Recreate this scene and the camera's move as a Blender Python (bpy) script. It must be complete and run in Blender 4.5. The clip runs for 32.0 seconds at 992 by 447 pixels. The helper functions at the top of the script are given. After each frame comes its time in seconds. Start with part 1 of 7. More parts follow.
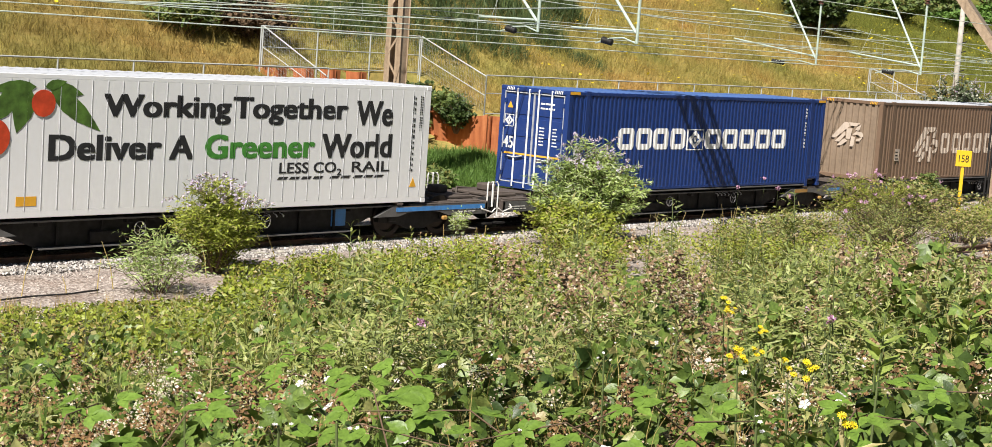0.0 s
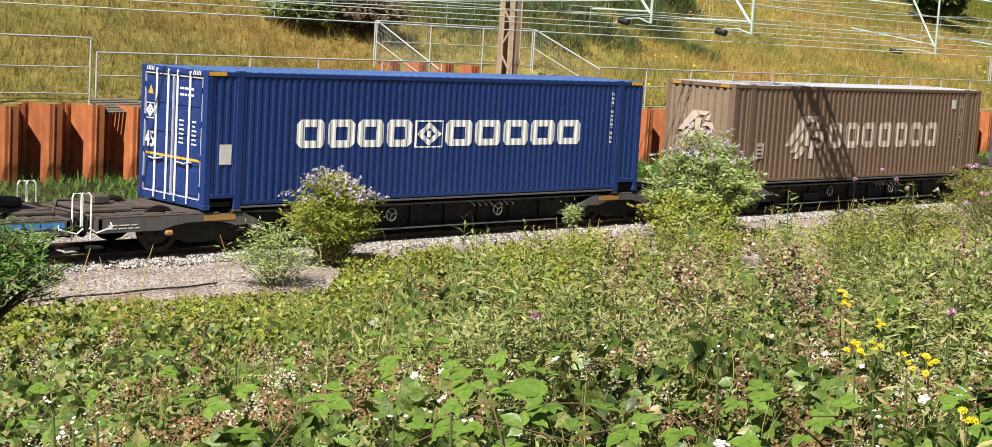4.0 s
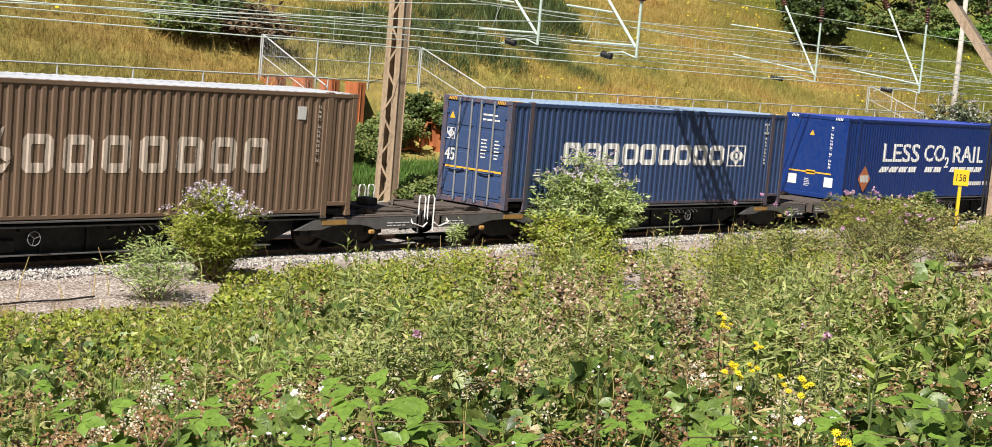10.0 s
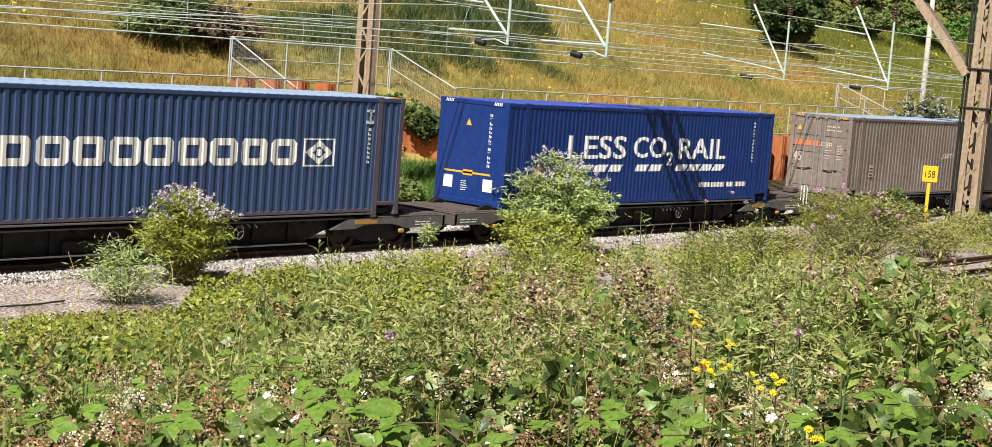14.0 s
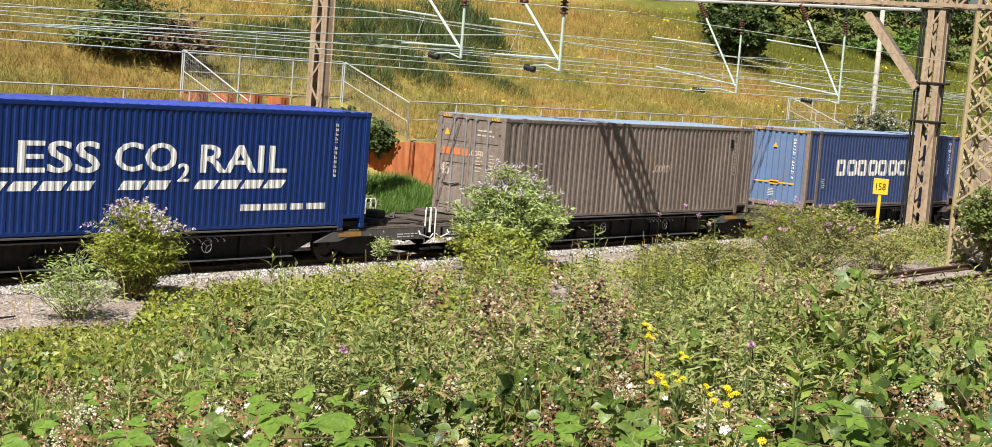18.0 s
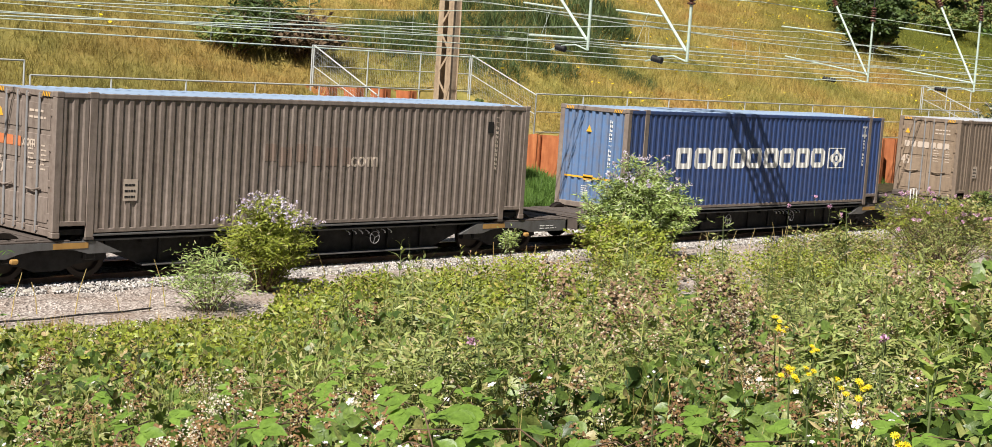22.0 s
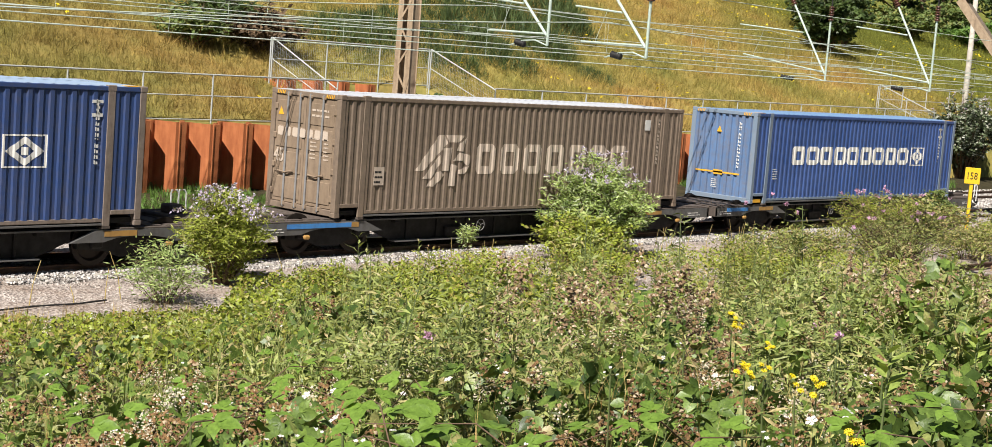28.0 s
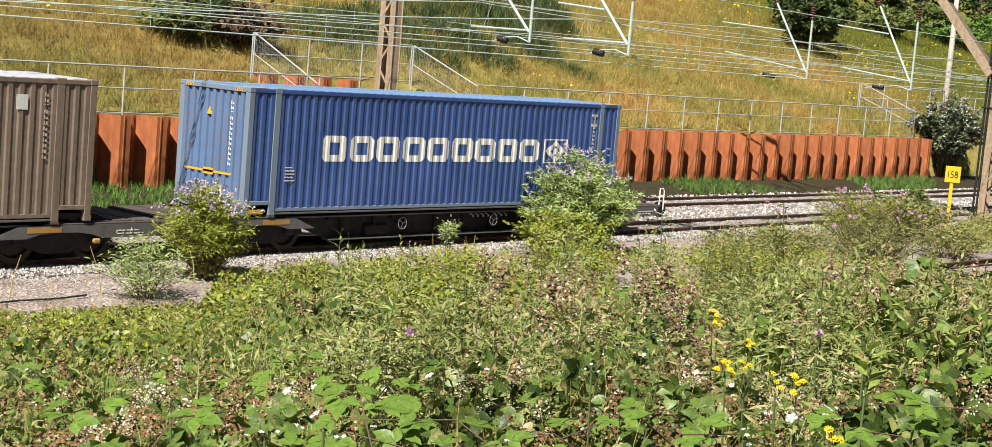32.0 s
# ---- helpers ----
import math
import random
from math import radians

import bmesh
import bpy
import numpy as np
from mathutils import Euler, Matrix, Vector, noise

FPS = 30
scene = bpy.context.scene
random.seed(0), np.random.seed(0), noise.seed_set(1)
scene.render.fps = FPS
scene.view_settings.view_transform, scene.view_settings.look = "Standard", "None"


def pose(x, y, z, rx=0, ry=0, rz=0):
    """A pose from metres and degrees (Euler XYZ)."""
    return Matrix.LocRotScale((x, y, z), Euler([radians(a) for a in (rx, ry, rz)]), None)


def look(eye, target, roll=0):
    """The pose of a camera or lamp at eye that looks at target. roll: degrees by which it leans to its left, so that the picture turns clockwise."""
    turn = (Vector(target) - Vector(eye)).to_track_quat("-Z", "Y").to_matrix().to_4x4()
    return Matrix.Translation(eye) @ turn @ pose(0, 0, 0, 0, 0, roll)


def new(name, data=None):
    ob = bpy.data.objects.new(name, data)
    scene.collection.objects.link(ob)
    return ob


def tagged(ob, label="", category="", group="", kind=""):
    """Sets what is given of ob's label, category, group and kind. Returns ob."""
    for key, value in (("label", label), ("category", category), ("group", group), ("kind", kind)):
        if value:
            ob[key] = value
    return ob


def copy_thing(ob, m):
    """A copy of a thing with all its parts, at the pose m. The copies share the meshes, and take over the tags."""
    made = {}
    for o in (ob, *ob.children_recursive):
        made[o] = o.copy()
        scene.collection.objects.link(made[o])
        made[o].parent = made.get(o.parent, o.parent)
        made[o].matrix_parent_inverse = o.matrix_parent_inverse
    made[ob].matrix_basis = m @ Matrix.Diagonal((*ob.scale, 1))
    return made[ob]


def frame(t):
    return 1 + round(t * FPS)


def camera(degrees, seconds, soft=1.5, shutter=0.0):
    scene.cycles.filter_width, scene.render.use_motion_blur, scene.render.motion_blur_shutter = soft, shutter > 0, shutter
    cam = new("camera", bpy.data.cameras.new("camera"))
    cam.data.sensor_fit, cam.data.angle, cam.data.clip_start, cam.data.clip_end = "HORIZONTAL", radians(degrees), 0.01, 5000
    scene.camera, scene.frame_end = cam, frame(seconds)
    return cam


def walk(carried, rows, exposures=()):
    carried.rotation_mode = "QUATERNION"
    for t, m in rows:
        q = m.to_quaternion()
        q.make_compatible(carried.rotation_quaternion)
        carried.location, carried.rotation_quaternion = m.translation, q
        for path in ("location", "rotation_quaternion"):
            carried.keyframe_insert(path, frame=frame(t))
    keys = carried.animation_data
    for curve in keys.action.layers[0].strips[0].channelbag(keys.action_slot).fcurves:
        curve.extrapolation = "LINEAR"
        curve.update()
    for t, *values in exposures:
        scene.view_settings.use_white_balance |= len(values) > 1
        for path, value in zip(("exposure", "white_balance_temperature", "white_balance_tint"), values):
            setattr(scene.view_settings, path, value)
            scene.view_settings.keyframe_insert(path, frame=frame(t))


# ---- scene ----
EYE = Vector((0.0, 0.0, 5.08))


def aim(yaw, pitch, lean):
    """A pose at the eye: yaw from +y towards +x, pitch up, both in degrees."""
    a, b = radians(yaw), radians(pitch)
    way = Vector((math.sin(a) * math.cos(b), math.cos(a) * math.cos(b), math.sin(b)))
    return look(EYE, EYE + 10 * way, lean)


cam = camera(34.35, 32.0, soft=0.8)
walk(cam, [
    (0.0, aim(48.717, -6.642, 4.076)), (0.5, aim(48.281, -6.582, 4.087)), (1.0, aim(48.081, -6.431, 3.996)), (1.5, aim(48.275, -6.297, 3.996)),
    (2.0, aim(48.947, -6.319, 3.991)), (2.5, aim(49.473, -6.325, 3.902)), (3.0, aim(49.392, -5.834, 3.763)), (3.5, aim(47.517, -6.347, 3.633)),
    (4.0, aim(44.674, -7.159, 3.429)), (4.5, aim(44.055, -7.298, 3.519)), (6.5, aim(45.998, -6.929, 4.150)), (7.0, aim(46.721, -6.652, 4.322)),
    (7.5, aim(47.634, -6.523, 4.411)), (8.0, aim(47.962, -6.348, 4.417)), (8.5, aim(48.087, -6.313, 4.528)), (9.0, aim(48.134, -6.304, 4.610)),
    (9.5, aim(48.294, -6.245, 4.740)), (10.0, aim(48.787, -6.200, 4.925)), (10.5, aim(48.832, -6.210, 5.025)), (11.0, aim(49.171, -6.221, 5.066)),
    (11.5, aim(49.302, -6.182, 4.975)), (12.0, aim(49.414, -6.125, 4.646)), (12.5, aim(49.565, -6.058, 4.508)), (13.0, aim(49.669, -6.085, 4.514)),
    (13.5, aim(49.719, -6.115, 4.506)), (14.0, aim(49.807, -6.109, 4.508)), (14.5, aim(49.840, -6.079, 4.524)), (16.5, aim(50.994, -5.688, 4.637)),
    (17.0, aim(51.126, -5.666, 4.597)), (17.5, aim(51.320, -5.550, 4.509)), (18.0, aim(51.419, -5.501, 4.506)), (18.5, aim(51.500, -5.530, 4.491)),
    (19.0, aim(51.513, -5.700, 4.497)), (19.5, aim(51.505, -5.769, 4.501)), (20.0, aim(51.464, -5.841, 4.503)), (20.5, aim(51.397, -5.881, 4.497)),
    (21.0, aim(51.238, -5.926, 4.508)), (21.5, aim(49.155, -6.138, 4.188)), (22.0, aim(46.885, -6.107, 3.863)), (22.5, aim(46.718, -5.937, 3.674)),
    (23.0, aim(46.611, -5.833, 3.628)), (23.5, aim(47.023, -5.804, 3.762)), (24.0, aim(47.131, -5.619, 3.958)), (24.5, aim(47.349, -5.591, 4.188)),
    (25.0, aim(47.531, -5.578, 4.190)), (25.5, aim(47.648, -5.597, 4.177)), (27.5, aim(48.325, -6.088, 4.513)), (28.0, aim(48.402, -6.185, 4.513)),
    (28.5, aim(48.487, -6.289, 4.604)), (29.0, aim(48.563, -6.401, 4.653)), (29.5, aim(48.636, -6.505, 4.737)), (30.0, aim(48.720, -6.451, 4.745)),
    (30.5, aim(48.788, -6.416, 4.640)), (31.0, aim(48.889, -6.430, 4.736)), (31.5, aim(48.988, -6.305, 4.742)), (32.0, aim(49.069, -6.257, 4.832)),
], exposures=[(0.0, 0.55), (32.0, 0.55)])

# world, sun
SUN = Vector((-0.62, -0.22, 0.79)).normalized()
world = bpy.data.worlds.new("sky")
scene.world = world
world.use_nodes = True
wn = world.node_tree
sky = wn.nodes.new("ShaderNodeTexSky")
sky.sky_type, sky.sun_disc = "NISHITA", False
sky.sun_elevation = math.asin(SUN.z)
sky.sun_rotation = math.atan2(SUN.x, SUN.y)
wn.nodes["Background"].inputs["Strength"].default_value = 0.027
wn.links.new(sky.outputs[0], wn.nodes["Background"].inputs["Color"])
sun = new("sun", bpy.data.lights.new("sun", "SUN"))
sun.data.energy, sun.data.angle, sun.data.color = 5.75, radians(0.55), (1.0, 0.945, 0.87)
sun.matrix_basis = look(SUN * 100, (0, 0, 0))


# ---- mesh tools ----
class Geo:
    """Vertices and faces of one mesh, gathered piece by piece."""

    def __init__(self):
        self.v, self.f = [], []

    def add(self, verts, faces):
        n = len(self.v)
        self.v += [tuple(p) for p in verts]
        self.f += [tuple(i + n for i in q) for q in faces]
        return self

    def box(self, x0, y0, z0, x1, y1, z1, c=0.0, m=None):
        """A box with chamfered edges of width c."""
        lo, hi = (x0, y0, z0), (x1, y1, z1)
        if c <= 0:
            vs = [(x, y, z) for x in (x0, x1) for y in (y0, y1) for z in (z0, z1)]
            fs = [(0, 1, 3, 2), (4, 6, 7, 5), (0, 4, 5, 1), (2, 3, 7, 6), (0, 2, 6, 4), (1, 5, 7, 3)]
        else:
            c = min(c, 0.45 * min(x1 - x0, y1 - y0, z1 - z0))
            vs, key, fs = [], {}, []
            for sx in (0, 1):
                for sy in (0, 1):
                    for sz in (0, 1):
                        s = (sx, sy, sz)
                        for ax in range(3):
                            p = [(lo, hi)[s[k]][k] + (c if s[k] == 0 else -c) * (k != ax) for k in range(3)]
                            key[s, ax] = len(vs)
                            vs.append(p)
            bits = [(0, 0), (1, 0), (1, 1), (0, 1)]
            for ax in range(3):
                u, w = [k for k in range(3) if k != ax]
                for side in (0, 1):
                    q = []
                    for b in bits:
                        s = [0, 0, 0]
                        s[ax], s[u], s[w] = side, b[0], b[1]
                        q.append(key[tuple(s), ax])
                    fs.append(tuple(q))
            for ax in range(3):
                u, w = [k for k in range(3) if k != ax]
                for b in bits:
                    s0, s1 = [0, 0, 0], [0, 0, 0]
                    s0[u], s0[w] = s1[u], s1[w] = b
                    s1[ax] = 1
                    s0, s1 = tuple(s0), tuple(s1)
                    fs.append((key[s0, u], key[s1, u], key[s1, w], key[s0, w]))
            for s in [(i, j, k) for i in (0, 1) for j in (0, 1) for k in (0, 1)]:
                fs.append((key[s, 0], key[s, 1], key[s, 2]))
        if m is not None:
            vs = [m @ Vector(p) for p in vs]
        return self.add(vs, fs)

    def bar(self, p, q, w, h=None, up=(0, 0, 1)):
        """A square bar from p to q."""
        p, q = Vector(p), Vector(q)
        d = (q - p).normalized()
        side = d.cross(Vector(up))
        if side.length < 1e-4:
            side = d.cross(Vector((1, 0, 0)))
        side.normalize()
        up2 = side.cross(d)
        a, b = side * w / 2, up2 * (h or w) / 2
        vs = [e + s for e in (p, q) for s in (-a - b, a - b, a + b, -a + b)]
        return self.add(vs, [(0, 3, 2, 1), (4, 5, 6, 7), (0, 1, 5, 4), (1, 2, 6, 5), (2, 3, 7, 6), (3, 0, 4, 7)])

    def tube(self, pts, r, n=8):
        """A round tube through points; r is one radius or one for each point."""
        pts = [Vector(p) for p in pts]
        rs = r if isinstance(r, (list, tuple)) else [r] * len(pts)
        base = len(self.v)
        ref = None
        for i, p in enumerate(pts):
            d = (pts[min(i + 1, len(pts) - 1)] - pts[max(i - 1, 0)]).normalized()
            if ref is None or abs(ref.dot(d)) > 0.98:
                ref = Vector((0, 0, 1)) if abs(d.z) < 0.9 else Vector((1, 0, 0))
            a = d.cross(ref).normalized()
            b = d.cross(a)
            for k in range(n):
                t = 2 * math.pi * k / n
                self.v.append(tuple(p + (a * math.cos(t) + b * math.sin(t)) * rs[i]))
        for i in range(len(pts) - 1):
            for k in range(n):
                k2 = (k + 1) % n
                self.f.append((base + i * n + k, base + i * n + k2, base + (i + 1) * n + k2, base + (i + 1) * n + k))
        self.f.append(tuple(base + k for k in range(n)))
        self.f.append(tuple(base + (len(pts) - 1) * n + k for k in reversed(range(n))))
        return self

    def prism(self, poly, y0, y1, m=None):
        """A polygon of (x, z) pushed from y0 to y1."""
        n = len(poly)
        vs = [(x, y0, z) for x, z in poly] + [(x, y1, z) for x, z in poly]
        fs = [tuple(range(n)), tuple(reversed(range(n, 2 * n)))]
        fs += [(i, i + n, (i + 1) % n + n, (i + 1) % n) for i in range(n)]
        if m is not None:
            vs = [m @ Vector(p) for p in vs]
        return self.add(vs, fs)

    def mesh(self, name, smooth=False, fix=True):
        me = bpy.data.meshes.new(name)
        me.from_pydata(self.v, [], self.f)
        if fix:
            bm = bmesh.new()
            bm.from_mesh(me)
            bmesh.ops.recalc_face_normals(bm, faces=bm.faces)
            bm.to_mesh(me)
            bm.free()
        if smooth:
            me.shade_smooth()
        return me


FINE_PRINT = ("upright_code", "code_marking", "data_marking", "data_plate", "flower_spike")


def part(name, geo, material, parent=None, label="", smooth=False, m=None, fix=True):
    """Links a Geo or a mesh as one object under a thing or a part."""
    me = geo.mesh(name, smooth, fix) if isinstance(geo, Geo) else geo
    if material is not None and not me.materials:
        me.materials.append(material)
    ob = new(name, me)
    if parent is not None:
        ob.parent = parent
    if m is not None:
        ob.matrix_basis = m
    if label:
        tagged(ob, label)
    if name in FINE_PRINT:
        tagged(ob, kind="stuff")
    return ob


def thing(name, label, category, group="", kind="", m=None):
    ob = tagged(new(name), label, category, group, kind)
    ob.empty_display_size = 0.2
    if m is not None:
        ob.matrix_basis = m
    return ob


# ---- materials ----
def rgb(c):
    return (*c, 1.0)


class Mat:
    """A node material built step by step."""

    def __init__(self, name, rough=0.6, metal=0.0, spec=0.5):
        self.m = bpy.data.materials.new(name)
        self.m.use_nodes = True
        self.t = self.m.node_tree
        self.b = self.t.nodes["Principled BSDF"]
        self.b.inputs["Roughness"].default_value = rough
        self.b.inputs["Metallic"].default_value = metal
        self.b.inputs["Specular IOR Level"].default_value = spec
        self.co = self.t.nodes.new("ShaderNodeTexCoord").outputs["Object"]

    def node(self, kind, **ins):
        n = self.t.nodes.new(kind)
        for k, v in ins.items():
            k = k.replace("_", " ")
            if hasattr(v, "links"):
                self.t.links.new(v, n.inputs[k])
            else:
                n.inputs[k].default_value = v
        return n

    def mapped(self, sx, sy, sz, co=None):
        n = self.t.nodes.new("ShaderNodeMapping")
        n.inputs["Scale"].default_value = (sx, sy, sz)
        self.t.links.new(co or self.co, n.inputs["Vector"])
        return n.outputs[0]

    def world_co(self):
        return self.t.nodes.new("ShaderNodeNewGeometry").outputs["Position"]

    def noise(self, scale, detail=4.0, co=None, rough=0.6):
        n = self.node("ShaderNodeTexNoise", Scale=scale, Detail=detail, Roughness=rough)
        self.t.links.new(co or self.co, n.inputs["Vector"])
        return n.outputs["Fac"]

    def ramp(self, fac, stops):
        n = self.t.nodes.new("ShaderNodeValToRGB")
        els = n.color_ramp.elements
        while len(els) < len(stops):
            els.new(0.5)
        for e, (p, c) in zip(els, stops):
            e.position, e.color = p, (rgb(c) if isinstance(c, tuple) else (c, c, c, 1))
        self.t.links.new(fac, n.inputs[0])
        return n.outputs[0]

    def mix(self, fac, a, b, blend="MIX"):
        n = self.t.nodes.new("ShaderNodeMix")
        n.data_type, n.blend_type = "RGBA", blend
        for sock, v in ((n.inputs[0], fac), (n.inputs[6], a), (n.inputs[7], b)):
            if hasattr(v, "links"):
                self.t.links.new(v, sock)
            else:
                sock.default_value = rgb(v) if isinstance(v, tuple) else v
        return n.outputs[2]

    def island(self):
        return self.t.nodes.new("ShaderNodeNewGeometry").outputs["Random Per Island"]

    def object_random(self):
        return self.t.nodes.new("ShaderNodeObjectInfo").outputs["Random"]

    def color(self, c):
        if hasattr(c, "links"):
            self.t.links.new(c, self.b.inputs["Base Color"])
        else:
            self.b.inputs["Base Color"].default_value = rgb(c)
        return self

    def rough(self, r):
        self.t.links.new(r, self.b.inputs["Roughness"])
        return self

    def bump(self, h, strength=0.3, distance=0.01):
        n = self.node("ShaderNodeBump", Strength=strength, Distance=distance, Height=h)
        self.t.links.new(n.outputs[0], self.b.inputs["Normal"])
        return self


def painted(name, c, dirt=(0.09, 0.075, 0.06), amount=0.35, rough=0.45, fade=0.25):
    """Paint on steel with faded patches, run-down streaks and grime."""
    m = Mat(name, rough)
    patch = m.noise(0.55, 3)
    base = m.mix(m.ramp(patch, [(0.35, 0.0), (0.75, fade)]), c, tuple(min(1, k * 1.5 + 0.03) for k in c))
    streak = m.noise(3.0, 5, m.mapped(2.6, 2.6, 0.16))
    grime = m.noise(6.0, 6)
    mask = m.mix(0.5, streak, grime)
    col = m.mix(m.ramp(mask, [(0.42, 0.0), (0.72, amount)]), base, dirt)
    m.color(col)
    m.rough(m.ramp(grime, [(0.3, rough - 0.08), (0.8, min(1, rough + 0.25))]))
    m.bump(grime, 0.08, 0.004)
    return m.m


def plain(name, c, rough=0.6, metal=0.0, var=0.25, scale=8.0, bump=0.1):
    m = Mat(name, rough, metal)
    n = m.noise(scale, 5)
    m.color(m.mix(m.ramp(n, [(0.3, 0.0), (0.75, 1.0)]), tuple(k * (1 - var) for k in c), tuple(min(1, k * (1 + var)) for k in c)))
    m.bump(n, bump, 0.006)
    return m.m


HILL_DRY = [(0.30, (0.155, 0.175, 0.042)), (0.42, (0.28, 0.25, 0.066)), (0.52, (0.39, 0.305, 0.09)), (0.62, (0.41, 0.26, 0.082)), (0.74, (0.31, 0.165, 0.054))]


def hill_mat(name, blade):
    """Dry slope: drifts of olive, gold and rust that run through ground and grass alike."""
    m = Mat(name, 0.85, spec=0.2)
    w = m.world_co()
    drift = m.mix(0.38, m.noise(0.16, 3, w), m.noise(0.75, 4, w))
    col = m.ramp(drift, HILL_DRY)
    sep = m.t.nodes.new("ShaderNodeSeparateXYZ")
    m.t.links.new(w, sep.inputs[0])
    # the meadow at the far end of the wall is green
    mead = m.node("ShaderNodeMapRange", **{"From Min": 84.0, "From Max": 100.0})
    m.t.links.new(sep.outputs["X"], mead.inputs["Value"])
    col = m.mix(mead.outputs[0], col, m.mix(m.noise(0.6, 4, w), (0.11, 0.15, 0.03), (0.28, 0.265, 0.05)))
    # greener towards the near end
    near = m.node("ShaderNodeMapRange", **{"From Min": 46.0, "From Max": 30.0, "To Max": 0.6})
    m.t.links.new(sep.outputs["X"], near.inputs["Value"])
    col = m.mix(near.outputs[0], col, m.mix(m.noise(0.9, 4, w), (0.085, 0.10, 0.025), (0.27, 0.22, 0.06)))
    if blade:
        col = m.mix(1.0, col, m.ramp(m.island(), [(0.0, 0.5), (0.75, 1.12), (1.0, 1.7)]), "MULTIPLY")
        m.color(col)
        tr = m.t.nodes.new("ShaderNodeBsdfTranslucent")
        m.t.links.new(col, tr.inputs["Color"])
        add = m.t.nodes.new("ShaderNodeMixShader")
        add.inputs[0].default_value = 0.3
        m.t.links.new(m.b.outputs[0], add.inputs[1])
        m.t.links.new(tr.outputs[0], add.inputs[2])
        m.t.links.new(add.outputs[0], m.t.nodes["Material Output"].inputs["Surface"])
        return m.m
    return m, col


def leafy(name, dark, light, dry=None, dry_part=0.1, rough=0.5, trans=0.25, pos=None):
    """Leaves: each one its own shade, a few of them dry, some light let through."""
    m = Mat(name, rough, spec=0.35)
    r = m.island()
    stops = [(0.0, dark), (0.88 - dry_part, light)]
    if dry:
        stops += [(0.9 - dry_part, light), (min(0.99, 1.0 - dry_part), dry), (1.0, tuple(k * 0.7 for k in dry))]
    col = m.ramp(r, stops)
    big = m.noise(1.1, 3, m.world_co())
    col = m.mix(m.ramp(big, [(0.35, 0.0), (0.7, 0.35)]), col, tuple(min(1, k * 1.5) for k in light))
    fleck = m.noise(140.0, 3)
    col = m.mix(m.ramp(fleck, [(0.35, 0.0), (0.7, 0.5)]), col, tuple(k * 0.55 for k in dark))
    m.color(col)
    m.bump(fleck, 0.25, 0.004)
    tr = m.t.nodes.new("ShaderNodeBsdfTranslucent")
    m.t.links.new(m.mix(1.0, col, (1.0, 1.0, 0.55), "MULTIPLY"), tr.inputs["Color"])
    add = m.t.nodes.new("ShaderNodeMixShader")
    add.inputs[0].default_value = trans
    m.t.links.new(m.b.outputs[0], add.inputs[1])
    m.t.links.new(tr.outputs[0], add.inputs[2])
    m.t.links.new(add.outputs[0], m.t.nodes["Material Output"].inputs["Surface"])
    return m.m
STEEL_TAN = painted("tan_mast_paint", (0.36, 0.27, 0.18), (0.10, 0.06, 0.035), 0.7, 0.7)
STEEL_YEL = painted("buff_tower_paint", (0.38, 0.31, 0.17), (0.14, 0.08, 0.04), 0.45, 0.7)
GALV = painted("galvanised_steel", (0.42, 0.44, 0.43), (0.2, 0.19, 0.17), 0.4, 0.5)
PALE_TUBE = plain("pale_green_tube", (0.5, 0.6, 0.53), 0.5, 0.3, 0.15)
CONCRETE = plain("concrete", (0.42, 0.39, 0.34), 0.9, 0, 0.25, 5.0, 0.3)
BLACK = plain("black_iron", (0.018, 0.017, 0.017), 0.6, 0.2, 0.3)
COPPER = plain("verdigris_wire", (0.58, 0.65, 0.56), 0.5, 0.2, 0.1)
CERAMIC = plain("brown_glaze", (0.09, 0.035, 0.025), 0.25, 0, 0.2)
YELLOW = painted("yellow_paint", (0.75, 0.47, 0.015), (0.3, 0.2, 0.05), 0.15, 0.5)
RAIL_RUST = plain("rusty_rail", (0.10, 0.055, 0.035), 0.85, 0.1, 0.35)
DARK_WOOD = plain("weathered_timber", (0.16, 0.13, 0.10), 0.9, 0, 0.3, 6.0, 0.4)


def rust_mat():
    m = Mat("rusty_sheet_pile", 0.85, 0.0, 0.3)
    n = m.noise(1.3, 6)
    s = m.noise(2.0, 6, m.mapped(3.0, 3.0, 0.35))
    col = m.ramp(m.mix(0.5, n, s), [(0.26, (0.15, 0.045, 0.02)), (0.46, (0.37, 0.118, 0.044)), (0.60, (0.5, 0.175, 0.067)), (0.8, (0.64, 0.30, 0.14))])
    tint = m.ramp(m.object_random(), [(0.0, 0.72), (1.0, 1.0)])
    m.color(m.mix(1.0, col, tint, "MULTIPLY"))
    m.bump(m.noise(22.0, 6), 0.35, 0.01)
    return m.m


def ballast_mat(name, tones):
    m = Mat(name, 0.95, 0.0, 0.2)
    v = m.t.nodes.new("ShaderNodeTexVoronoi")
    v.inputs["Scale"].default_value = 17.0
    m.t.links.new(m.world_co(), v.inputs["Vector"])
    bw = m.t.nodes.new("ShaderNodeRGBToBW")
    m.t.links.new(v.outputs["Color"], bw.inputs[0])
    col = m.ramp(bw.outputs[0], tones)
    stain = m.noise(0.9, 4, m.world_co())
    m.color(m.mix(m.ramp(stain, [(0.42, 0.0), (0.72, 0.55)]), col, (0.2, 0.13, 0.085)))
    m.bump(v.outputs["Distance"], 1.0, 0.05)
    return m.m


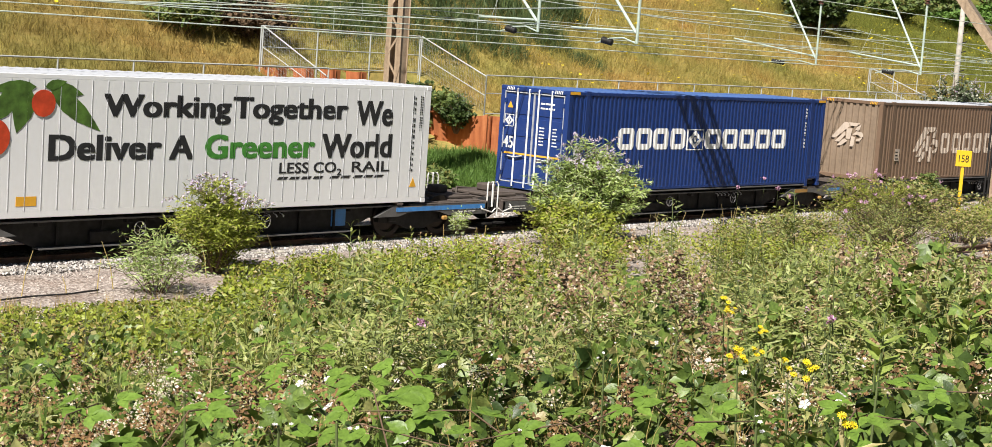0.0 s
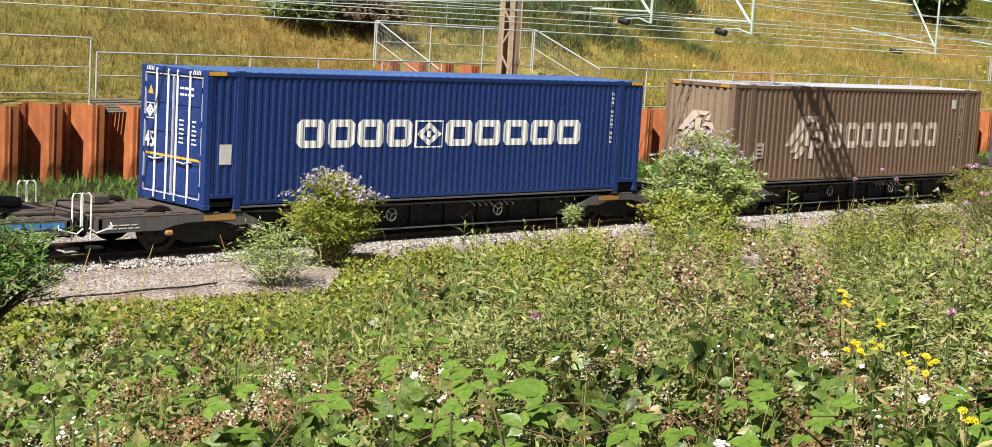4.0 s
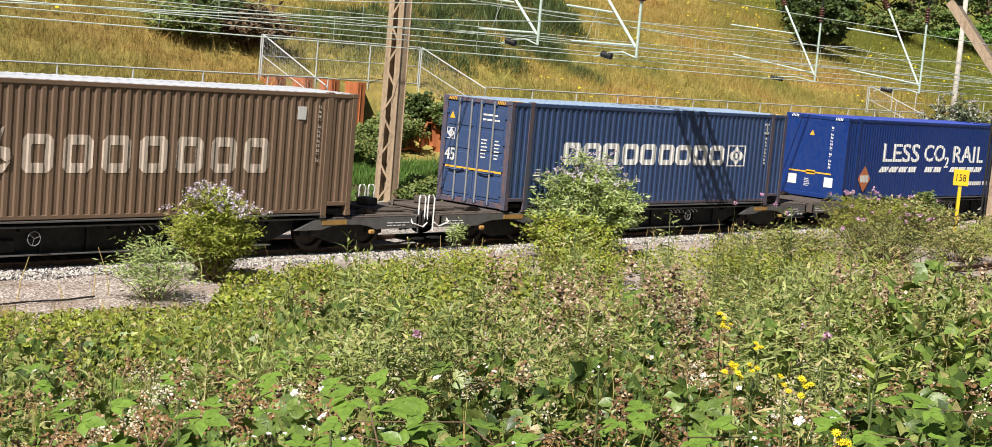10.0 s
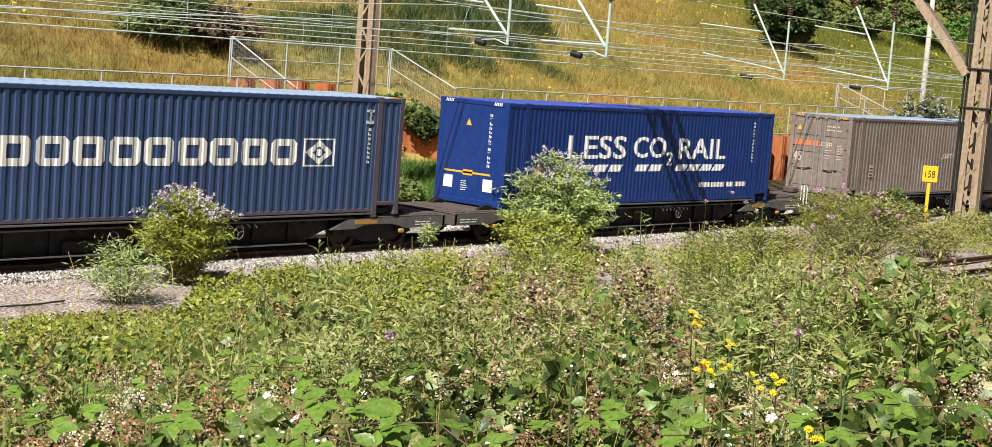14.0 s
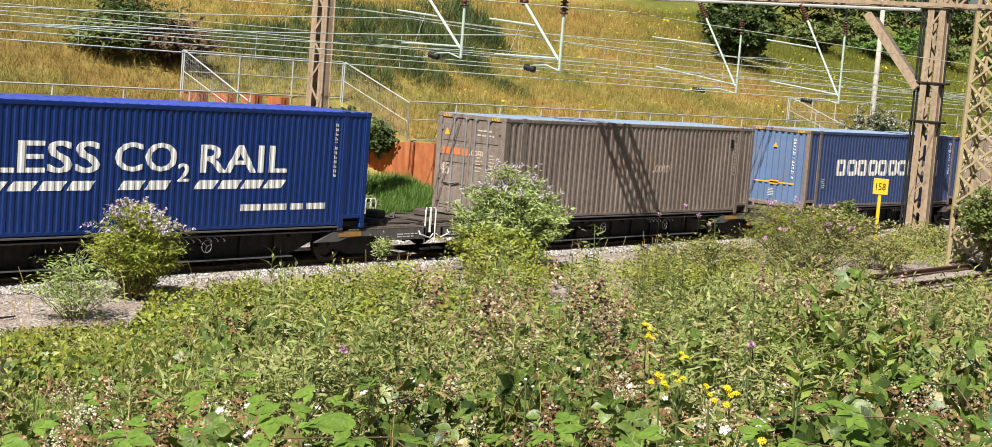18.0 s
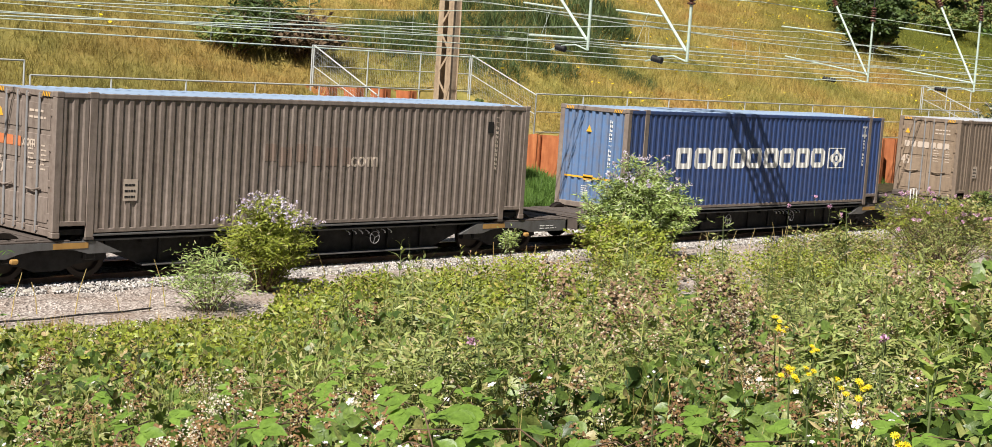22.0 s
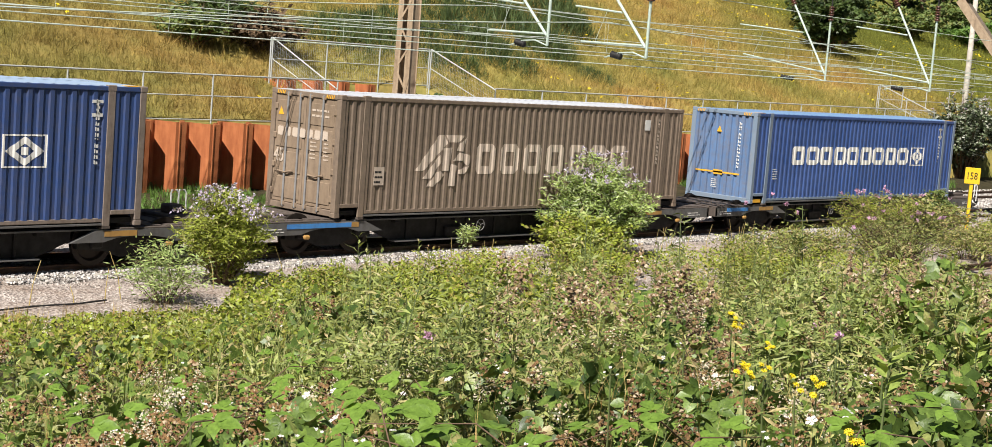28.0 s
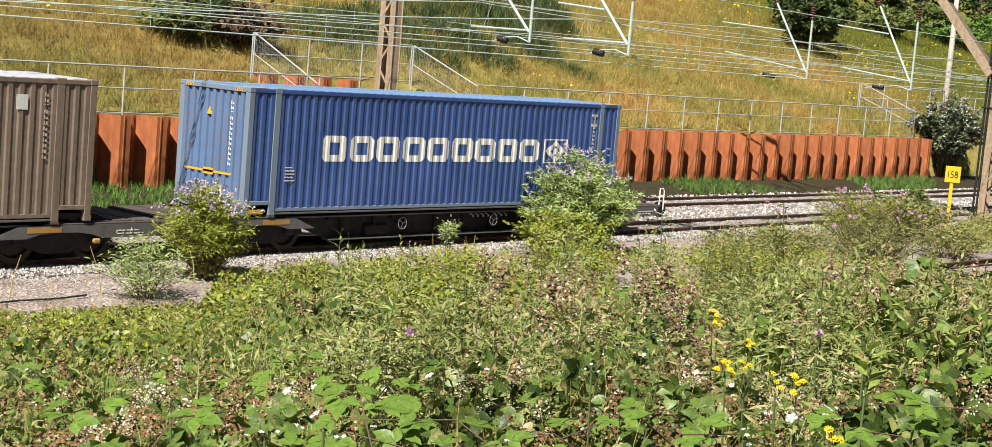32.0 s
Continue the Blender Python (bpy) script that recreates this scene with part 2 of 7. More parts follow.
def soil_mat():
    m, hill = hill_mat("ground_soil", False)
    w = m.world_co()
    fine = m.noise(3.0, 6, w)
    hill = m.mix(1.0, hill, m.ramp(fine, [(0.3, 0.55), (0.7, 0.95)]), "MULTIPLY")
    sep = m.t.nodes.new("ShaderNodeSeparateXYZ")
    m.t.links.new(w, sep.inputs[0])
    far = m.node("ShaderNodeMath", **{})
    far.operation = "GREATER_THAN"
    far.inputs[1].default_value = 40.2
    m.t.links.new(sep.outputs["Y"], far.inputs[0])
    humus = m.mix(m.ramp(fine, [(0.3, 0.0), (0.7, 1.0)]), (0.022, 0.02, 0.01), (0.06, 0.05, 0.024))
    m.color(m.mix(far.outputs[0], humus, hill))
    m.bump(fine, 0.8, 0.08)
    return m.m


RUST = rust_mat()
BALLAST = ballast_mat("ballast_stone", [(0.2, (0.15, 0.135, 0.125)), (0.5, (0.34, 0.31, 0.285)), (0.8, (0.54, 0.50, 0.47))])
CINDER = ballast_mat("cess_gravel", [(0.2, (0.22, 0.18, 0.16)), (0.5, (0.38, 0.325, 0.29)), (0.85, (0.55, 0.49, 0.445))])
SOIL = soil_mat()

# ---- ground: one sheet from the bank to the hill and on to the horizon ----
WALL_Y, WALL_TOP = 40.3, 2.12
REC0, REC1, REC_Y = 37.0, 45.0, 44.0


def rise(y):
    """The hill behind the wall."""
    t = max(0.0, y - 40.6)
    return 2.05 + 0.38 * t - 0.0016 * t * t if t < 100 else 2.05 + 22.0


BANK_C, BANK_S = math.cos(radians(13)), math.sin(radians(13))


def ground_z(x, y):
    q = BANK_C * y + BANK_S * x
    if y < WALL_Y - 3.8:
        cover = 0.85 - 0.35 * min(1.0, max(0.0, q - 2) / 10) - 0.25 * min(1.0, max(0.0, q - 12) / 15)
        z = max(-0.34, min(3.5, 4.8 - 0.181 * q - cover))
    elif y < WALL_Y:
        z = -0.34 + (1.6 * min(1.0, (y - 36.5) / 7.0) if REC0 < x < REC1 else 0.34 * min(1.0, (y - 36.5) / 3.0))
    elif REC0 < x < REC1 and y < REC_Y:
        z = 0.55 + 0.75 * (y - WALL_Y) / (REC_Y - WALL_Y)
    else:
        z = rise(y)
    k = 0.0 if z < -0.3 else (0.08 if y < 36.5 else 0.22 * min(1, max(0, y - 41) / 4))
    if k:
        z += k * noise.noise((x * 0.35, y * 0.35, 0.3)) + k * 0.5 * noise.noise((x * 1.1, y * 1.1, 7.0))
    return z


def make_ground():
    xs = sorted(set([-1500, -700, -300, -120, -60, -30, -15] + [float(v) for v in range(-8, 120)] + [REC0 - 0.02, REC0 + 0.02, REC1 - 0.02, REC1 + 0.02, 130, 145, 165, 190, 230, 300, 450, 800, 1500]))
    ys = sorted(set([-1500, -600, -200, -80, -40, -20, -10, -5, -2, 0, 0.6] + [1 + 0.75 * k for k in range(24)] + [19, 20, 23, 25, 31, 33, 36.5, 37.5, 38.5, 39.4, 40.2, WALL_Y + 0.1, 40.6, 42, 43, REC_Y - 0.05, REC_Y + 0.1] + [45 + 1.0 * k for k in range(30)] + [78, 85, 95, 110, 140, 250, 600, 1500]))
    g = Geo()
    g.v = [(x, y, ground_z(x, y)) for y in ys for x in xs]
    n = len(xs)
    g.f = [(j * n + i, j * n + i + 1, (j + 1) * n + i + 1, (j + 1) * n + i) for j in range(len(ys) - 1) for i in range(n - 1)]
    ob = part("ground", g, SOIL, fix=False, smooth=True)
    return tagged(ob, "grassy railway bank, trackbed and dry grass hillside", "ground", kind="structure")


make_ground()


def strip(name, label, material, prof, x0, x1, step, jit=0.03, seed=1):
    """A long bed with the cross-section prof of (y, z), uneven on top."""
    rnd = random.Random(seed)
    g = Geo()
    n = len(prof)
    count = int((x1 - x0) / step) + 1
    for i in range(count):
        for y, z in prof:
            g.v.append((x0 + i * step, y + rnd.uniform(-jit, jit), z + rnd.uniform(-jit, jit)))
    g.f = [(i * n + j, (i + 1) * n + j, (i + 1) * n + j + 1, i * n + j + 1) for i in range(count - 1) for j in range(n - 1)]
    g.f = [tuple(reversed(q)) for q in g.f]
    return tagged(part(name, g, material, fix=False, smooth=True), label, "ballast", kind="structure")


strip("ballast_bed", "pale grey crushed stone ballast under both tracks", BALLAST,
      [(27.4, -0.5), (27.6, -0.25), (27.85, -0.13), (28.1, -0.12), (29.0, -0.13), (30.0, -0.12), (31.0, -0.18), (32.2, -0.15), (33.0, -0.13), (34.0, -0.12), (35.2, -0.13), (36.0, -0.25), (36.8, -0.4)], -30, 200, 0.5)
strip("cess_path", "brown gravel path beside the ballast", CINDER,
      [(17.6, -0.42), (20.0, -0.27), (21.5, -0.22), (23.0, -0.24), (24.5, -0.22), (25.5, -0.23), (26.6, -0.25), (27.5, -0.24), (27.9, -0.4)], -20, 120, 0.6, 0.035, 2)


# ---- track ----
def rail_profile():
    h = [(0.036, 0.0), (0.036, -0.03), (0.010, -0.045), (0.010, -0.135), (0.07, -0.148), (0.07, -0.16)]
    return [(y, z) for y, z in h] + [(-y, z) for y, z in reversed(h)]


def rail(parent, y, x0, x1, material, z=0.0):
    g = Geo()
    prof = rail_profile()
    n = len(prof)
    g.add([(x, y + a, z + b) for x in (x0, x1) for a, b in prof], [tuple(range(n)), tuple(range(n, 2 * n))] + [(i, (i + 1) % n, (i + 1) % n + n, i + n) for i in range(n)])
    return part("rail", g, material, parent)


def rail_mat():
    m = Mat("running_rail", 0.8, 0.1)
    geo = m.t.nodes.new("ShaderNodeNewGeometry")
    sep = m.t.nodes.new("ShaderNodeSeparateXYZ")
    m.t.links.new(geo.outputs["Normal"], sep.inputs[0])
    up = m.ramp(sep.outputs["Z"], [(0.85, 0.0), (0.95, 1.0)])
    n = m.noise(4.0, 5)
    rust = m.ramp(n, [(0.3, (0.05, 0.03, 0.022)), (0.7, (0.13, 0.075, 0.05))])
    m.color(m.mix(up, rust, (0.45, 0.43, 0.42)))
    m.t.links.new(up, m.b.inputs["Metallic"])
    m.rough(m.ramp(up, [(0.0, 0.85), (1.0, 0.3)]))
    return m.m


RUNNING = rail_mat()
SLEEPER = Geo().box(-0.13, -1.25, -0.34, 0.13, 1.25, -0.145, 0.03).mesh("sleeper")
SLEEPER.materials.append(CONCRETE)


def track(y, label):
    t = thing("railway_track", label, "track", "tracks")
    for s in (-0.7535, 0.7535):
        rail(t, y + s, -40, 260, RUNNING)
    for k in range(118):
        part("sleeper", SLEEPER, None, t, m=pose(8 + 0.65 * k, y, 0.0))
    return t


NEAR, FAR = 28.95, 34.0
track(NEAR, "railway track with steel rails on concrete sleepers")
track(FAR, "second railway track with steel rails beside the wall")

old = thing("disused_track", "rusty disused rails half buried in weeds", "track")
for yy in (19.05, 20.5):
    rail(old, yy, 30, 75, RAIL_RUST, -0.06)
rail(old, 24.1, 20.5, 26, RAIL_RUST, -0.08)


# ---- sheet pile wall ----
def pile_mesh(z0, z1):
    """One pair of trough-shaped piles, 1.3 m along the wall."""
    prof = [(0, 0.74), (0.20, 0.74), (0.44, 0.0), (0.82, 0.0), (1.13, 0.74), (1.30, 0.74)]
    back = [(x, y + 0.03) for x, y in prof]
    g = Geo()
    n = len(prof)
    ring = prof + back[::-1]
    g.add([(x, y, z) for z in (z0, z1) for x, y in ring], [])
    m = 2 * n
    for i in range(m):
        j = (i + 1) % m
        g.f.append((i, j, j + m, i + m))
    for i in range(n - 1):
        g.f.append((i, i + 1, m - 2 - i, m - 1 - i))
        g.f.append((m + i, m + i + 1, 2 * m - 2 - i, 2 * m - 1 - i))
    # the lip where two piles lock, standing proud
    g.box(0.02, 0.70, z0, 0.09, 0.77, z1 - 0.01)
    g.box(0.54, -0.03, z0, 0.59, 0.0, z1 - 0.01, 0.012)
    me = g.mesh("sheet_pile")
    me.materials.append(RUST)
    return me


def pile_wall(x0, x1, y, z0, z1, turn=0.0, seed=3):
    rnd = random.Random(seed)
    w = thing("sheet_pile_wall", "rust-red corrugated steel sheet pile retaining wall", "wall", "sheet pile walls", kind="structure", m=pose(x0, y, 0, 0, 0, turn))
    me = pile_mesh(z0, z1)
    for k in range(max(1, int((x1 - x0) / 1.3 + 0.5))):
        part("sheet_pile", me, None, w, m=pose(1.3 * k, rnd.uniform(-0.02, 0.02), rnd.uniform(-0.04, 0.04)))
    return w


pile_wall(-15.0, REC0, WALL_Y - 0.8, -0.6, WALL_TOP)
pile_wall(REC1, 80.9, WALL_Y - 0.8, -0.6, WALL_TOP, seed=4)
pile_wall(REC0, REC0 + 5.2, REC_Y - 0.42, 0.9, 3.4, seed=5)
waling = thing("waling_beam", "rusty steel waling beam along the recess wall", "beam", m=pose(REC0 + 0.1, REC_Y - 0.75, 1.45))
part("beam", Geo().box(0, 0, -0.13, 5.6, 0.22, 0.13, 0.02), RUST, waling)
for k in range(6):
    part("end_plate", Geo().box(0.3 + 0.95 * k, -0.05, -0.1, 0.5 + 0.95 * k, 0.0, 0.14, 0.01), CONCRETE, waling)
bent = thing("bent_sheet_piles", "buckled rusty sheet piles slumped in the recess", "wall")
for k, (x, z, tx, tz, h) in enumerate(((REC0 + 5.6, 0.7, -12, 14, 2.3), (REC0 + 6.3, 0.6, -20, -10, 1.9), (REC0 + 7.0, 0.5, -14, 24, 1.7), (REC0 + 7.5, 0.5, -8, -16, 2.0))):
    part("buckled_plate", Geo().prism([(0, 0), (0.62, 0), (0.66, h * 0.8), (0.42, h), (0.1, h * 0.86)], 0, 0.03), RUST, bent, m=pose(x, REC_Y - 0.9 - 0.25 * k, z, tx, tz * 0.6, tz))
for k, (x, z, a) in enumerate(((REC0 + 5.4, 1.0, 35), (REC0 + 6.6, 0.9, -40), (REC0 + 7.3, 1.2, 60))):
    part("bent_bar", Geo().tube([(0, 0, 0), (0.5, -0.1, 0.5), (1.1, 0.0, 0.6), (1.5, 0.1, 0.2)], 0.045, 6), RUST, bent, m=pose(x, REC_Y - 1.6, z, 0, a, 10 * k))
pile_wall(88.0, 140.0, WALL_Y + 2.6, -0.6, 2.4, seed=6)
wing = thing("wing_wall", "rusty steel wing wall with a sloping top", "wall", kind="structure")
for xw, back in ((REC0, 3.4), (REC1, 1.5)):
    part("plate", Geo().prism([(0, 0.1), (REC_Y - WALL_Y, 0.5), (REC_Y - WALL_Y, back), (0, WALL_TOP)], -0.03, 0.03, Matrix(((0, 1, 0, xw), (1, 0, 0, WALL_Y), (0, 0, 1, 0), (0, 0, 0, 1)))), RUST, wing)


# ---- fences ----
def fence(p, q, h0, h1, rails=(0.04, 0.55, 1.0), spacing=2.75, screen=False, label="galvanised tube fence along the wall top"):
    """A post and rail fence between two feet p and q; h0, h1 its heights there."""
    p, q = Vector(p), Vector(q)
    f = thing("handrail_fence", label, "fence", "handrail fences", m=Matrix.Translation(p))
    d = q - p
    n = max(1, round(d.length / spacing))
    for k in range(n + 1):
        t = k / n
        b = d * t
        part("post", Geo().tube([b + Vector((0, 0, -0.3)), b + Vector((0, 0, h0 + (h1 - h0) * t))], 0.028, 8), GALV, f)
    for r in rails:
        part("rail", Geo().tube([Vector((0, 0, h0 * r)), d + Vector((0, 0, h1 * r))], 0.026 if r == 1.0 else 0.018, 8), GALV, f)
    if screen:
        g = Geo()
        m = int(d.length / 0.09)
        for k in range(m + 1):
            b = d * (k / m)
            h = h0 + (h1 - h0) * k / m
            g.bar(b, b + Vector((0, 0, h)), 0.003)
        for k in range(1, 8):
            g.bar(Vector((0, 0, h0 * k / 8)), d + Vector((0, 0, h1 * k / 8)), 0.003)
        part("wire_mesh", g, GALV, f)
    return f


FY = WALL_Y + 0.2
fence((-14, FY, 2.1), (23.6, FY, 2.1), 1.85, 1.85, (0.15, 0.55, 1.0), 3.2, False, "tall galvanised tube fence above the sheet piles")
fence((23.8, FY, 2.1), (REC0, FY, 2.1), 1.45, 1.5)
fence((REC1, FY, 2.1), (80.5, FY, 2.1), 1.5, 1.5)
fence((REC0, REC_Y + 0.1, 3.4), (REC1, REC_Y + 0.1, 3.4), 1.46, 1.46, (0.04, 0.5, 1.0), 2.67, True, "galvanised fence with wire mesh above the recess")
fence((REC0, REC_Y, 3.4), (REC0, FY, 2.1), 1.46, 1.2, (0.5, 1.0), 4.0, True, "sloping galvanised handrail with wire mesh")
fence((REC1, REC_Y, 3.4), (REC1, FY, 2.1), 1.46, 1.45, (0.5, 1.0), 4.0, True, "sloping galvanised handrail with wire mesh")
fence((80.5, FY + 3.4, 3.3), (80.5, FY, 2.1), 1.5, 1.4, (0.5, 1.0), 1.8, True, "sloping galvanised handrail with wire mesh")
fence((80.5, FY + 3.5, 3.3), (92.0, FY + 3.5, 3.3), 1.4, 1.4, (0.04, 0.5, 1.0), 2.75)
fence((92.0, FY + 3.3, 3.0), (150.0, FY + 3.3, 3.0), 1.4, 1.4, (0.04, 0.5, 1.0), 2.9)


# ---- masts and portals ----
def laced_mast(x, y, h, w0, w1, d0, label, material, seed=0):
    """Two tapering channels joined by zigzag lacing on both faces; the wide face looks along -x."""
    t = thing("catenary_mast", label, "mast", "catenary masts", m=pose(x, y, -0.3))
    for s in (-1, 1):
        g = Geo()
        pts = []
        for z, w in ((0, w0), (h, w1)):
            c = s * (w / 2 - 0.06)
            pts.append([(-d0 / 2, c - 0.02), (d0 / 2, c - 0.02), (d0 / 2, c + 0.02), (-d0 / 2, c + 0.02)])
        g.add([(a, b, z) for z, ring in zip((0, h), pts) for a, b in ring], [(0, 1, 2, 3), (7, 6, 5, 4)] + [(i, (i + 1) % 4, (i + 1) % 4 + 4, i + 4) for i in range(4)])
        channel = part("channel", g, material, t)
        for e in (-1, 1):
            part("flange", Geo().bar((e * d0 / 2, s * (w0 * 0.335), 0), (e * d0 / 2, s * (w1 * 0.335), h), w0 * 0.30, 0.018, (1, 0, 0)), material, channel)
    n = int(h / (w0 * 0.95))
    for e in (-1, 1):
        for k in range(n):
            g = Geo()
            z0, z1 = h * k / n, h * (k + 1) / n
            a0, a1 = (w0 + (w1 - w0) * k / n) / 2 - 0.1, (w0 + (w1 - w0) * (k + 1) / n) / 2 - 0.1
            sgn = 1 if (k + (e > 0)) % 2 else -1
            g.bar((e * (d0 / 2 + 0.012), -sgn * a0, z0 + 0.05), (e * (d0 / 2 + 0.012), sgn * a1, z1 - 0.05), 0.075, 0.014, (1, 0, 0))
            part("lacing_bar", g, material, t)
    part("footing", Geo().box(-0.55, -0.6, -0.5, 0.55, 0.6, 0.12, 0.05), CONCRETE, t)
    return t


def lattice_beam(name, p, q, w, h, label, material):
    """A box girder of angles from p to q (foot line of its lower middle)."""
    p, q = Vector(p), Vector(q)
    t = thing(name, label, "gantry", "gantries", m=Matrix.Translation(p))
    d = q - p
    side = d.cross(Vector((0, 0, 1))).normalized() * w / 2
    up = Vector((0, 0, h))
    for s in (-1, 1):
        for u in (0, 1):
            part("chord", Geo().bar(side * s + up * u, d + side * s + up * u, 0.09), material, t)
    n = int(d.length / (h * 1.05))
    for s in (-1, 1):
        g = Geo()
        for k in range(n):
            a, b = d * (k / n), d * ((k + 1) / n)
            u0, u1 = (0, 1) if k % 2 else (1, 0)
            g.bar(a + side * s + up * u0, b + side * s + up * u1, 0.055)
            g.bar(b + side * s, b + side * s + up, 0.05)
        part("lacing", g, material, t)
    for u in (0, 1):
        g = Geo()
        for k in range(n):
            a, b = d * (k / n), d * ((k + 1) / n)
            s = 1 if k % 2 else -1
            g.bar(a + side * s + up * u, b - side * s + up * u, 0.05)
        part("lacing", g, material, t)
    return t


P1X, P2X = 36.8, 59.5
laced_mast(P1X, 37.1, 10.5, 0.78, 0.6, 0.34, "tan painted laced steel mast behind the tracks", STEEL_TAN)
m2 = laced_mast(P2X, 26.35, 11.5, 0.86, 0.64, 0.36, "tan painted laced steel mast with black pipes", STEEL_TAN)
for yy in (-0.56, 0.52, 0.66):
    part("pipe", Geo().tube([(-0.1, yy, 0), (-0.1, yy * 0.92, 11)], 0.045), BLACK, m2, "black cable pipe")
for z in (4.6, 6.1, 9.0):
    part("bracket", Geo().box(-0.25, -0.68, z, 0.2, 0.72, z + 0.08, 0.02), BLACK, m2)
part("knee_brace", Geo().bar((-0.2, 0.5, 5.9), (-0.2, 2.9, 8.7), 0.3, 0.26), STEEL_TAN, m2)
part("knee_brace", Geo().bar((0.2, 0.5, 5.9), (0.2, 2.9, 8.7), 0.06, 0.3), DARK_WOOD, m2)

lattice_beam("gantry_beam", (P1X, 13.2, 7.4), (P1X, 28.4, 7.4), 0.85, 0.9, "tan lattice gantry beam spanning the tracks", STEEL_TAN)
for x, y0, y1, z, r in ((P1X, 28.4, 38.0, 7.5, 0.05), (P2X, 26.0, 41.0, 8.66, 0.08)):
    hb = thing("gantry_tube", "slim grey steel tube carrying the overhead arms", "gantry", "gantries", m=pose(x, y0, z))
    part("tube", Geo().tube([(0, 0, 0), (0, y1 - y0, 0)], r, 10), GALV, hb)


def lattice_tower(x, y, w, w1, h, label):
    """A square tower of four tapering legs with crossed lacing on each face."""
    t = thing("lattice_tower", label, "tower", "lattice towers", m=pose(x, y, -0.2))
    for sx in (-1, 1):
        for sy in (-1, 1):
            part("leg", Geo().bar((sx * w / 2, sy * w / 2, -0.3), (sx * w1 / 2, sy * w1 / 2, h), 0.13), STEEL_YEL, t)
    n = int(h / (w * 0.75))
    for ax in (0, 1):
        for s in (-1, 1):
            for k in range(n):
                z0, z1 = h * k / n, h * (k + 1) / n
                a0, a1 = (w + (w1 - w) * k / n) / 2, (w + (w1 - w) * (k + 1) / n) / 2
                for e in (-1, 1):
                    a, b = (e * a0, s * a0), (-e * a1, s * a1)
                    if ax:
                        a, b = a[::-1], b[::-1]
                    part("lacing_bar", Geo().bar((*a, z0), (*b, z1), 0.07), STEEL_YEL, t)
    return t


lattice_tower(P1X, 13.0, 1.1, 0.95, 8.4, "buff painted square lattice steel tower carrying a gantry")
lattice_tower(51.9, 20.85, 1.3, 0.95, 13.0, "tall buff lattice steel tower rising from a bush")

# slim concrete post by the end of the wall
lp = thing("signal_post", "slim pale concrete post with climbing irons", "post", m=pose(88.2, 42.55, 0))
part("shaft", Geo().tube([(0, 0, -0.4), (0, 0, 4.5), (0, 0, 11.0)], [0.2, 0.17, 0.13], 12), CONCRETE, lp, smooth=True)
for k in range(14):
    part("step_iron", Geo().bar((0, -0.15, 2.2 + 0.55 * k), (0.05, -0.42, 2.3 + 0.55 * k), 0.06), BLACK, lp)


def insulator(p, q, r=0.085, n=7):
    """Ribbed sheds threaded along a rod from p to q."""
    p, q = Vector(p), Vector(q)
    pts, rs = [], []
    for k in range(n):
        for t, s in ((0.0, 0.45), (0.25, 1.0), (0.5, 1.0), (0.75, 0.45)):
            pts.append(p.lerp(q, (k + t) / n))
            rs.append(r * s)
    return Geo().tube(pts, rs, 10)


def drop_arm(x, y, zb, zt, yd, zd, ya, za, label, beam_z):
    """A registration assembly: drop tube, diagonal, arm, insulators and steady arm."""
    t = thing("registration_arm", label, "overhead equipment", "registration arms", m=pose(x, y, zb))
    h = zt - zb
    part("drop_tube", Geo().tube([(0, 0, 0), (0, 0, h)], 0.045), PALE_TUBE, t)
    part("drop_insulator", insulator((0, 0, h), (0, 0, h + 0.62), 0.12, 6), CERAMIC, t, "brown ribbed insulator", smooth=True)
    part("hanger", Geo().tube([(0, 0, h + 0.6), (0, 0, beam_z - zb)], 0.03), BLACK, t)
    a, b = Vector((0, 0.05, 0.3)), Vector((0, yd - y, zd - zb))
    part("diagonal_tube", Geo().tube([a, b], 0.045), PALE_TUBE, t)
    w = (b - a).normalized()
    part("diagonal_insulator", insulator(b, b + w * 0.75, 0.12, 7), CERAMIC, t, "brown ribbed insulator", smooth=True)
    arm_end = Vector((0, ya - y, za - zb))
    part("arm", Geo().tube([(0, 0, 0.35), arm_end], 0.032), PALE_TUBE, t)
    part("stay", Geo().tube([arm_end + Vector((0, -0.5, 0)), arm_end + Vector((0, -0.9, 1.0))], 0.008, 5), COPPER, t)
    part("arm_insulator", insulator((0, (ya - y) * 0.52, 0.05), (0, (ya - y) * 0.36, -0.02), 0.1, 5), BLACK, t, "black ribbed insulator", smooth=True)
    part("steady_arm", Geo().tube([(0, 0, 0.0), (0, (ya - y) * 0.2, 0.14), (0, (ya - y) * 0.4, 0.1), (0, (ya - y) * 0.62, -0.06)], 0.022), PALE_TUBE, t)
    part("upper_arm", Geo().tube([(0, (yd - y) * 0.7, h * 0.78), (0, ya - y + 0.3, h * 0.86)], 0.03), PALE_TUBE, t)
    return t


L_ARM = "pale green registration arm with brown ribbed insulators"
drop_arm(P2X, 35.05, 4.83, 7.35, 36.85, 7.95, 39.2, 5.72, L_ARM, 8.6)
drop_arm(P2X, 30.25, 4.75, 7.55, 32.0, 8.05, 33.5, 5.45, L_ARM, 8.6)
drop_arm(P1X, 27.5, 5.15, 6.75, 28.9, 7.0, 29.9, 5.5, L_ARM, 7.5)
drop_arm(P1X, 31.2, 5.3, 6.85, 32.7, 7.1, 33.6, 5.65, L_ARM, 7.5)


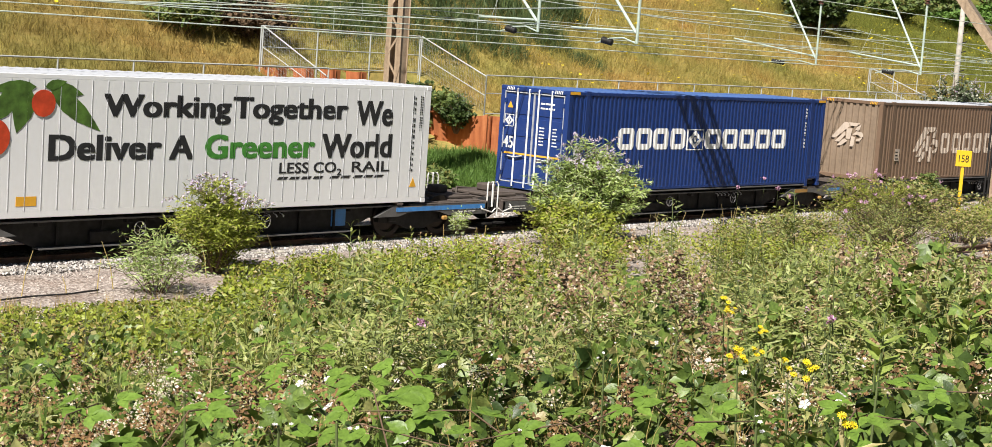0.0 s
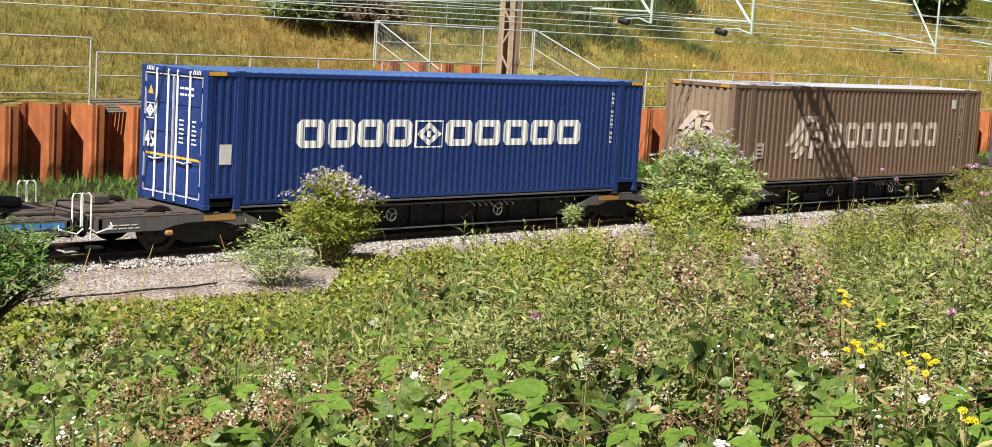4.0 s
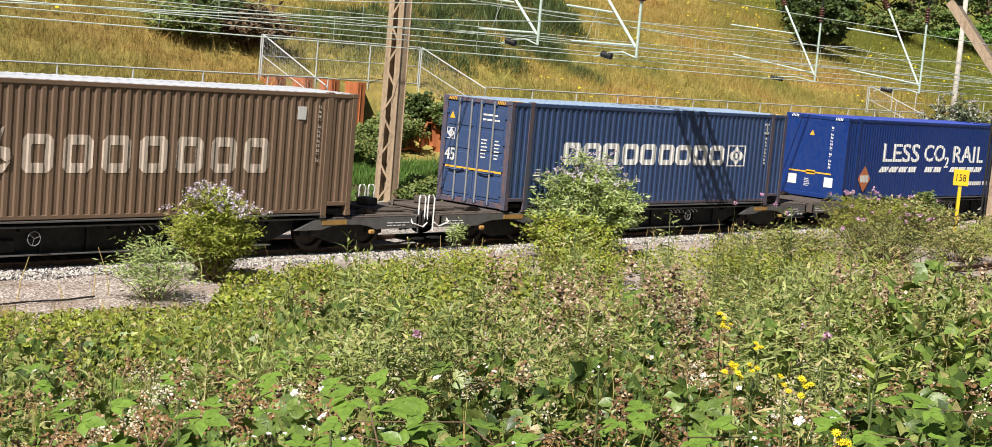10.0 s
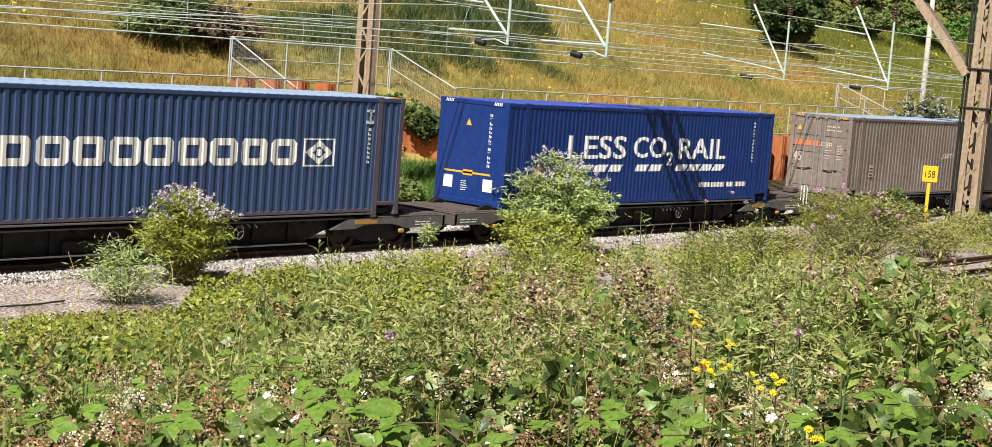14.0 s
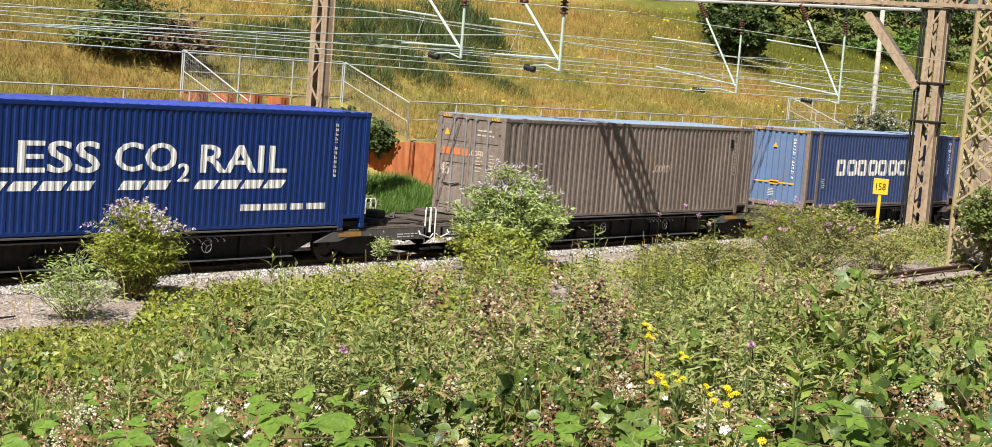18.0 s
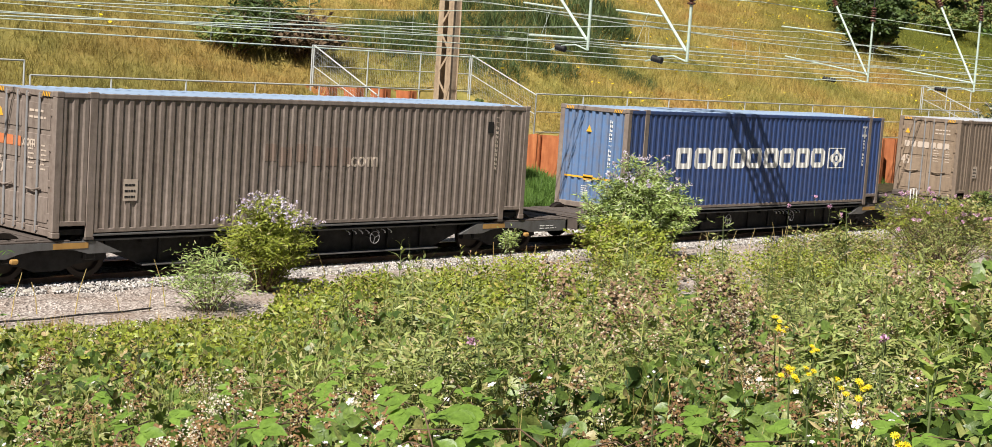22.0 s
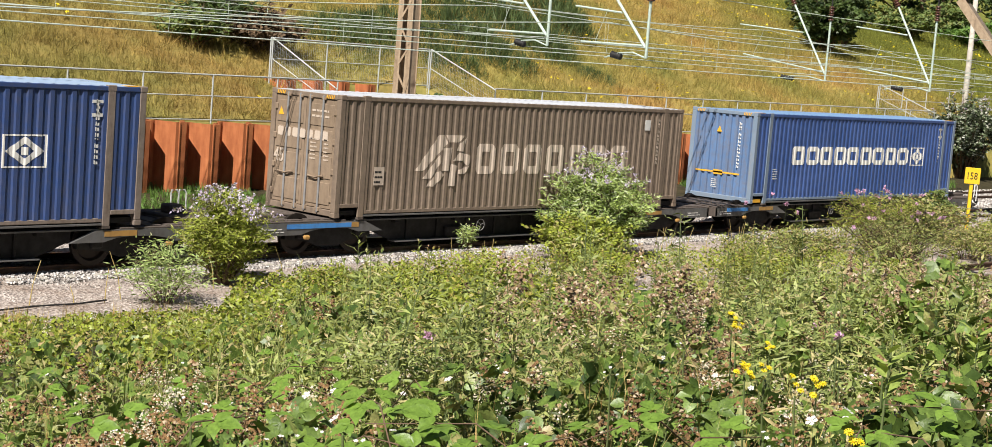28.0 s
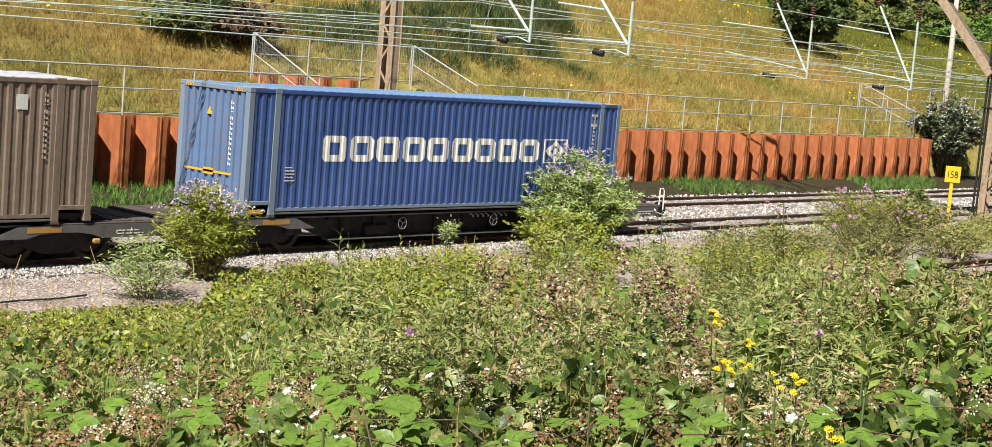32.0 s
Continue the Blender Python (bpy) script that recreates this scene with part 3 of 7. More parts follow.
def wire(y, z0, z1, sag, x0, x1, r, name, label, seg=10):
    g = Geo()
    pts = [(x0 + (x1 - x0) * k / seg, y, z0 + (z1 - z0) * k / seg - sag * (1 - (2 * k / seg - 1) ** 2)) for k in range(seg + 1)]
    g.tube(pts, r, 5)
    return g


def overhead(y, zc, zm, label):
    """Contact wire, messenger and droppers over one track."""
    t = thing("overhead_line", label, "overhead wire", "overhead lines")
    xs = [-30, P1X, P2X, 112, 170]
    for a, b in zip(xs, xs[1:]):
        ln = b - a
        part("contact_wire", wire(y, zc, zc, 0.02, a, b, 0.014, "", ""), COPPER, t)
        sag = min(1.15, 0.00045 * ln * ln)
        part("messenger_wire", wire(y, zm, zm, sag, a, b, 0.014, "", "", 14), COPPER, t)
        part("auxiliary_wire", wire(y, zc + 0.22, zc + 0.22, 0.06, a, b, 0.011, "", "", 12), COPPER, t)
        n = int(ln / 5)
        for k in range(1, n):
            x = a + ln * k / n
            s = sag * (1 - (2 * k / n - 1) ** 2)
            part("dropper", Geo().tube([(x, y, zc), (x, y, zm - s)], 0.005, 4), COPPER, t)
    return t


overhead(NEAR, 4.9, 6.1, "verdigris copper contact wire and messenger wire over the track")
overhead(FAR - 0.6, 5.25, 6.4, "verdigris copper contact wire and messenger wire over the track")
overhead(38.0, 5.6, 6.8, "slack verdigris copper wires near the wall")
for k, (y, z0, z1) in enumerate(((31.0, 5.75, 5.55), (36.0, 6.5, 6.6), (25.2, 6.7, 6.9))):
    t = thing("feeder_wire", "thin copper feeder wire strung beside the track", "overhead wire", "feeder wires")
    part("strand", wire(y, z0, z1, 0.5, -30, P1X, 0.012, "", "", 14), COPPER, t)
    part("strand", wire(y, z1, z0, 0.2, P1X, 112, 0.012, "", "", 14), COPPER, t)


# ---- lineside sign ----
def text_geo(s, size, depth=0.004, bold=0.0, width=1.0):
    """Letters of the built-in font as a mesh in the x-z plane, facing -y, from x = 0 on the base line."""
    cu = bpy.data.curves.new("letters", "FONT")
    cu.body, cu.size, cu.offset, cu.extrude, cu.resolution_u = s, size, bold, depth / 2, 3
    ob = bpy.data.objects.new("letters", cu)
    scene.collection.objects.link(ob)
    me = bpy.data.meshes.new_from_object(ob.evaluated_get(bpy.context.evaluated_depsgraph_get()))
    bpy.data.objects.remove(ob)
    me.transform(Matrix(((width, 0, 0, 0), (0, 0, -1, 0), (0, 1, 0, 0), (0, 0, 0, 1))))
    return me


def fit_text(s, width, height, depth=0.004, bold=0.0):
    """The letters stretched to a width and a height."""
    me = text_geo(s, 1.0, depth, 0.0)
    if bold:
        bm = bmesh.new()
        for k, (dx, dz) in enumerate(((0, 0), (bold, 0), (0, bold * 0.6), (bold, bold * 0.6), (bold / 2, bold * 0.3))):
            one = me.copy()
            one.transform(Matrix.Translation((dx, -0.0005 * k, dz)))
            bm.from_mesh(one)
            bpy.data.meshes.remove(one)
        bm.to_mesh(me)
        bm.free()
    xs = [v.co.x for v in me.vertices]
    zs = [v.co.z for v in me.vertices]
    sx, sz = width / (max(xs) - min(xs)), height / (max(zs) - min(zs))
    me.transform(Matrix.Diagonal((sx, 1, sz, 1)) @ Matrix.Translation((-min(xs), 0, -min(zs))))
    return me


sg = thing("lineside_sign", "yellow lineside number sign on a yellow post", "sign", m=pose(55.6, 26.2, -0.3, 0, 0, -52))
part("post", Geo().box(-0.06, 0.0, -0.2, 0.06, 0.1, 1.8, 0.01), YELLOW, sg)
part("plate", Geo().box(-0.28, -0.03, 1.83, 0.28, 0.0, 2.43, 0.01), YELLOW, sg)
part("number", fit_text("158", 0.36, 0.26), BLACK, sg, "black painted number", m=pose(-0.18, -0.036, 2.0))
# ---- train ----
LEN, WID, HGT, DECK, SIDE_Y = 13.716, 2.5, 2.896, 0.84, 27.70
STYLE = {"pitch": 0.25, "depth": 0.022, "flat": 0.36}   # corrugation of the container in hand


def train_x(t):
    """Where the left end of the second container stands at t seconds."""
    return 34.2229 - 3.79043 * t - 0.0126577 * t * t - 0.000159025 * t ** 3


BLUE_A = painted("royal_blue_paint", (0.0084, 0.0336, 0.162), (0.07, 0.07, 0.08), 0.12, 0.4, 0.15)
BLUE_B = painted("faded_navy_paint", (0.025, 0.056, 0.15), (0.075, 0.07, 0.065), 0.4, 0.5)
BLUE_C = painted("bright_blue_paint", (0.002875, 0.0276, 0.161), (0.05, 0.055, 0.07), 0.2, 0.4, 0.1)
BLUE_D = painted("dusty_blue_paint", (0.028, 0.061, 0.185), (0.09, 0.077, 0.063), 0.45, 0.5)
BLUE_E = painted("weathered_blue_paint", (0.033, 0.078, 0.25), (0.10, 0.11, 0.13), 0.4, 0.45, 0.6)
BROWN_A = painted("brown_paint", (0.1652, 0.1038, 0.06608), (0.17, 0.128, 0.09), 0.4, 0.5)
BROWN_B = painted("dirty_brown_paint", (0.2012, 0.1518, 0.1127), (0.07, 0.052, 0.04), 0.65, 0.5, 0.45)
# Streaky end paints, lightened: the sun on the left ends is painted in.
LIT_END_BLUE = painted("lit_end_blue_paint", (0.0945, 0.168, 0.315), (0.17, 0.135, 0.10), 0.75, 0.45, 0.5)
LIT_END_BROWN = painted("lit_end_brown_paint", (0.23, 0.17, 0.118), (0.10, 0.066, 0.044), 0.6, 0.5, 0.6)
GREY_A = painted("grime_grey_paint", (0.205, 0.166, 0.142), (0.085, 0.058, 0.042), 0.8, 0.5, 0.6)
WHITE = painted("white_paint", (0.80, 0.81, 0.82), (0.55, 0.52, 0.47), 0.16, 0.35, 0.05)
SEAM = plain("panel_seam_grey", (0.5, 0.51, 0.53), 0.5)
ROOF_PALE = painted("sun_bleached_roof", (0.24, 0.33, 0.46), (0.3, 0.3, 0.3), 0.4, 0.5)
ROOF_GREY = painted("grey_roof", (0.42, 0.44, 0.48), (0.25, 0.24, 0.23), 0.5, 0.6)
MARK = painted("white_marking", (0.72, 0.71, 0.68), (0.3, 0.28, 0.25), 0.4, 0.6)
MARK_BRIGHT = painted("clean_white_marking", (0.82, 0.82, 0.8), (0.5, 0.5, 0.5), 0.2, 0.6)
MARK_DULL = painted("dull_cream_marking", (0.52, 0.43, 0.35), (0.2, 0.16, 0.13), 0.45, 0.7)
ORANGE = painted("orange_marking", (0.55, 0.17, 0.06), (0.2, 0.1, 0.06), 0.4, 0.6)
GHOST = painted("worn_orange_marking", (0.20, 0.14, 0.11), (0.13, 0.10, 0.08), 0.7, 0.7)
AMBER = painted("amber_marking", (0.75, 0.38, 0.02), (0.3, 0.2, 0.1), 0.25, 0.6)
BLACKM = plain("black_lettering", (0.02, 0.02, 0.022), 0.6)
GREENM = plain("green_lettering", (0.06, 0.25, 0.035), 0.6)
RED = plain("fruit_red", (0.55, 0.06, 0.02), 0.5, 0, 0.4, 3.0)
LEAF_PAINT = plain("painted_leaf_green", (0.075, 0.15, 0.025), 0.5, 0, 0.6, 4.0)
# Underframe black, extra deep: shade below the load is put into the colour.
UNDER = painted("shaded_wagon_black", (0.0045, 0.004, 0.0038), (0.010, 0.008, 0.007), 0.5, 0.75)
SILL = painted("weathered_sill_paint", (0.105, 0.105, 0.105), (0.05, 0.038, 0.03), 0.6, 0.5)
OCHRE = painted("ochre_primer", (0.36, 0.2, 0.05), (0.14, 0.09, 0.05), 0.5, 0.7)
WAGON_BLUE = painted("wagon_light_blue", (0.05, 0.23, 0.58), (0.08, 0.08, 0.08), 0.45, 0.5)
DECKM = painted("wagon_deck_grime", (0.08, 0.062, 0.052), (0.035, 0.028, 0.024), 0.6, 0.75)
# Wheel steel darkened: the shadow under the wagons is part of its colour.
WHEEL = plain("shaded_wheel_steel", (0.03, 0.022, 0.018), 0.6, 0.5, 0.3)
ROD_DULL = painted("dull_rod_steel", (0.22, 0.22, 0.225), (0.12, 0.10, 0.09), 0.5, 0.5)
ROD = painted("lock_rod_steel", (0.5, 0.52, 0.55), (0.2, 0.2, 0.2), 0.3, 0.4)


def corr_y(x, x0=0.0):
    """How far the side lies back at x: outer flat, slope, inner flat, slope."""
    pitch, depth, flat = STYLE["pitch"], STYLE["depth"], STYLE["flat"]
    u = ((x - x0) / pitch) % 1.0
    return 0.0 if u < flat else (u - flat) / (0.5 - flat) * depth if u < 0.5 else depth if u < 0.5 + flat else (1.0 - u) / (0.5 - flat) * depth


def corr_breaks(x0, x1):
    out, k, pitch = [x0], 0, STYLE["pitch"]
    while True:
        b = x0 + pitch * k
        if b > x1:
            break
        for u in (0.0, STYLE["flat"], 0.5, 0.5 + STYLE["flat"]):
            x = b + u * pitch
            if x0 < x < x1:
                out.append(x)
        k += 1
    return out + [x1]


def corr_panel(x0, x1, z0, z1, flip=False):
    """A corrugated steel panel in the x-z plane, its outer crests at y = 0, 6 cm thick."""
    xs = corr_breaks(x0, x1)
    g = Geo()
    n = len(xs)
    for z in (z0, z1):
        g.v += [(x, corr_y(x, x0), z) for x in xs]
    for z in (z0, z1):
        g.v += [(x0, 0.065, z), (x1, 0.065, z)]
    g.f = [(i, i + 1, n + i + 1, n + i) for i in range(n - 1)]
    b = 2 * n
    g.f += [(b, b + 1, b + 3, b + 2), (0, n, b + 2, b), (n - 1, b + 1, b + 3, 2 * n - 1)]
    g.f += [tuple(range(n - 1, -1, -1)) + (b, b + 1), tuple(range(n, 2 * n)) + (b + 3, b + 2)]
    return g


def drape(me, x0, dx, dz, lift=0.004):
    """Moves a flat marking to (dx, dz) and presses it into the corrugation that starts at x0."""
    bm = bmesh.new()
    bm.from_mesh(me)
    bmesh.ops.translate(bm, verts=bm.verts, vec=(dx, 0, dz))
    xs = [v.co.x for v in bm.verts]
    lo, hi = min(xs), max(xs)
    for b in corr_breaks(x0, hi + 0.3):
        if lo + 0.002 < b < hi - 0.002:
            bmesh.ops.bisect_plane(bm, geom=bm.verts[:] + bm.edges[:] + bm.faces[:], plane_co=(b, 0, 0), plane_no=(1, 0, 0))
    for v in bm.verts:
        v.co.y += corr_y(v.co.x, x0) - lift
    bm.to_mesh(me)
    bm.free()
    return me


def rects_mesh(rects, depth=0.004):
    g = Geo()
    for a, b, c, d in rects:
        g.box(a, -depth / 2, b, c, depth / 2, d)
    return g.mesh("marking", fix=False)


def polys_mesh(polys, depth=0.004):
    g = Geo()
    for p in polys:
        g.prism(p, -depth / 2, depth / 2)
    return g.mesh("marking")


def weld(me):
    """Joins touching bars at their common corners."""
    bm = bmesh.new()
    bm.from_mesh(me)
    bmesh.ops.remove_doubles(bm, verts=bm.verts, dist=0.0005)
    bm.to_mesh(me)
    bm.free()
    return me


def block_row(c, x0, x1, z0, z1, n, material, gap=0.16, slot=True, end=None):
    """A row of plain slotted blocks in place of a painted trade name, each one a part."""
    w = (x1 - x0) / (n + gap * (n - 1))
    h = z1 - z0
    k2 = min(w, h) * 0.16
    for k in range(n):
        o = [(k2, 0), (w - k2, 0), (w, k2), (w, h - k2), (w - k2, h), (k2, h), (0, h - k2), (0, k2)]
        i = [(w * 0.30, h * 0.26), (w * 0.70, h * 0.26), (w * 0.72, h * 0.28), (w * 0.72, h * 0.72), (w * 0.70, h * 0.74), (w * 0.30, h * 0.74), (w * 0.28, h * 0.72), (w * 0.28, h * 0.28)]
        polys = [[o[j], o[(j + 1) % 8], i[(j + 1) % 8], i[j]] for j in range(8)]
        me = weld(polys_mesh(polys if slot else [o]))
        x = x0 + k * w * (1 + gap)
        if end is None:
            part("trade_block", drape(me, 0.94, x, z0), material, c, m=pose(0, 0.012, 0))
        else:
            part("trade_block", me, material, c, m=end @ pose(x, 0.006, z0))


def emblem(size):
    """A square badge: a frame, a lozenge and a ring cut from plain shapes."""
    s, t = size, size * 0.05
    polys = [[(0, 0), (s, 0), (s, t), (0, t)], [(0, s - t), (s, s - t), (s, s), (0, s)], [(0, t), (t, t), (t, s - t), (0, s - t)], [(s - t, t), (s, t), (s, s - t), (s - t, s - t)]]
    c, o, i = s / 2, s * 0.44, s * 0.22
    out4 = [(c - o, c), (c, c - o), (c + o, c), (c, c + o)]
    in4 = [(c - i, c), (c, c - i), (c + i, c), (c, c + i)]
    for k in range(4):
        polys.append([out4[k], out4[(k + 1) % 4], in4[(k + 1) % 4], in4[k]])
    polys.append([(c - 0.07 * s, c - 0.12 * s), (c + 0.07 * s, c - 0.12 * s), (c + 0.07 * s, c + 0.12 * s), (c - 0.07 * s, c + 0.12 * s)])
    return polys


def put_emblem(c, size, squash, x, z, material, turn=None):
    """Each bar of the badge is a part of its own."""
    for p in emblem(size):
        me = polys_mesh([[(a, b * squash) for a, b in p]])
        if turn is None:
            on_side(c, me, x, z, material, "emblem_bar")
        else:
            on_end(c, turn, me, x, z, material, "emblem_bar")


def paw(size):
    """A slanted badge of plain leaning bars and rings."""
    polys = [[(0.0, 0.30), (0.15, 0.30), (0.57, 0.84), (0.51, 1.0), (0.40, 1.0)],
             [(0.53, 1.0), (0.59, 0.86), (0.78, 0.86), (0.88, 1.0)],
             [(0.80, 0.84), (0.93, 0.96), (0.87, 0.68), (0.75, 0.70)],
             [(0.14, 0.15), (0.29, 0.15), (0.46, 0.46), (0.44, 0.62)],
             [(0.48, 0.74), (0.66, 0.76), (0.62, 0.30), (0.49, 0.30)],
             [(0.22, 0.0), (0.36, 0.0), (0.54, 0.22), (0.46, 0.30), (0.40, 0.28)],
             [(0.68, 0.50), (0.80, 0.66), (0.98, 0.62), (1.02, 0.46), (0.95, 0.40), (0.86, 0.50)],
             [(0.93, 0.38), (1.0, 0.42), (0.92, 0.24), (0.80, 0.24), (0.80, 0.32)],
             [(0.65, 0.44), (0.77, 0.40), (0.74, 0.0), (0.62, 0.0)]]
    return [[(size * x, 0.66 * size * z) for x, z in p] for p in polys]


def put_paw(c, size, x, z, material, turn=None):
    """Lays the bars of the badge one over the other."""
    for k, p in enumerate(paw(size)):
        me = polys_mesh([p], 0.002)
        if turn is None:
            part("emblem_bar", drape(me, 0.94, x, z, 0.003 + 0.0022 * k), material, c, m=pose(0, 0.012, 0))
        else:
            part("emblem_bar", me, material, c, m=turn @ pose(x, 0.014 - 0.0022 * k, z))


def code_bars(n, w, h, seed):
    """Small unreadable lines of marking as plain bars."""
    rnd = random.Random(seed)
    out = []
    for k in range(n):
        z = h * (1 - (k + 1) / n) + 0.15 * h / n
        x, end = 0.0, w * rnd.uniform(0.65, 1.0)
        while x < end - 0.02:
            step = w * rnd.uniform(0.12, 0.3)
            out.append((x, z, min(end, x + step), z + 0.36 * h / n))
            x += step + w * 0.05
    return rects_mesh(out)


def upright_code(h, w, n, seed):
    rnd = random.Random(seed)
    out, z = [], h
    for k in range(n):
        s = h / n * (0.7 if rnd.random() < 0.85 else 0.2)
        u = rnd.choice((0.15, 0.3, 0.45))
        out += [(0, z - s, w * 0.3, z), (w * 0.55, z - s, w, z - s * u)]
        z -= h / n
    return rects_mesh(out)


def container(name_label, paint, roof, left_end, marks, smooth=False, door_paint=None, post_paint=None, fine=False):
    """A 45 ft container, its left end at x = 0, its near side at y = 0, its floor frame at z = 0."""
    c = thing("shipping_container", name_label, "container", "containers on the train")
    STYLE["pitch"], STYLE["depth"] = (0.187, 0.015) if fine else (0.25, 0.022)
    pp = post_paint or paint
    z0, z1 = 0.16, HGT - 0.11
    # long sides
    if smooth:
        g = Geo().box(0.15, 0.0, z0, LEN - 0.15, 0.06, z1)
        side = part("side_panel", g, paint, c)
        k = 0.15 + 0.37
        while k < LEN - 0.2:
            part("seam", Geo().box(k - 0.006, -0.008, z0 + 0.01, k + 0.006, 0.002, z1 - 0.01), SEAM, side)
            k += 0.37
        part("side_panel", Geo().box(0.15, WID - 0.06, z0, LEN - 0.15, WID, z1), paint, c)
    else:
        spans = ((0.15, 0.76), (0.94, LEN - 0.94), (LEN - 0.76, LEN - 0.15))
        for a, b in spans:
            me = corr_panel(a, b, z0 if b - a > 2 else 0.33, z1).mesh("side_panel")
            part("side_panel", me, paint, c, m=pose(0, 0.012, 0))
        part("side_panel", Geo().box(0.15, WID - 0.05, z0, LEN - 0.15, WID - 0.012, z1), paint, c)
        for x in (0.76, LEN - 0.94):
            for y in (0.0, WID - 0.06):
                part("inner_post", Geo().box(x, y, 0.0, x + 0.18, y + 0.06, HGT, 0.01), pp, c)
            part("lifting_pocket", Geo().box(x - 0.02, -0.004, HGT - 0.12, x + 0.2, 0.1, HGT + 0.006, 0.012), pp, c)
    # frame
    for x in (0.0, LEN - 0.16):
        for y in (0.0, WID - 0.16):
            part("corner_post", Geo().box(x, y, 0.118, x + 0.16, y + 0.16, HGT - 0.118, 0.012), pp, c)
            for z in (0.0, HGT - 0.118):
                part("corner_casting", Geo().box(x - 0.004, y - 0.004, z, x + 0.176, y + 0.164, z + 0.118, 0.014), pp, c)
    for y in (0.0, WID - 0.07):
        part("top_rail", Geo().box(0.17, y, HGT - 0.115, LEN - 0.17, y + 0.07, HGT - 0.02, 0.01), paint, c)
        if smooth:
            part("bottom_rail", Geo().box(0.17, y, 0.02, LEN - 0.17, y + 0.07, 0.17, 0.012), pp, c)
        else:
            part("bottom_rail", Geo().box(0.945, y + 0.012, 0.085, LEN - 0.945, y + 0.07, 0.17, 0.01), pp, c)
            part("bottom_flange", Geo().box(0.945, y - 0.002, 0.02, LEN - 0.945, y + 0.07, 0.06, 0.006), SILL, c)
            for a in (0.165, LEN - 0.755):
                part("short_rail", Geo().box(a, y, 0.24, a + 0.59, y + 0.06, 0.335, 0.01), pp, c)
    part("floor_frame", Geo().box(0.05, 0.1, 0.05, LEN - 0.05, WID - 0.1, 0.16), UNDER, c)
    # roof, gently pressed
    g = Geo()
    xs = [0.08 + (LEN - 0.16) * k / 96 for k in range(97)]
    for x, k in zip(xs, range(97)):
        zz = HGT - 0.02 + (0.018 if k % 2 else 0.0)
        g.v += [(x, 0.05, zz - 0.006), (x, WID - 0.05, zz - 0.006), (x, WID - 0.05, HGT - 0.06), (x, 0.05, HGT - 0.06)]
    for k in range(96):
        a, b = 4 * k, 4 * k + 4
        g.f += [(a, b, b + 1, a + 1), (a + 2, b + 2, b + 3, a + 3), (a, a + 3, b + 3, b), (a + 1, b + 1, b + 2, a + 2)]
    g.f += [(0, 1, 2, 3), (384, 387, 386, 385)]
    part("roof", g, roof, c, "sun-bleached pressed roof")
    for x in (0.0, LEN - 0.5):
        part("roof_plate", Geo().box(x + 0.02, 0.12, HGT - 0.03, x + 0.48, WID - 0.12, HGT - 0.004, 0.004), roof, c)
    # ends: the left one is seen
    part("header", Geo().box(0.0, 0.16, HGT - 0.13, 0.12, WID - 0.16, HGT - 0.01, 0.012), pp, c)
    part("sill", Geo().box(0.0, 0.16, 0.02, 0.12, WID - 0.16, 0.17, 0.012), pp, c)
    turn = Matrix(((0, 1, 0, 0), (-1, 0, 0, WID), (0, 0, 1, 0), (0, 0, 0, 1)))   # panel x runs from the far edge to the near one, its front faces -x
    dp = door_paint or paint
    if left_end == "doors":
        for k in range(2):
            y0 = WID - 0.17 - k * 1.09
            door = part("door", Geo().box(0.03, y0 - 1.075, 0.18, 0.08, y0, HGT - 0.14, 0.01), dp, c)
            for j in range(4):
                zz = 0.27 + j * 0.615
                part("door_panel", Geo().box(0.012, y0 - 1.0, zz, 0.032, y0 - 0.08, zz + 0.52, 0.009), dp, door)
            for off in ((0.47, 0.91) if k == 0 else (0.17, 0.64)):
                rod = part("lock_rod", Geo().tube([(-0.012, y0 - off, 0.08), (-0.012, y0 - off, HGT - 0.05)], 0.027), MARK_BRIGHT if paint is BLUE_A else ROD_DULL, door)
                part("cam_keeper", Geo().box(-0.03, y0 - off - 0.07, 0.10, 0.05, y0 - off + 0.07, 0.2, 0.01), dp, door)
                part("cam_keeper", Geo().box(-0.03, y0 - off - 0.07, HGT - 0.16, 0.05, y0 - off + 0.07, HGT - 0.08, 0.01), dp, door)
            part("door_handle", Geo().tube([(-0.025, y0 - 0.24, 0.92), (-0.035, y0 - 0.5, 0.9), (-0.03, y0 - 0.78, 0.96)], 0.018), ROD if paint is BLUE_A else dp, door)
            for zz in (0.35, 1.0, 1.7, 2.4):
                ye = y0 - 0.02 if k == 0 else y0 - 1.06
                part("hinge", Geo().box(-0.004, ye - 0.05, zz, 0.05, ye + 0.05, zz + 0.14, 0.01), dp, door)
    else:
        if left_end == "flat":
            part("end_panel", Geo().box(0.02, 0.16, 0.17, 0.08, WID - 0.16, HGT - 0.13), dp, c)
        else:
            STYLE["depth"], STYLE["flat"] = 0.05, 0.43
            me = corr_panel(0.16, WID - 0.16, 0.17, HGT - 0.13).mesh("end_panel")
            STYLE["depth"], STYLE["flat"] = 0.015 if fine else 0.022, 0.36
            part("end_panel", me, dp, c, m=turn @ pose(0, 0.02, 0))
    part("end_panel", Geo().box(LEN - 0.08, 0.16, 0.17, LEN - 0.03, WID - 0.16, HGT - 0.13), paint, c)
    if not smooth:
        for k in range(5):
            for y in (0.22, WID - 0.52):
                part("hazard_stripe", polys_mesh([[(0, 0), (0.028, 0), (0.05, 0.09), (0.022, 0.09)]], 0.004), MARK_BRIGHT if fine else AMBER, c, m=turn @ pose(y + 0.06 * k, -0.008, HGT - 0.115))
    marks(c, turn)
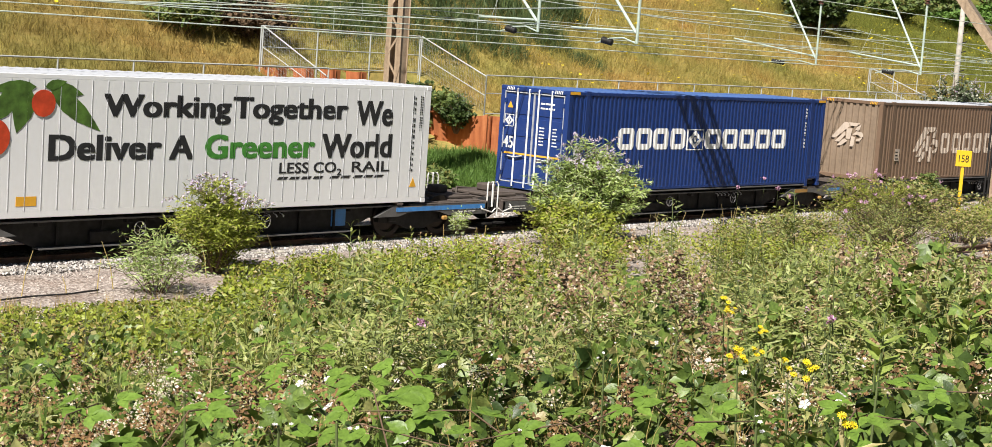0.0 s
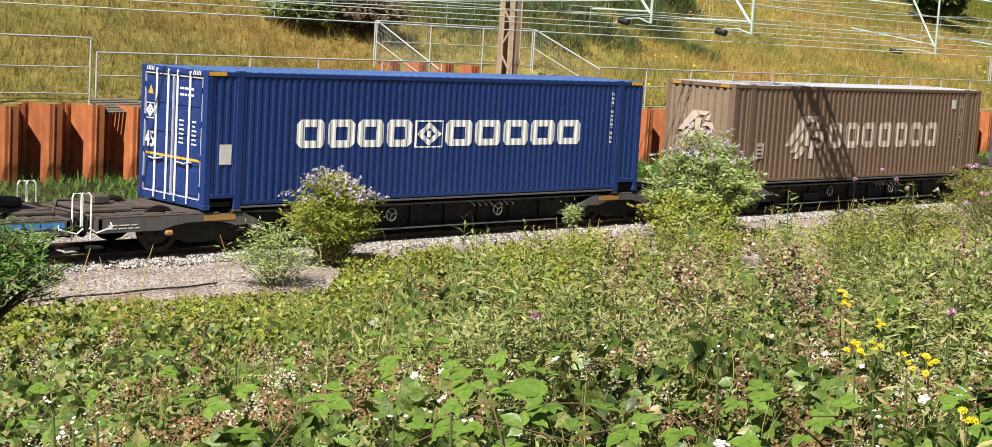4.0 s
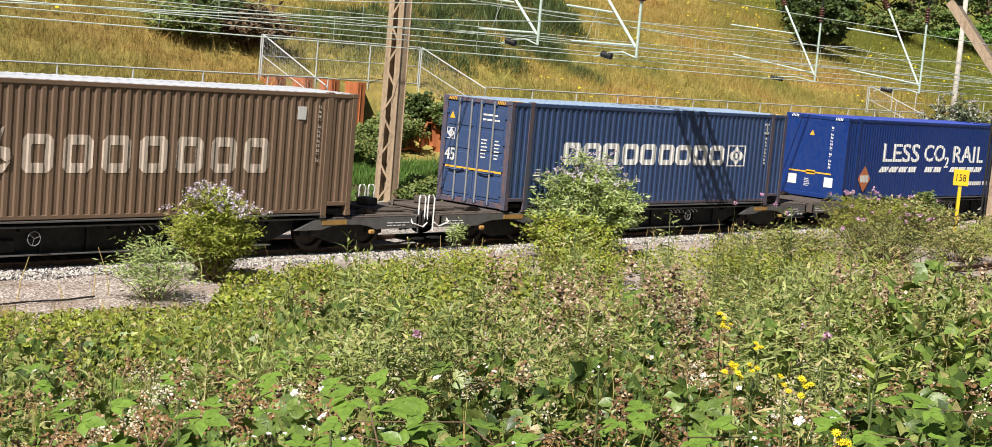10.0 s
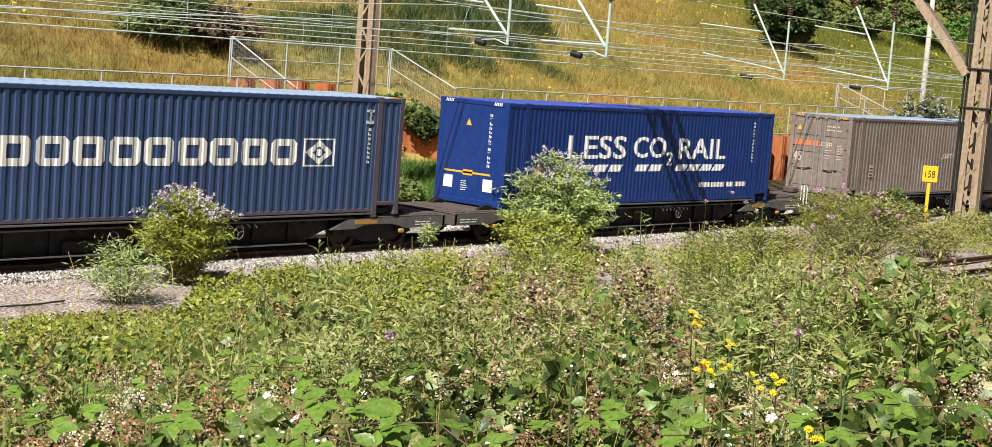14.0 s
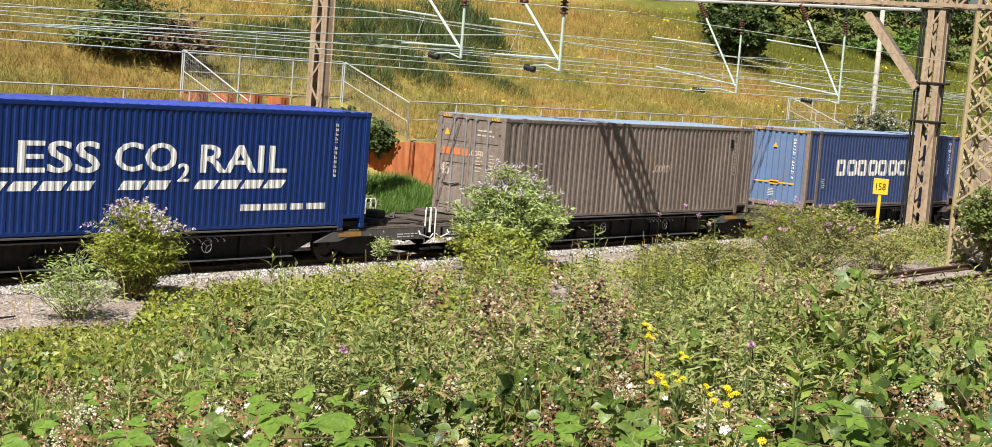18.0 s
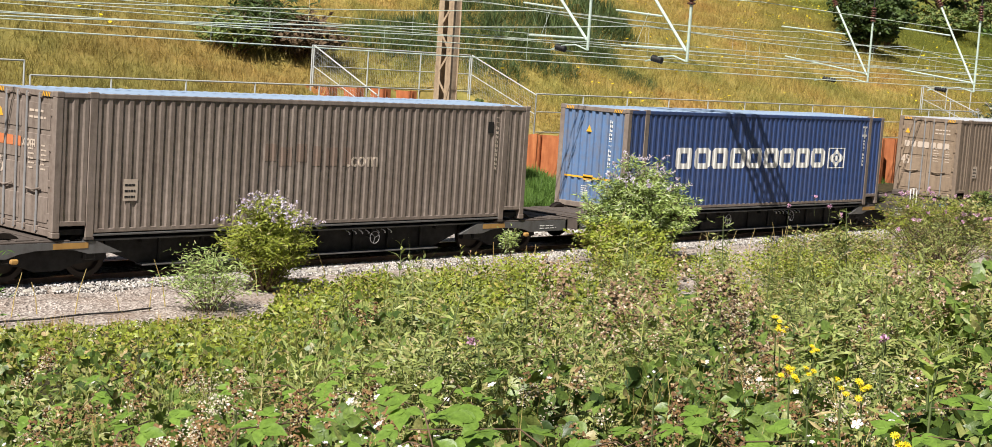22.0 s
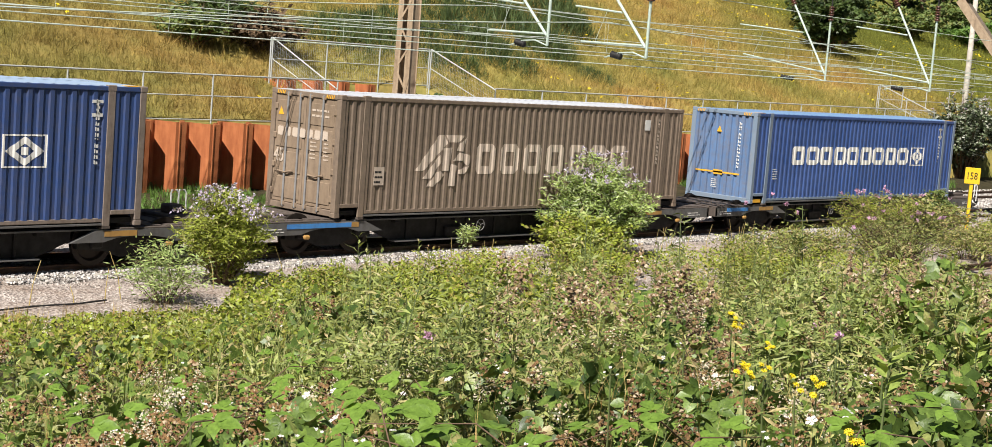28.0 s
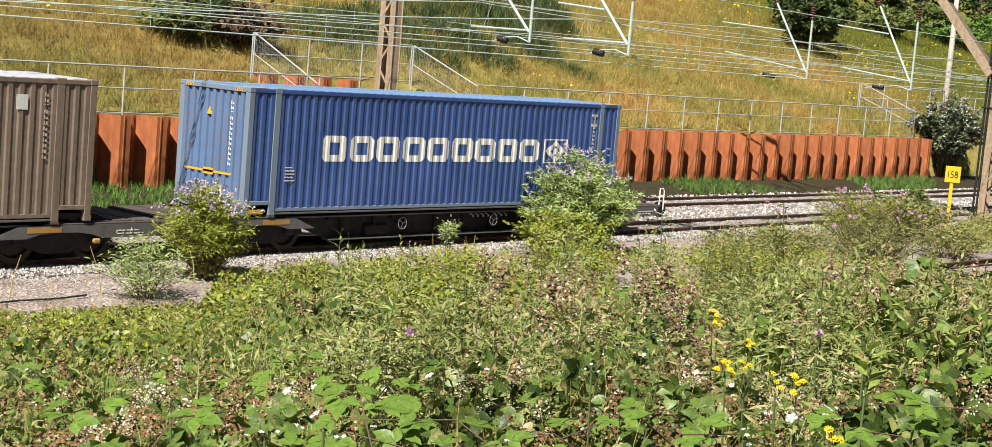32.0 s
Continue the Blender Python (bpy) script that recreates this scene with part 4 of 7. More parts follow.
    return c


def on_side(c, me, x, z, material, name, label="", flat=False):
    if flat:
        return part(name, me, material, c, label, m=pose(x, -0.004, z))
    return part(name, drape(me, 0.94, x, z), material, c, label, m=pose(0, 0.012, 0))


def on_end(c, turn, me, u, z, material, name, label="", out=0.0):
    """u runs from the far edge of the end to the near one."""
    return part(name, me, material, c, label, m=turn @ pose(u, 0.006 - out, z))


def tri(w):
    return polys_mesh([[(0, 0), (w, 0), (w / 2, w * 0.95)]])


def door_marks(c, turn, mat, seed, big=True, name_bars=False):
    on_end(c, turn, tri(0.2), 0.28, 2.28, AMBER, "warning_triangle")
    on_end(c, turn, code_bars(2, 0.62, 0.26, seed), 1.5, 2.3, mat, "code_marking")
    on_end(c, turn, code_bars(6, 0.24, 0.56, seed + 1), 1.5, 1.3, mat, "data_marking")
    on_end(c, turn, code_bars(6, 0.2, 0.56, seed + 2), 1.98, 1.3, mat, "data_marking")
    if big:
        on_end(c, turn, fit_text("45", 0.36, 0.34, 0.004, 0.05), 0.2, 1.14, mat, "length_number", out=0.0)


def end_marks(c, turn, seed):
    on_end(c, turn, tri(0.2), 1.0, 2.18, AMBER, "warning_triangle", out=-0.01)
    on_end(c, turn, upright_code(1.5, 0.09, 13, seed), 1.85, 1.05, MARK, "upright_code", out=-0.01)
    on_end(c, turn, rects_mesh([(0.15, 0, 1.85, 0.05), (0.85, -0.05, 1.2, 0.1)]), 0.15, 0.86, AMBER, "height_stripe", out=-0.01)
    on_end(c, turn, code_bars(5, 0.26, 0.3, seed), 0.95, 0.38, MARK, "data_plate", out=-0.01)


def side_codes(c, seed, mat=MARK):
    for k, x in enumerate((12.62, 12.86)):
        part("upright_code", upright_code(1.35 - 0.5 * k, 0.085, 12 - 4 * k, seed + k), mat, c, m=pose(x - (0.0 if k else 0.12), 0.004 + (0.004 if k else 0), 1.25 + 0.45 * k))


def cream_plate(c, x, z, seed):
    """A pale plate with rows of small dark marking."""
    plate = part("data_plate", rects_mesh([(0, 0, 0.34, 0.44)]), MARK_DULL, c, "pale data plate", m=pose(x, 0.0, z))
    part("plate_marking", code_bars(3, 0.28, 0.36, seed), UNDER, plate, m=pose(0.03, -0.004, 0.04))


def marks_cldn(c, turn):
    block_row(c, 2.36, 5.66, 1.27, 1.89, 4, MARK_BRIGHT, 0.12)
    put_emblem(c, 0.88, 0.72, 5.76, 1.24, MARK_BRIGHT)
    block_row(c, 6.72, 11.38, 1.27, 1.88, 5, MARK_BRIGHT, 0.1)
    part("data_plate", rects_mesh([(0, 0, 0.3, 0.42)]), MARK, c, m=pose(0.36, 0.006, 0.95))
    for u in (0.17, 1.235, 1.265, 2.33):
        part("door_seal", Geo().box(-0.004, WID - u - 0.008, 0.2, 0.03, WID - u + 0.008, HGT - 0.15), ROD, c)
    for z in (0.2, HGT - 0.17):
        part("door_seal", Geo().box(-0.004, 0.17, z - 0.012, 0.03, WID - 0.17, z + 0.012), ROD, c)
    door_marks(c, turn, MARK_BRIGHT, 11)
    put_emblem(c, 0.34, 1.0, 0.2, 1.75, MARK_BRIGHT, turn)
    on_end(c, turn, rects_mesh([(0.05, 0, 2.1, 0.05)]), 0.2, 0.98, AMBER, "height_stripe")
    for x in (0.03, LEN - 0.47):
        part("stripe_plate", Geo().box(x, -0.006, HGT - 0.1, x + 0.44, 0.0, HGT - 0.02), AMBER, c)
    on_side(c, rects_mesh([(0, 0, 0.42, 0.12)]), 3.0, 0.18, AMBER, "stripe_plate")
    side_codes(c, 12, MARK_BRIGHT)


def marks_cobel(seed, doors):
    def f(c, turn):
        block_row(c, 2.3, 10.2, 1.24, 1.85, 9, MARK, 0.14)
        put_emblem(c, 1.0, 0.66, 10.42, 1.21, MARK)
        part("data_plate", code_bars(5, 0.3, 0.38, seed), MARK, c, m=pose(1.18, 0.004, 0.77))
        part("code_square", rects_mesh([(0, 0, 0.26, 0.07), (0.1, 0.07, 0.16, 0.28), (0, 0.28, 0.26, 0.34)]), MARK, c, m=pose(12.4, 0.004, 2.25))
        side_codes(c, seed)
        for x in (0.03, LEN - 0.47):
            part("stripe_plate", Geo().box(x, 0.02, HGT - 0.012, x + 0.44, 0.3, HGT - 0.002), AMBER, c)
        if doors:
            door_marks(c, turn, MARK, seed + 3)
            put_emblem(c, 0.3, 1.0, 0.22, 1.72, MARK, turn)
            on_end(c, turn, rects_mesh([(0.05, 0, 2.1, 0.05)]), 0.2, 0.95, AMBER, "height_stripe")
        else:
            end_marks(c, turn, seed + 4)
            part("stripe_plate", Geo().box(0.17, -0.005, 0.04, 0.6, 0.0, 0.14), AMBER, c)
    return f


def marks_russell(seed, doors):
    def f(c, turn):
        put_paw(c, 1.95, 2.6, 0.72, MARK_DULL)
        block_row(c, 4.8, 11.1, 1.02, 1.8, 7, MARK_DULL, 0.32)
        part("code_square", rects_mesh([(0, 0, 0.26, 0.3)]), MARK, c, m=pose(11.86, 0.004, 2.25))
        cream_plate(c, 1.2, 0.77, seed)
        side_codes(c, seed, MARK_DULL)
        if doors:
            door_marks(c, turn, MARK_DULL, seed + 3)
            block_row(c, 0.3, 2.1, 1.78, 2.0, 7, MARK_DULL, 0.3, False, turn)
        else:
            put_paw(c, 1.3, 0.5, 1.2, MARK_DULL, turn)
    return f


def marks_less(c, turn):
    for txt, x0, x1, z0, z1 in (("LESS", 2.73, 5.5, 1.39, 2.06), ("CO", 5.9, 7.58, 1.42, 2.05), ("2", 7.62, 7.97, 1.19, 1.6), ("RAIL", 8.25, 10.95, 1.39, 2.03)):
        on_side(c, fit_text(txt, x1 - x0, z1 - z0, 0.004, 0.035), x0, z0, MARK_BRIGHT, "lettering", "white painted slogan")
    for x in (2.52, 3.24, 3.96, 4.68, 6.0, 6.72, 8.1, 8.8, 9.5, 10.2):
        on_side(c, polys_mesh([[(0, 0), (0.58, 0), (0.74, 0.2), (0.16, 0.2)]]), x, 1.02, MARK_BRIGHT, "slanted_dash")
    part("hazard_lozenge", polys_mesh([[(0, 0.47), (0.45, 0), (0.9, 0.47), (0.45, 0.94)]]), ORANGE, c, "orange lozenge", m=pose(1.02, -0.002, 0.31))
    for k in range(3):
        part("lozenge_bar", rects_mesh([(0, 0, 0.17, 0.25)]), MARK, c, m=pose(1.2 + 0.2 * k, -0.006, 0.66))
    for x, w in ((9.54, 0.62), (10.26, 0.75), (11.15, 0.4), (11.65, 0.65)):
        on_side(c, rects_mesh([(0, 0, w, 0.15)]), x, 0.5, MARK, "small_marking")
    end_marks(c, turn, 41)
    for u in (0.3, 1.75):
        on_end(c, turn, rects_mesh([(0, 0, 0.34, 0.34)]), u, 0.42, MARK, "label_plate", out=-0.01)
    side_codes(c, 42)


def marks_grey(c, turn):
    on_side(c, rects_mesh([(0.0, 0.12, 0.3, 0.5), (0.42, 0.0, 0.75, 0.42), (0.9, 0.1, 1.2, 0.5), (1.35, 0.0, 1.6, 0.45), (1.75, 0.0, 2.1, 0.42), (2.25, 0.0, 2.5, 0.42)]), 5.2, 1.4, GHOST, "worn_lettering", "worn orange marking remains")
    on_side(c, fit_text(".com", 0.95, 0.24, 0.004, 0.03), 7.6, 1.37, MARK_DULL, "lettering", "worn cream lettering")
    cream_plate(c, 1.6, 0.72, 5)
    part("code_square", rects_mesh([(0, 0, 0.2, 0.28)]), UNDER, c, m=pose(12.2, 0.004, 2.2))
    side_codes(c, 52, MARK_DULL)
    door_marks(c, turn, MARK_DULL, 53)
    on_end(c, turn, rects_mesh([(0, 0, 0.3, 0.2), (0.36, 0, 0.66, 0.2), (0.72, 0, 0.95, 0.2)]), 0.25, 1.72, ORANGE, "worn_lettering")
    on_end(c, turn, fit_text(".com", 0.5, 0.16, 0.004, 0.02), 1.25, 1.74, MARK_DULL, "lettering")


def leaf_poly(cx, cz, a, ln, w):
    pts = []
    for t in (0, 0.15, 0.35, 0.6, 0.85, 1.0):
        pts.append((t, math.sin(math.pi * t ** 0.8) * 0.5))
    ring = [(t * ln, s * w) for t, s in pts] + [(t * ln, -s * w) for t, s in reversed(pts[1:-1])]
    ca, sa = math.cos(a), math.sin(a)
    return [(cx + x * ca - z * sa, cz + x * sa + z * ca) for x, z in ring]


def disc(cx, cz, r, n=20):
    return [(cx + r * math.cos(2 * math.pi * k / n), cz + r * math.sin(2 * math.pi * k / n)) for k in range(n)]


def marks_white(c, turn):
    def put(s, x, z, w, h, mat, b=0.07):
        on_side(c, fit_text(s, w, h, 0.004, b), x, z, mat, "lettering", flat=True)
    put("Working", 4.13, 1.9, 3.3, 0.62, BLACKM)
    put("Together", 7.48, 1.9, 3.45, 0.62, BLACKM)
    put("We", 11.2, 1.9, 1.22, 0.6, BLACKM)
    put("Deliver", 2.87, 1.15, 2.75, 0.53, BLACKM)
    put("A", 5.82, 1.15, 0.64, 0.52, BLACKM)
    put("Greener", 6.76, 1.15, 3.19, 0.54, GREENM)
    put("World", 10.16, 1.13, 2.28, 0.58, BLACKM)
    put("LESS CO", 8.9, 0.8, 1.75, 0.25, BLACKM, 0.03)
    put("2", 10.68, 0.74, 0.14, 0.15, BLACKM, 0.03)
    put("RAIL", 11.15, 0.8, 1.25, 0.25, BLACKM, 0.03)
    for x in (8.85, 9.21, 9.57, 9.93, 10.45, 10.8, 11.2, 11.55, 11.9):
        on_side(c, polys_mesh([[(0, 0), (0.27, 0), (0.33, 0.06), (0.06, 0.06)]]), x, 0.66, BLACKM, "slanted_dash", flat=True)
    on_side(c, polys_mesh([disc(0, 0, 0.38)]), 1.62, 1.62, RED, "painted_fruit", "painted red fruit", flat=True).location.y -= 0.012
    on_side(c, polys_mesh([disc(0, 0, 0.27)]), 2.72, 2.3, RED, "painted_fruit", "painted red fruit", flat=True).location.y -= 0.012
    lv = [leaf_poly(dx, 0, a, ln, w) for dx, a, ln, w in ((0.1, -0.62, 1.5, 0.42), (0.15, -0.18, 0.75, 0.3), (-0.35, -1.85, 0.95, 0.5), (-0.55, -2.3, 1.0, 0.42), (-0.2, 3.2, 1.0, 0.3), (0.0, 0.25, 0.5, 0.2))]
    for p in lv:
        on_side(c, polys_mesh([p]), 2.75, 2.62, LEAF_PAINT, "painted_leaf", "painted green leaf", flat=True).location.y -= 0.001 * lv.index(p)
    on_side(c, rects_mesh([(0, 0, 0.46, 0.19)]), 2.18, 0.26, AMBER, "stripe_plate", flat=True)
    for k, x in enumerate((13.1, 13.35)):
        part("upright_code", upright_code(1.9 - 1.0 * k, 0.1, 14, 60 + k), BLACKM, c, m=pose(x, -0.006, 0.75 + 1.0 * k))
    on_side(c, tri(0.24), 13.12, 0.4, AMBER, "warning_triangle", flat=True)


OFFSETS = [-19.15, 0.0, 17.71, 36.99, 54.72, 73.86, 91.62, 110.79, 128.51]
CONTAINERS = [
    container("white container with painted fruit and a green slogan", WHITE, ROOF_GREY, "flat", marks_white, smooth=True),
    container("royal blue corrugated container with white emblem and silver rods", BLUE_A, painted("blue_roof", (0.05, 0.12, 0.33), (0.2, 0.2, 0.22), 0.3, 0.5), "doors", marks_cldn, fine=True),
    container("brown corrugated container with cream slanted emblem", BROWN_A, ROOF_GREY, "corrugated", marks_russell(21, False), door_paint=LIT_END_BROWN),
    container("faded navy container with white lozenge emblem and doors", BLUE_B, ROOF_PALE, "doors", marks_cobel(31, True), post_paint=painted("rusty_navy_post", (0.05, 0.06, 0.10), (0.2, 0.09, 0.05), 0.8, 0.6)),
    container("bright blue container with a white rail slogan", BLUE_C, painted("bright_roof", (0.03, 0.06, 0.36), (0.2, 0.2, 0.3), 0.3, 0.5), "flat", marks_less, fine=True),
    container("grime-grey container with worn orange lettering and doors", GREY_A, ROOF_PALE, "doors", marks_grey),
    container("dusty blue container with white lozenge emblem, rusty post", BLUE_D, ROOF_PALE, "corrugated", marks_cobel(61, False), door_paint=LIT_END_BLUE, post_paint=GREY_A),
    container("dirty brown container with cream emblem and doors", BROWN_B, ROOF_GREY, "doors", marks_russell(71, True), door_paint=LIT_END_BROWN),
    container("weathered blue container at the end of the train", BLUE_E, painted("pale_blue_roof", (0.13, 0.24, 0.42), (0.25, 0.27, 0.3), 0.4, 0.5), "corrugated", marks_cobel(81, False), door_paint=LIT_END_BLUE, post_paint=painted("pale_blue_post", (0.16, 0.22, 0.30), (0.25, 0.22, 0.2), 0.5, 0.6)),
]


# ---- flat wagons ----
WHEELS = []


def wheel_mesh():
    g = Geo()
    prof = [(0.10, -0.05), (0.10, 0.03), (0.36, 0.02), (0.40, -0.01), (0.46, -0.01), (0.46, 0.09), (0.49, 0.1), (0.49, 0.13), (0.38, 0.13), (0.34, 0.06), (0.10, 0.09)]
    n = 20
    for k in range(n):
        a = 2 * math.pi * k / n
        g.v += [(r * math.cos(a), y, r * math.sin(a)) for r, y in prof]
    m = len(prof)
    for k in range(n):
        k2 = (k + 1) % n
        g.f += [(k * m + i, k2 * m + i, k2 * m + (i + 1) % m, k * m + (i + 1) % m) for i in range(m)]
    me = g.mesh("wheel")
    me.materials.append(WHEEL)
    return me


WHEEL_ME = wheel_mesh()
AXLE_ME = Geo().tube([(0, -0.9, 0), (0, 0.9, 0)], 0.085, 10).mesh("axle")
AXLE_ME.materials.append(WHEEL)


def wagon(label, x_left, x_right, outer_left, blue):
    """A low container flat, from x_left to x_right round its container's left end at x = 0; y = 0 is the track's middle, z = 0 the rail top."""
    w = thing("container_flat_wagon", label, "wagon", "flat wagons")
    d = DECK - 0.035
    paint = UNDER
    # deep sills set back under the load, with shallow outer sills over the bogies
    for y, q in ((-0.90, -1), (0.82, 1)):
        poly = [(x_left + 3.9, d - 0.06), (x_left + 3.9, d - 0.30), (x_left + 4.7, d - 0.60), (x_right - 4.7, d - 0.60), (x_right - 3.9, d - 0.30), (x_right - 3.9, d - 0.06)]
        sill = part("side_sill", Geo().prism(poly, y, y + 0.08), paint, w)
        o = min(q * 1.17, q * 0.86)
        part("top_flange", Geo().box(x_left + 3.2, o, d - 0.058, x_right - 3.2, o + 0.31, d - 0.02, 0.006), SILL, sill)
        part("bottom_flange", Geo().box(x_left + 4.7, min(q * 0.8, q * 1.08), d - 0.635, x_right - 4.7, max(q * 0.8, q * 1.08), d - 0.602, 0.005), SILL, sill)
        if q < 0:
            for k in range(8):
                xx = x_left + 5.2 + k * (x_right - x_left - 10.4) / 7
                part("stiffener", Geo().box(xx - 0.03, y - 0.06, d - 0.59, xx + 0.03, y - 0.002, d - 0.07, 0.008), paint, sill)
            for k in range(7):
                xx = LEN * 0.62 - 0.62 + 0.2 * k + (0.12 if k > 3 else 0)
                part("lashing_hook", Geo().tube([(xx, -1.0, d - 0.10), (xx, -1.09, d - 0.12), (xx + 0.05, -1.1, d - 0.17), (xx + 0.07, -1.05, d - 0.19)], 0.013, 5), ROD, sill)
    for x0, s in ((x_left, 1), (x_right, -1)):
        for y in (-1.22, 1.12):
            poly = [(x0 + s * 0.05, d - 0.05), (x0 + s * 0.05, d - 0.33), (x0 + s * 1.5, d - 0.33), (x0 + s * 1.75, d - 0.25), (x0 + s * 2.1, d - 0.20), (x0 + s * 2.6, d - 0.19), (x0 + s * 3.0, d - 0.22), (x0 + s * 3.3, d - 0.30), (x0 + s * 4.1, d - 0.30), (x0 + s * 3.5, d - 0.05)]
            if s < 0:
                poly = poly[::-1]
            end_sill = part("end_sill", Geo().prism(poly, y, y + 0.10), SILL, w, "weathered grey outer sill")
            if y < 0:
                part("data_plate", code_bars(2, 0.8, 0.13, int(abs(x0) * 7) % 90), MARK, end_sill, m=pose(x0 + (0.25 if s > 0 else -1.15), y - 0.006, d - 0.27))
                rusty = x0 + s * 2.5
                part("sill_patch", Geo().box(min(rusty, rusty + s * 0.8), y - 0.008, d - 0.185, max(rusty, rusty + s * 0.8), y - 0.002, d - 0.07), OCHRE, end_sill, "ochre primer patch")
                part("tie_down", Geo().box(x0 + s * 1.66 - 0.09, y - 0.05, d - 0.44, x0 + s * 1.66 + 0.09, y + 0.04, d - 0.335, 0.03), OCHRE, end_sill, "ochre lashing bracket")
    for a, b in blue or ():
        for lo, hi, front, drop in ((x_left + 0.1, x_left + 3.4, -1.225, 0.185), (x_right - 3.4, x_right - 0.1, -1.225, 0.185), (x_left + 4.8, x_right - 4.8, -0.905, 0.5)):
            p, q = max(a, lo), min(b, hi)
            if q - p > 0.2:
                part("blue_panel", Geo().box(p, front - 0.006, d - drop, q, front, d - 0.075), WAGON_BLUE, w, "light blue painted panel")
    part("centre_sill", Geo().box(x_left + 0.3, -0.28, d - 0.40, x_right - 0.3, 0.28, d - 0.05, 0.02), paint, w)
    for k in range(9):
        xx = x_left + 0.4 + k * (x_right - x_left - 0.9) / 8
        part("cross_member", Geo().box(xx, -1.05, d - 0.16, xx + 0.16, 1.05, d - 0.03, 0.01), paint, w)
    for a, b in ((x_left, x_left + 2.9), (x_right - 2.9, x_right)):
        deck = part("end_deck", Geo().box(a, -1.2, d - 0.05, b, 1.2, d - 0.012, 0.01), DECKM, w)
        for k in range(5):
            part("deck_plate", Geo().box(a + 0.16 + 0.53 * k, -1.1, d - 0.012, a + 0.58 + 0.53 * k, 1.1, d + 0.006 + 0.006 * (k % 2), 0.006), DECKM, deck)
    for xx in (x_left, x_right - 0.14):
        part("headstock", Geo().box(xx, -1.22, d - 0.34, xx + 0.14, 1.22, d - 0.005, 0.02), DECKM, w)
    for xx in (0.76, LEN - 0.94):
        for y in (-1.25, 1.06):
            part("container_spigot", Geo().box(xx, y, d - 0.02, xx + 0.2, y + 0.19, d + 0.035, 0.01), DECKM, w)
    # hand brake wheel
    hb = Geo().tube([(0.145 * math.cos(0.35 * k), 0, 0.145 * math.sin(0.35 * k)) for k in range(19)], 0.009, 6)
    for a in (0.3, 2.4, 4.5):
        hb.bar((0, 0, 0), (0.145 * math.cos(a), 0, 0.145 * math.sin(a)), 0.008)
    wheel_me = hb.mesh("brake_wheel")
    for u in (0.38, 0.63):
        part("brake_wheel", wheel_me, ROD_DULL, w, "pale steel hand brake wheel", m=pose(LEN * u, -1.18, d - 0.27))
        part("brake_shaft", Geo().tube([(LEN * u, -1.18, d - 0.27), (LEN * u, -0.85, d - 0.27)], 0.02, 6), UNDER, w)
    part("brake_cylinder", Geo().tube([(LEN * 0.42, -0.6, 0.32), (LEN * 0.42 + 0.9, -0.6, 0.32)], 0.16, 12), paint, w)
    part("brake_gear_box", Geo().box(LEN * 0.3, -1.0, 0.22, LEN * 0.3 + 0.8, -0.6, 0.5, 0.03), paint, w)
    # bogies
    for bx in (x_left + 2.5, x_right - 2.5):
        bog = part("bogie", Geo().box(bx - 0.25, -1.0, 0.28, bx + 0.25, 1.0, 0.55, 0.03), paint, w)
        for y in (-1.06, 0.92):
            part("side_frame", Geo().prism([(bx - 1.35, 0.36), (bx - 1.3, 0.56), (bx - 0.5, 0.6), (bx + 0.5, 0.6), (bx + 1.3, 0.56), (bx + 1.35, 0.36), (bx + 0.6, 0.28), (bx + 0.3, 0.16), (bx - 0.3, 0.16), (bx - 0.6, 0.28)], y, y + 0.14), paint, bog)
        for ax in (-0.9, 0.9):
            wheelset = part("wheelset", AXLE_ME, None, w, m=pose(bx + ax, 0, 0.46))
            part("wheel", WHEEL_ME, None, wheelset, m=pose(0, -0.80, 0, 0, 0, 180))
            part("wheel", WHEEL_ME, None, wheelset, m=pose(0, 0.80, 0))
            WHEELS.append((wheelset, bx + ax))
            part("axle_box", Geo().box(bx + ax - 0.14, -1.14, 0.36, bx + ax + 0.14, -0.98, 0.6, 0.03), paint, bog)
    # ends
    for xx, s, outer in ((x_left, -1, outer_left), (x_right, 1, not outer_left)):
        if outer:
            for y in (-0.88, 0.88):
                buf = part("buffer", Geo().tube([(xx, y, 0.62), (xx + s * 0.36, y, 0.62)], 0.11, 12), UNDER, w)
                part("buffer_head", Geo().tube([(xx + s * 0.36, y, 0.62), (xx + s * 0.40, y, 0.62), (xx + s * 0.42, y, 0.62)], [0.24, 0.25, 0.2], 16), UNDER, buf)
            for y in (-1.1, 1.1):
                g = Geo().tube([(xx + s * 0.06, y - 0.0, 0.35), (xx + s * 0.06, y, 1.2), (xx + s * 0.10, y + 0.02, 1.27), (xx + s * 0.24, y + 0.02, 1.27), (xx + s * 0.28, y, 1.2), (xx + s * 0.28, y, 0.62)], 0.02)
                part("grab_rail", g, MARK, w, "white shunter's grab rail")
            part("end_platform", Geo().box(min(xx - s * 1.1, xx - s * 0.1), -0.75, d + 0.0, max(xx - s * 1.1, xx - s * 0.1), 0.75, d + 0.10, 0.03), DECKM, w)
            part("brake_pipe", Geo().tube([(xx - s * 1.6, -0.62, d + 0.06), (xx - s * 0.2, -0.66, d + 0.12), (xx + s * 0.05, -0.5, d - 0.1)], 0.035), DECKM, w)
            part("brake_pipe", Geo().tube([(xx - s * 1.4, 0.5, d + 0.05), (xx - s * 0.1, 0.55, d + 0.14), (xx + s * 0.1, 0.4, d - 0.2)], 0.03), DECKM, w)
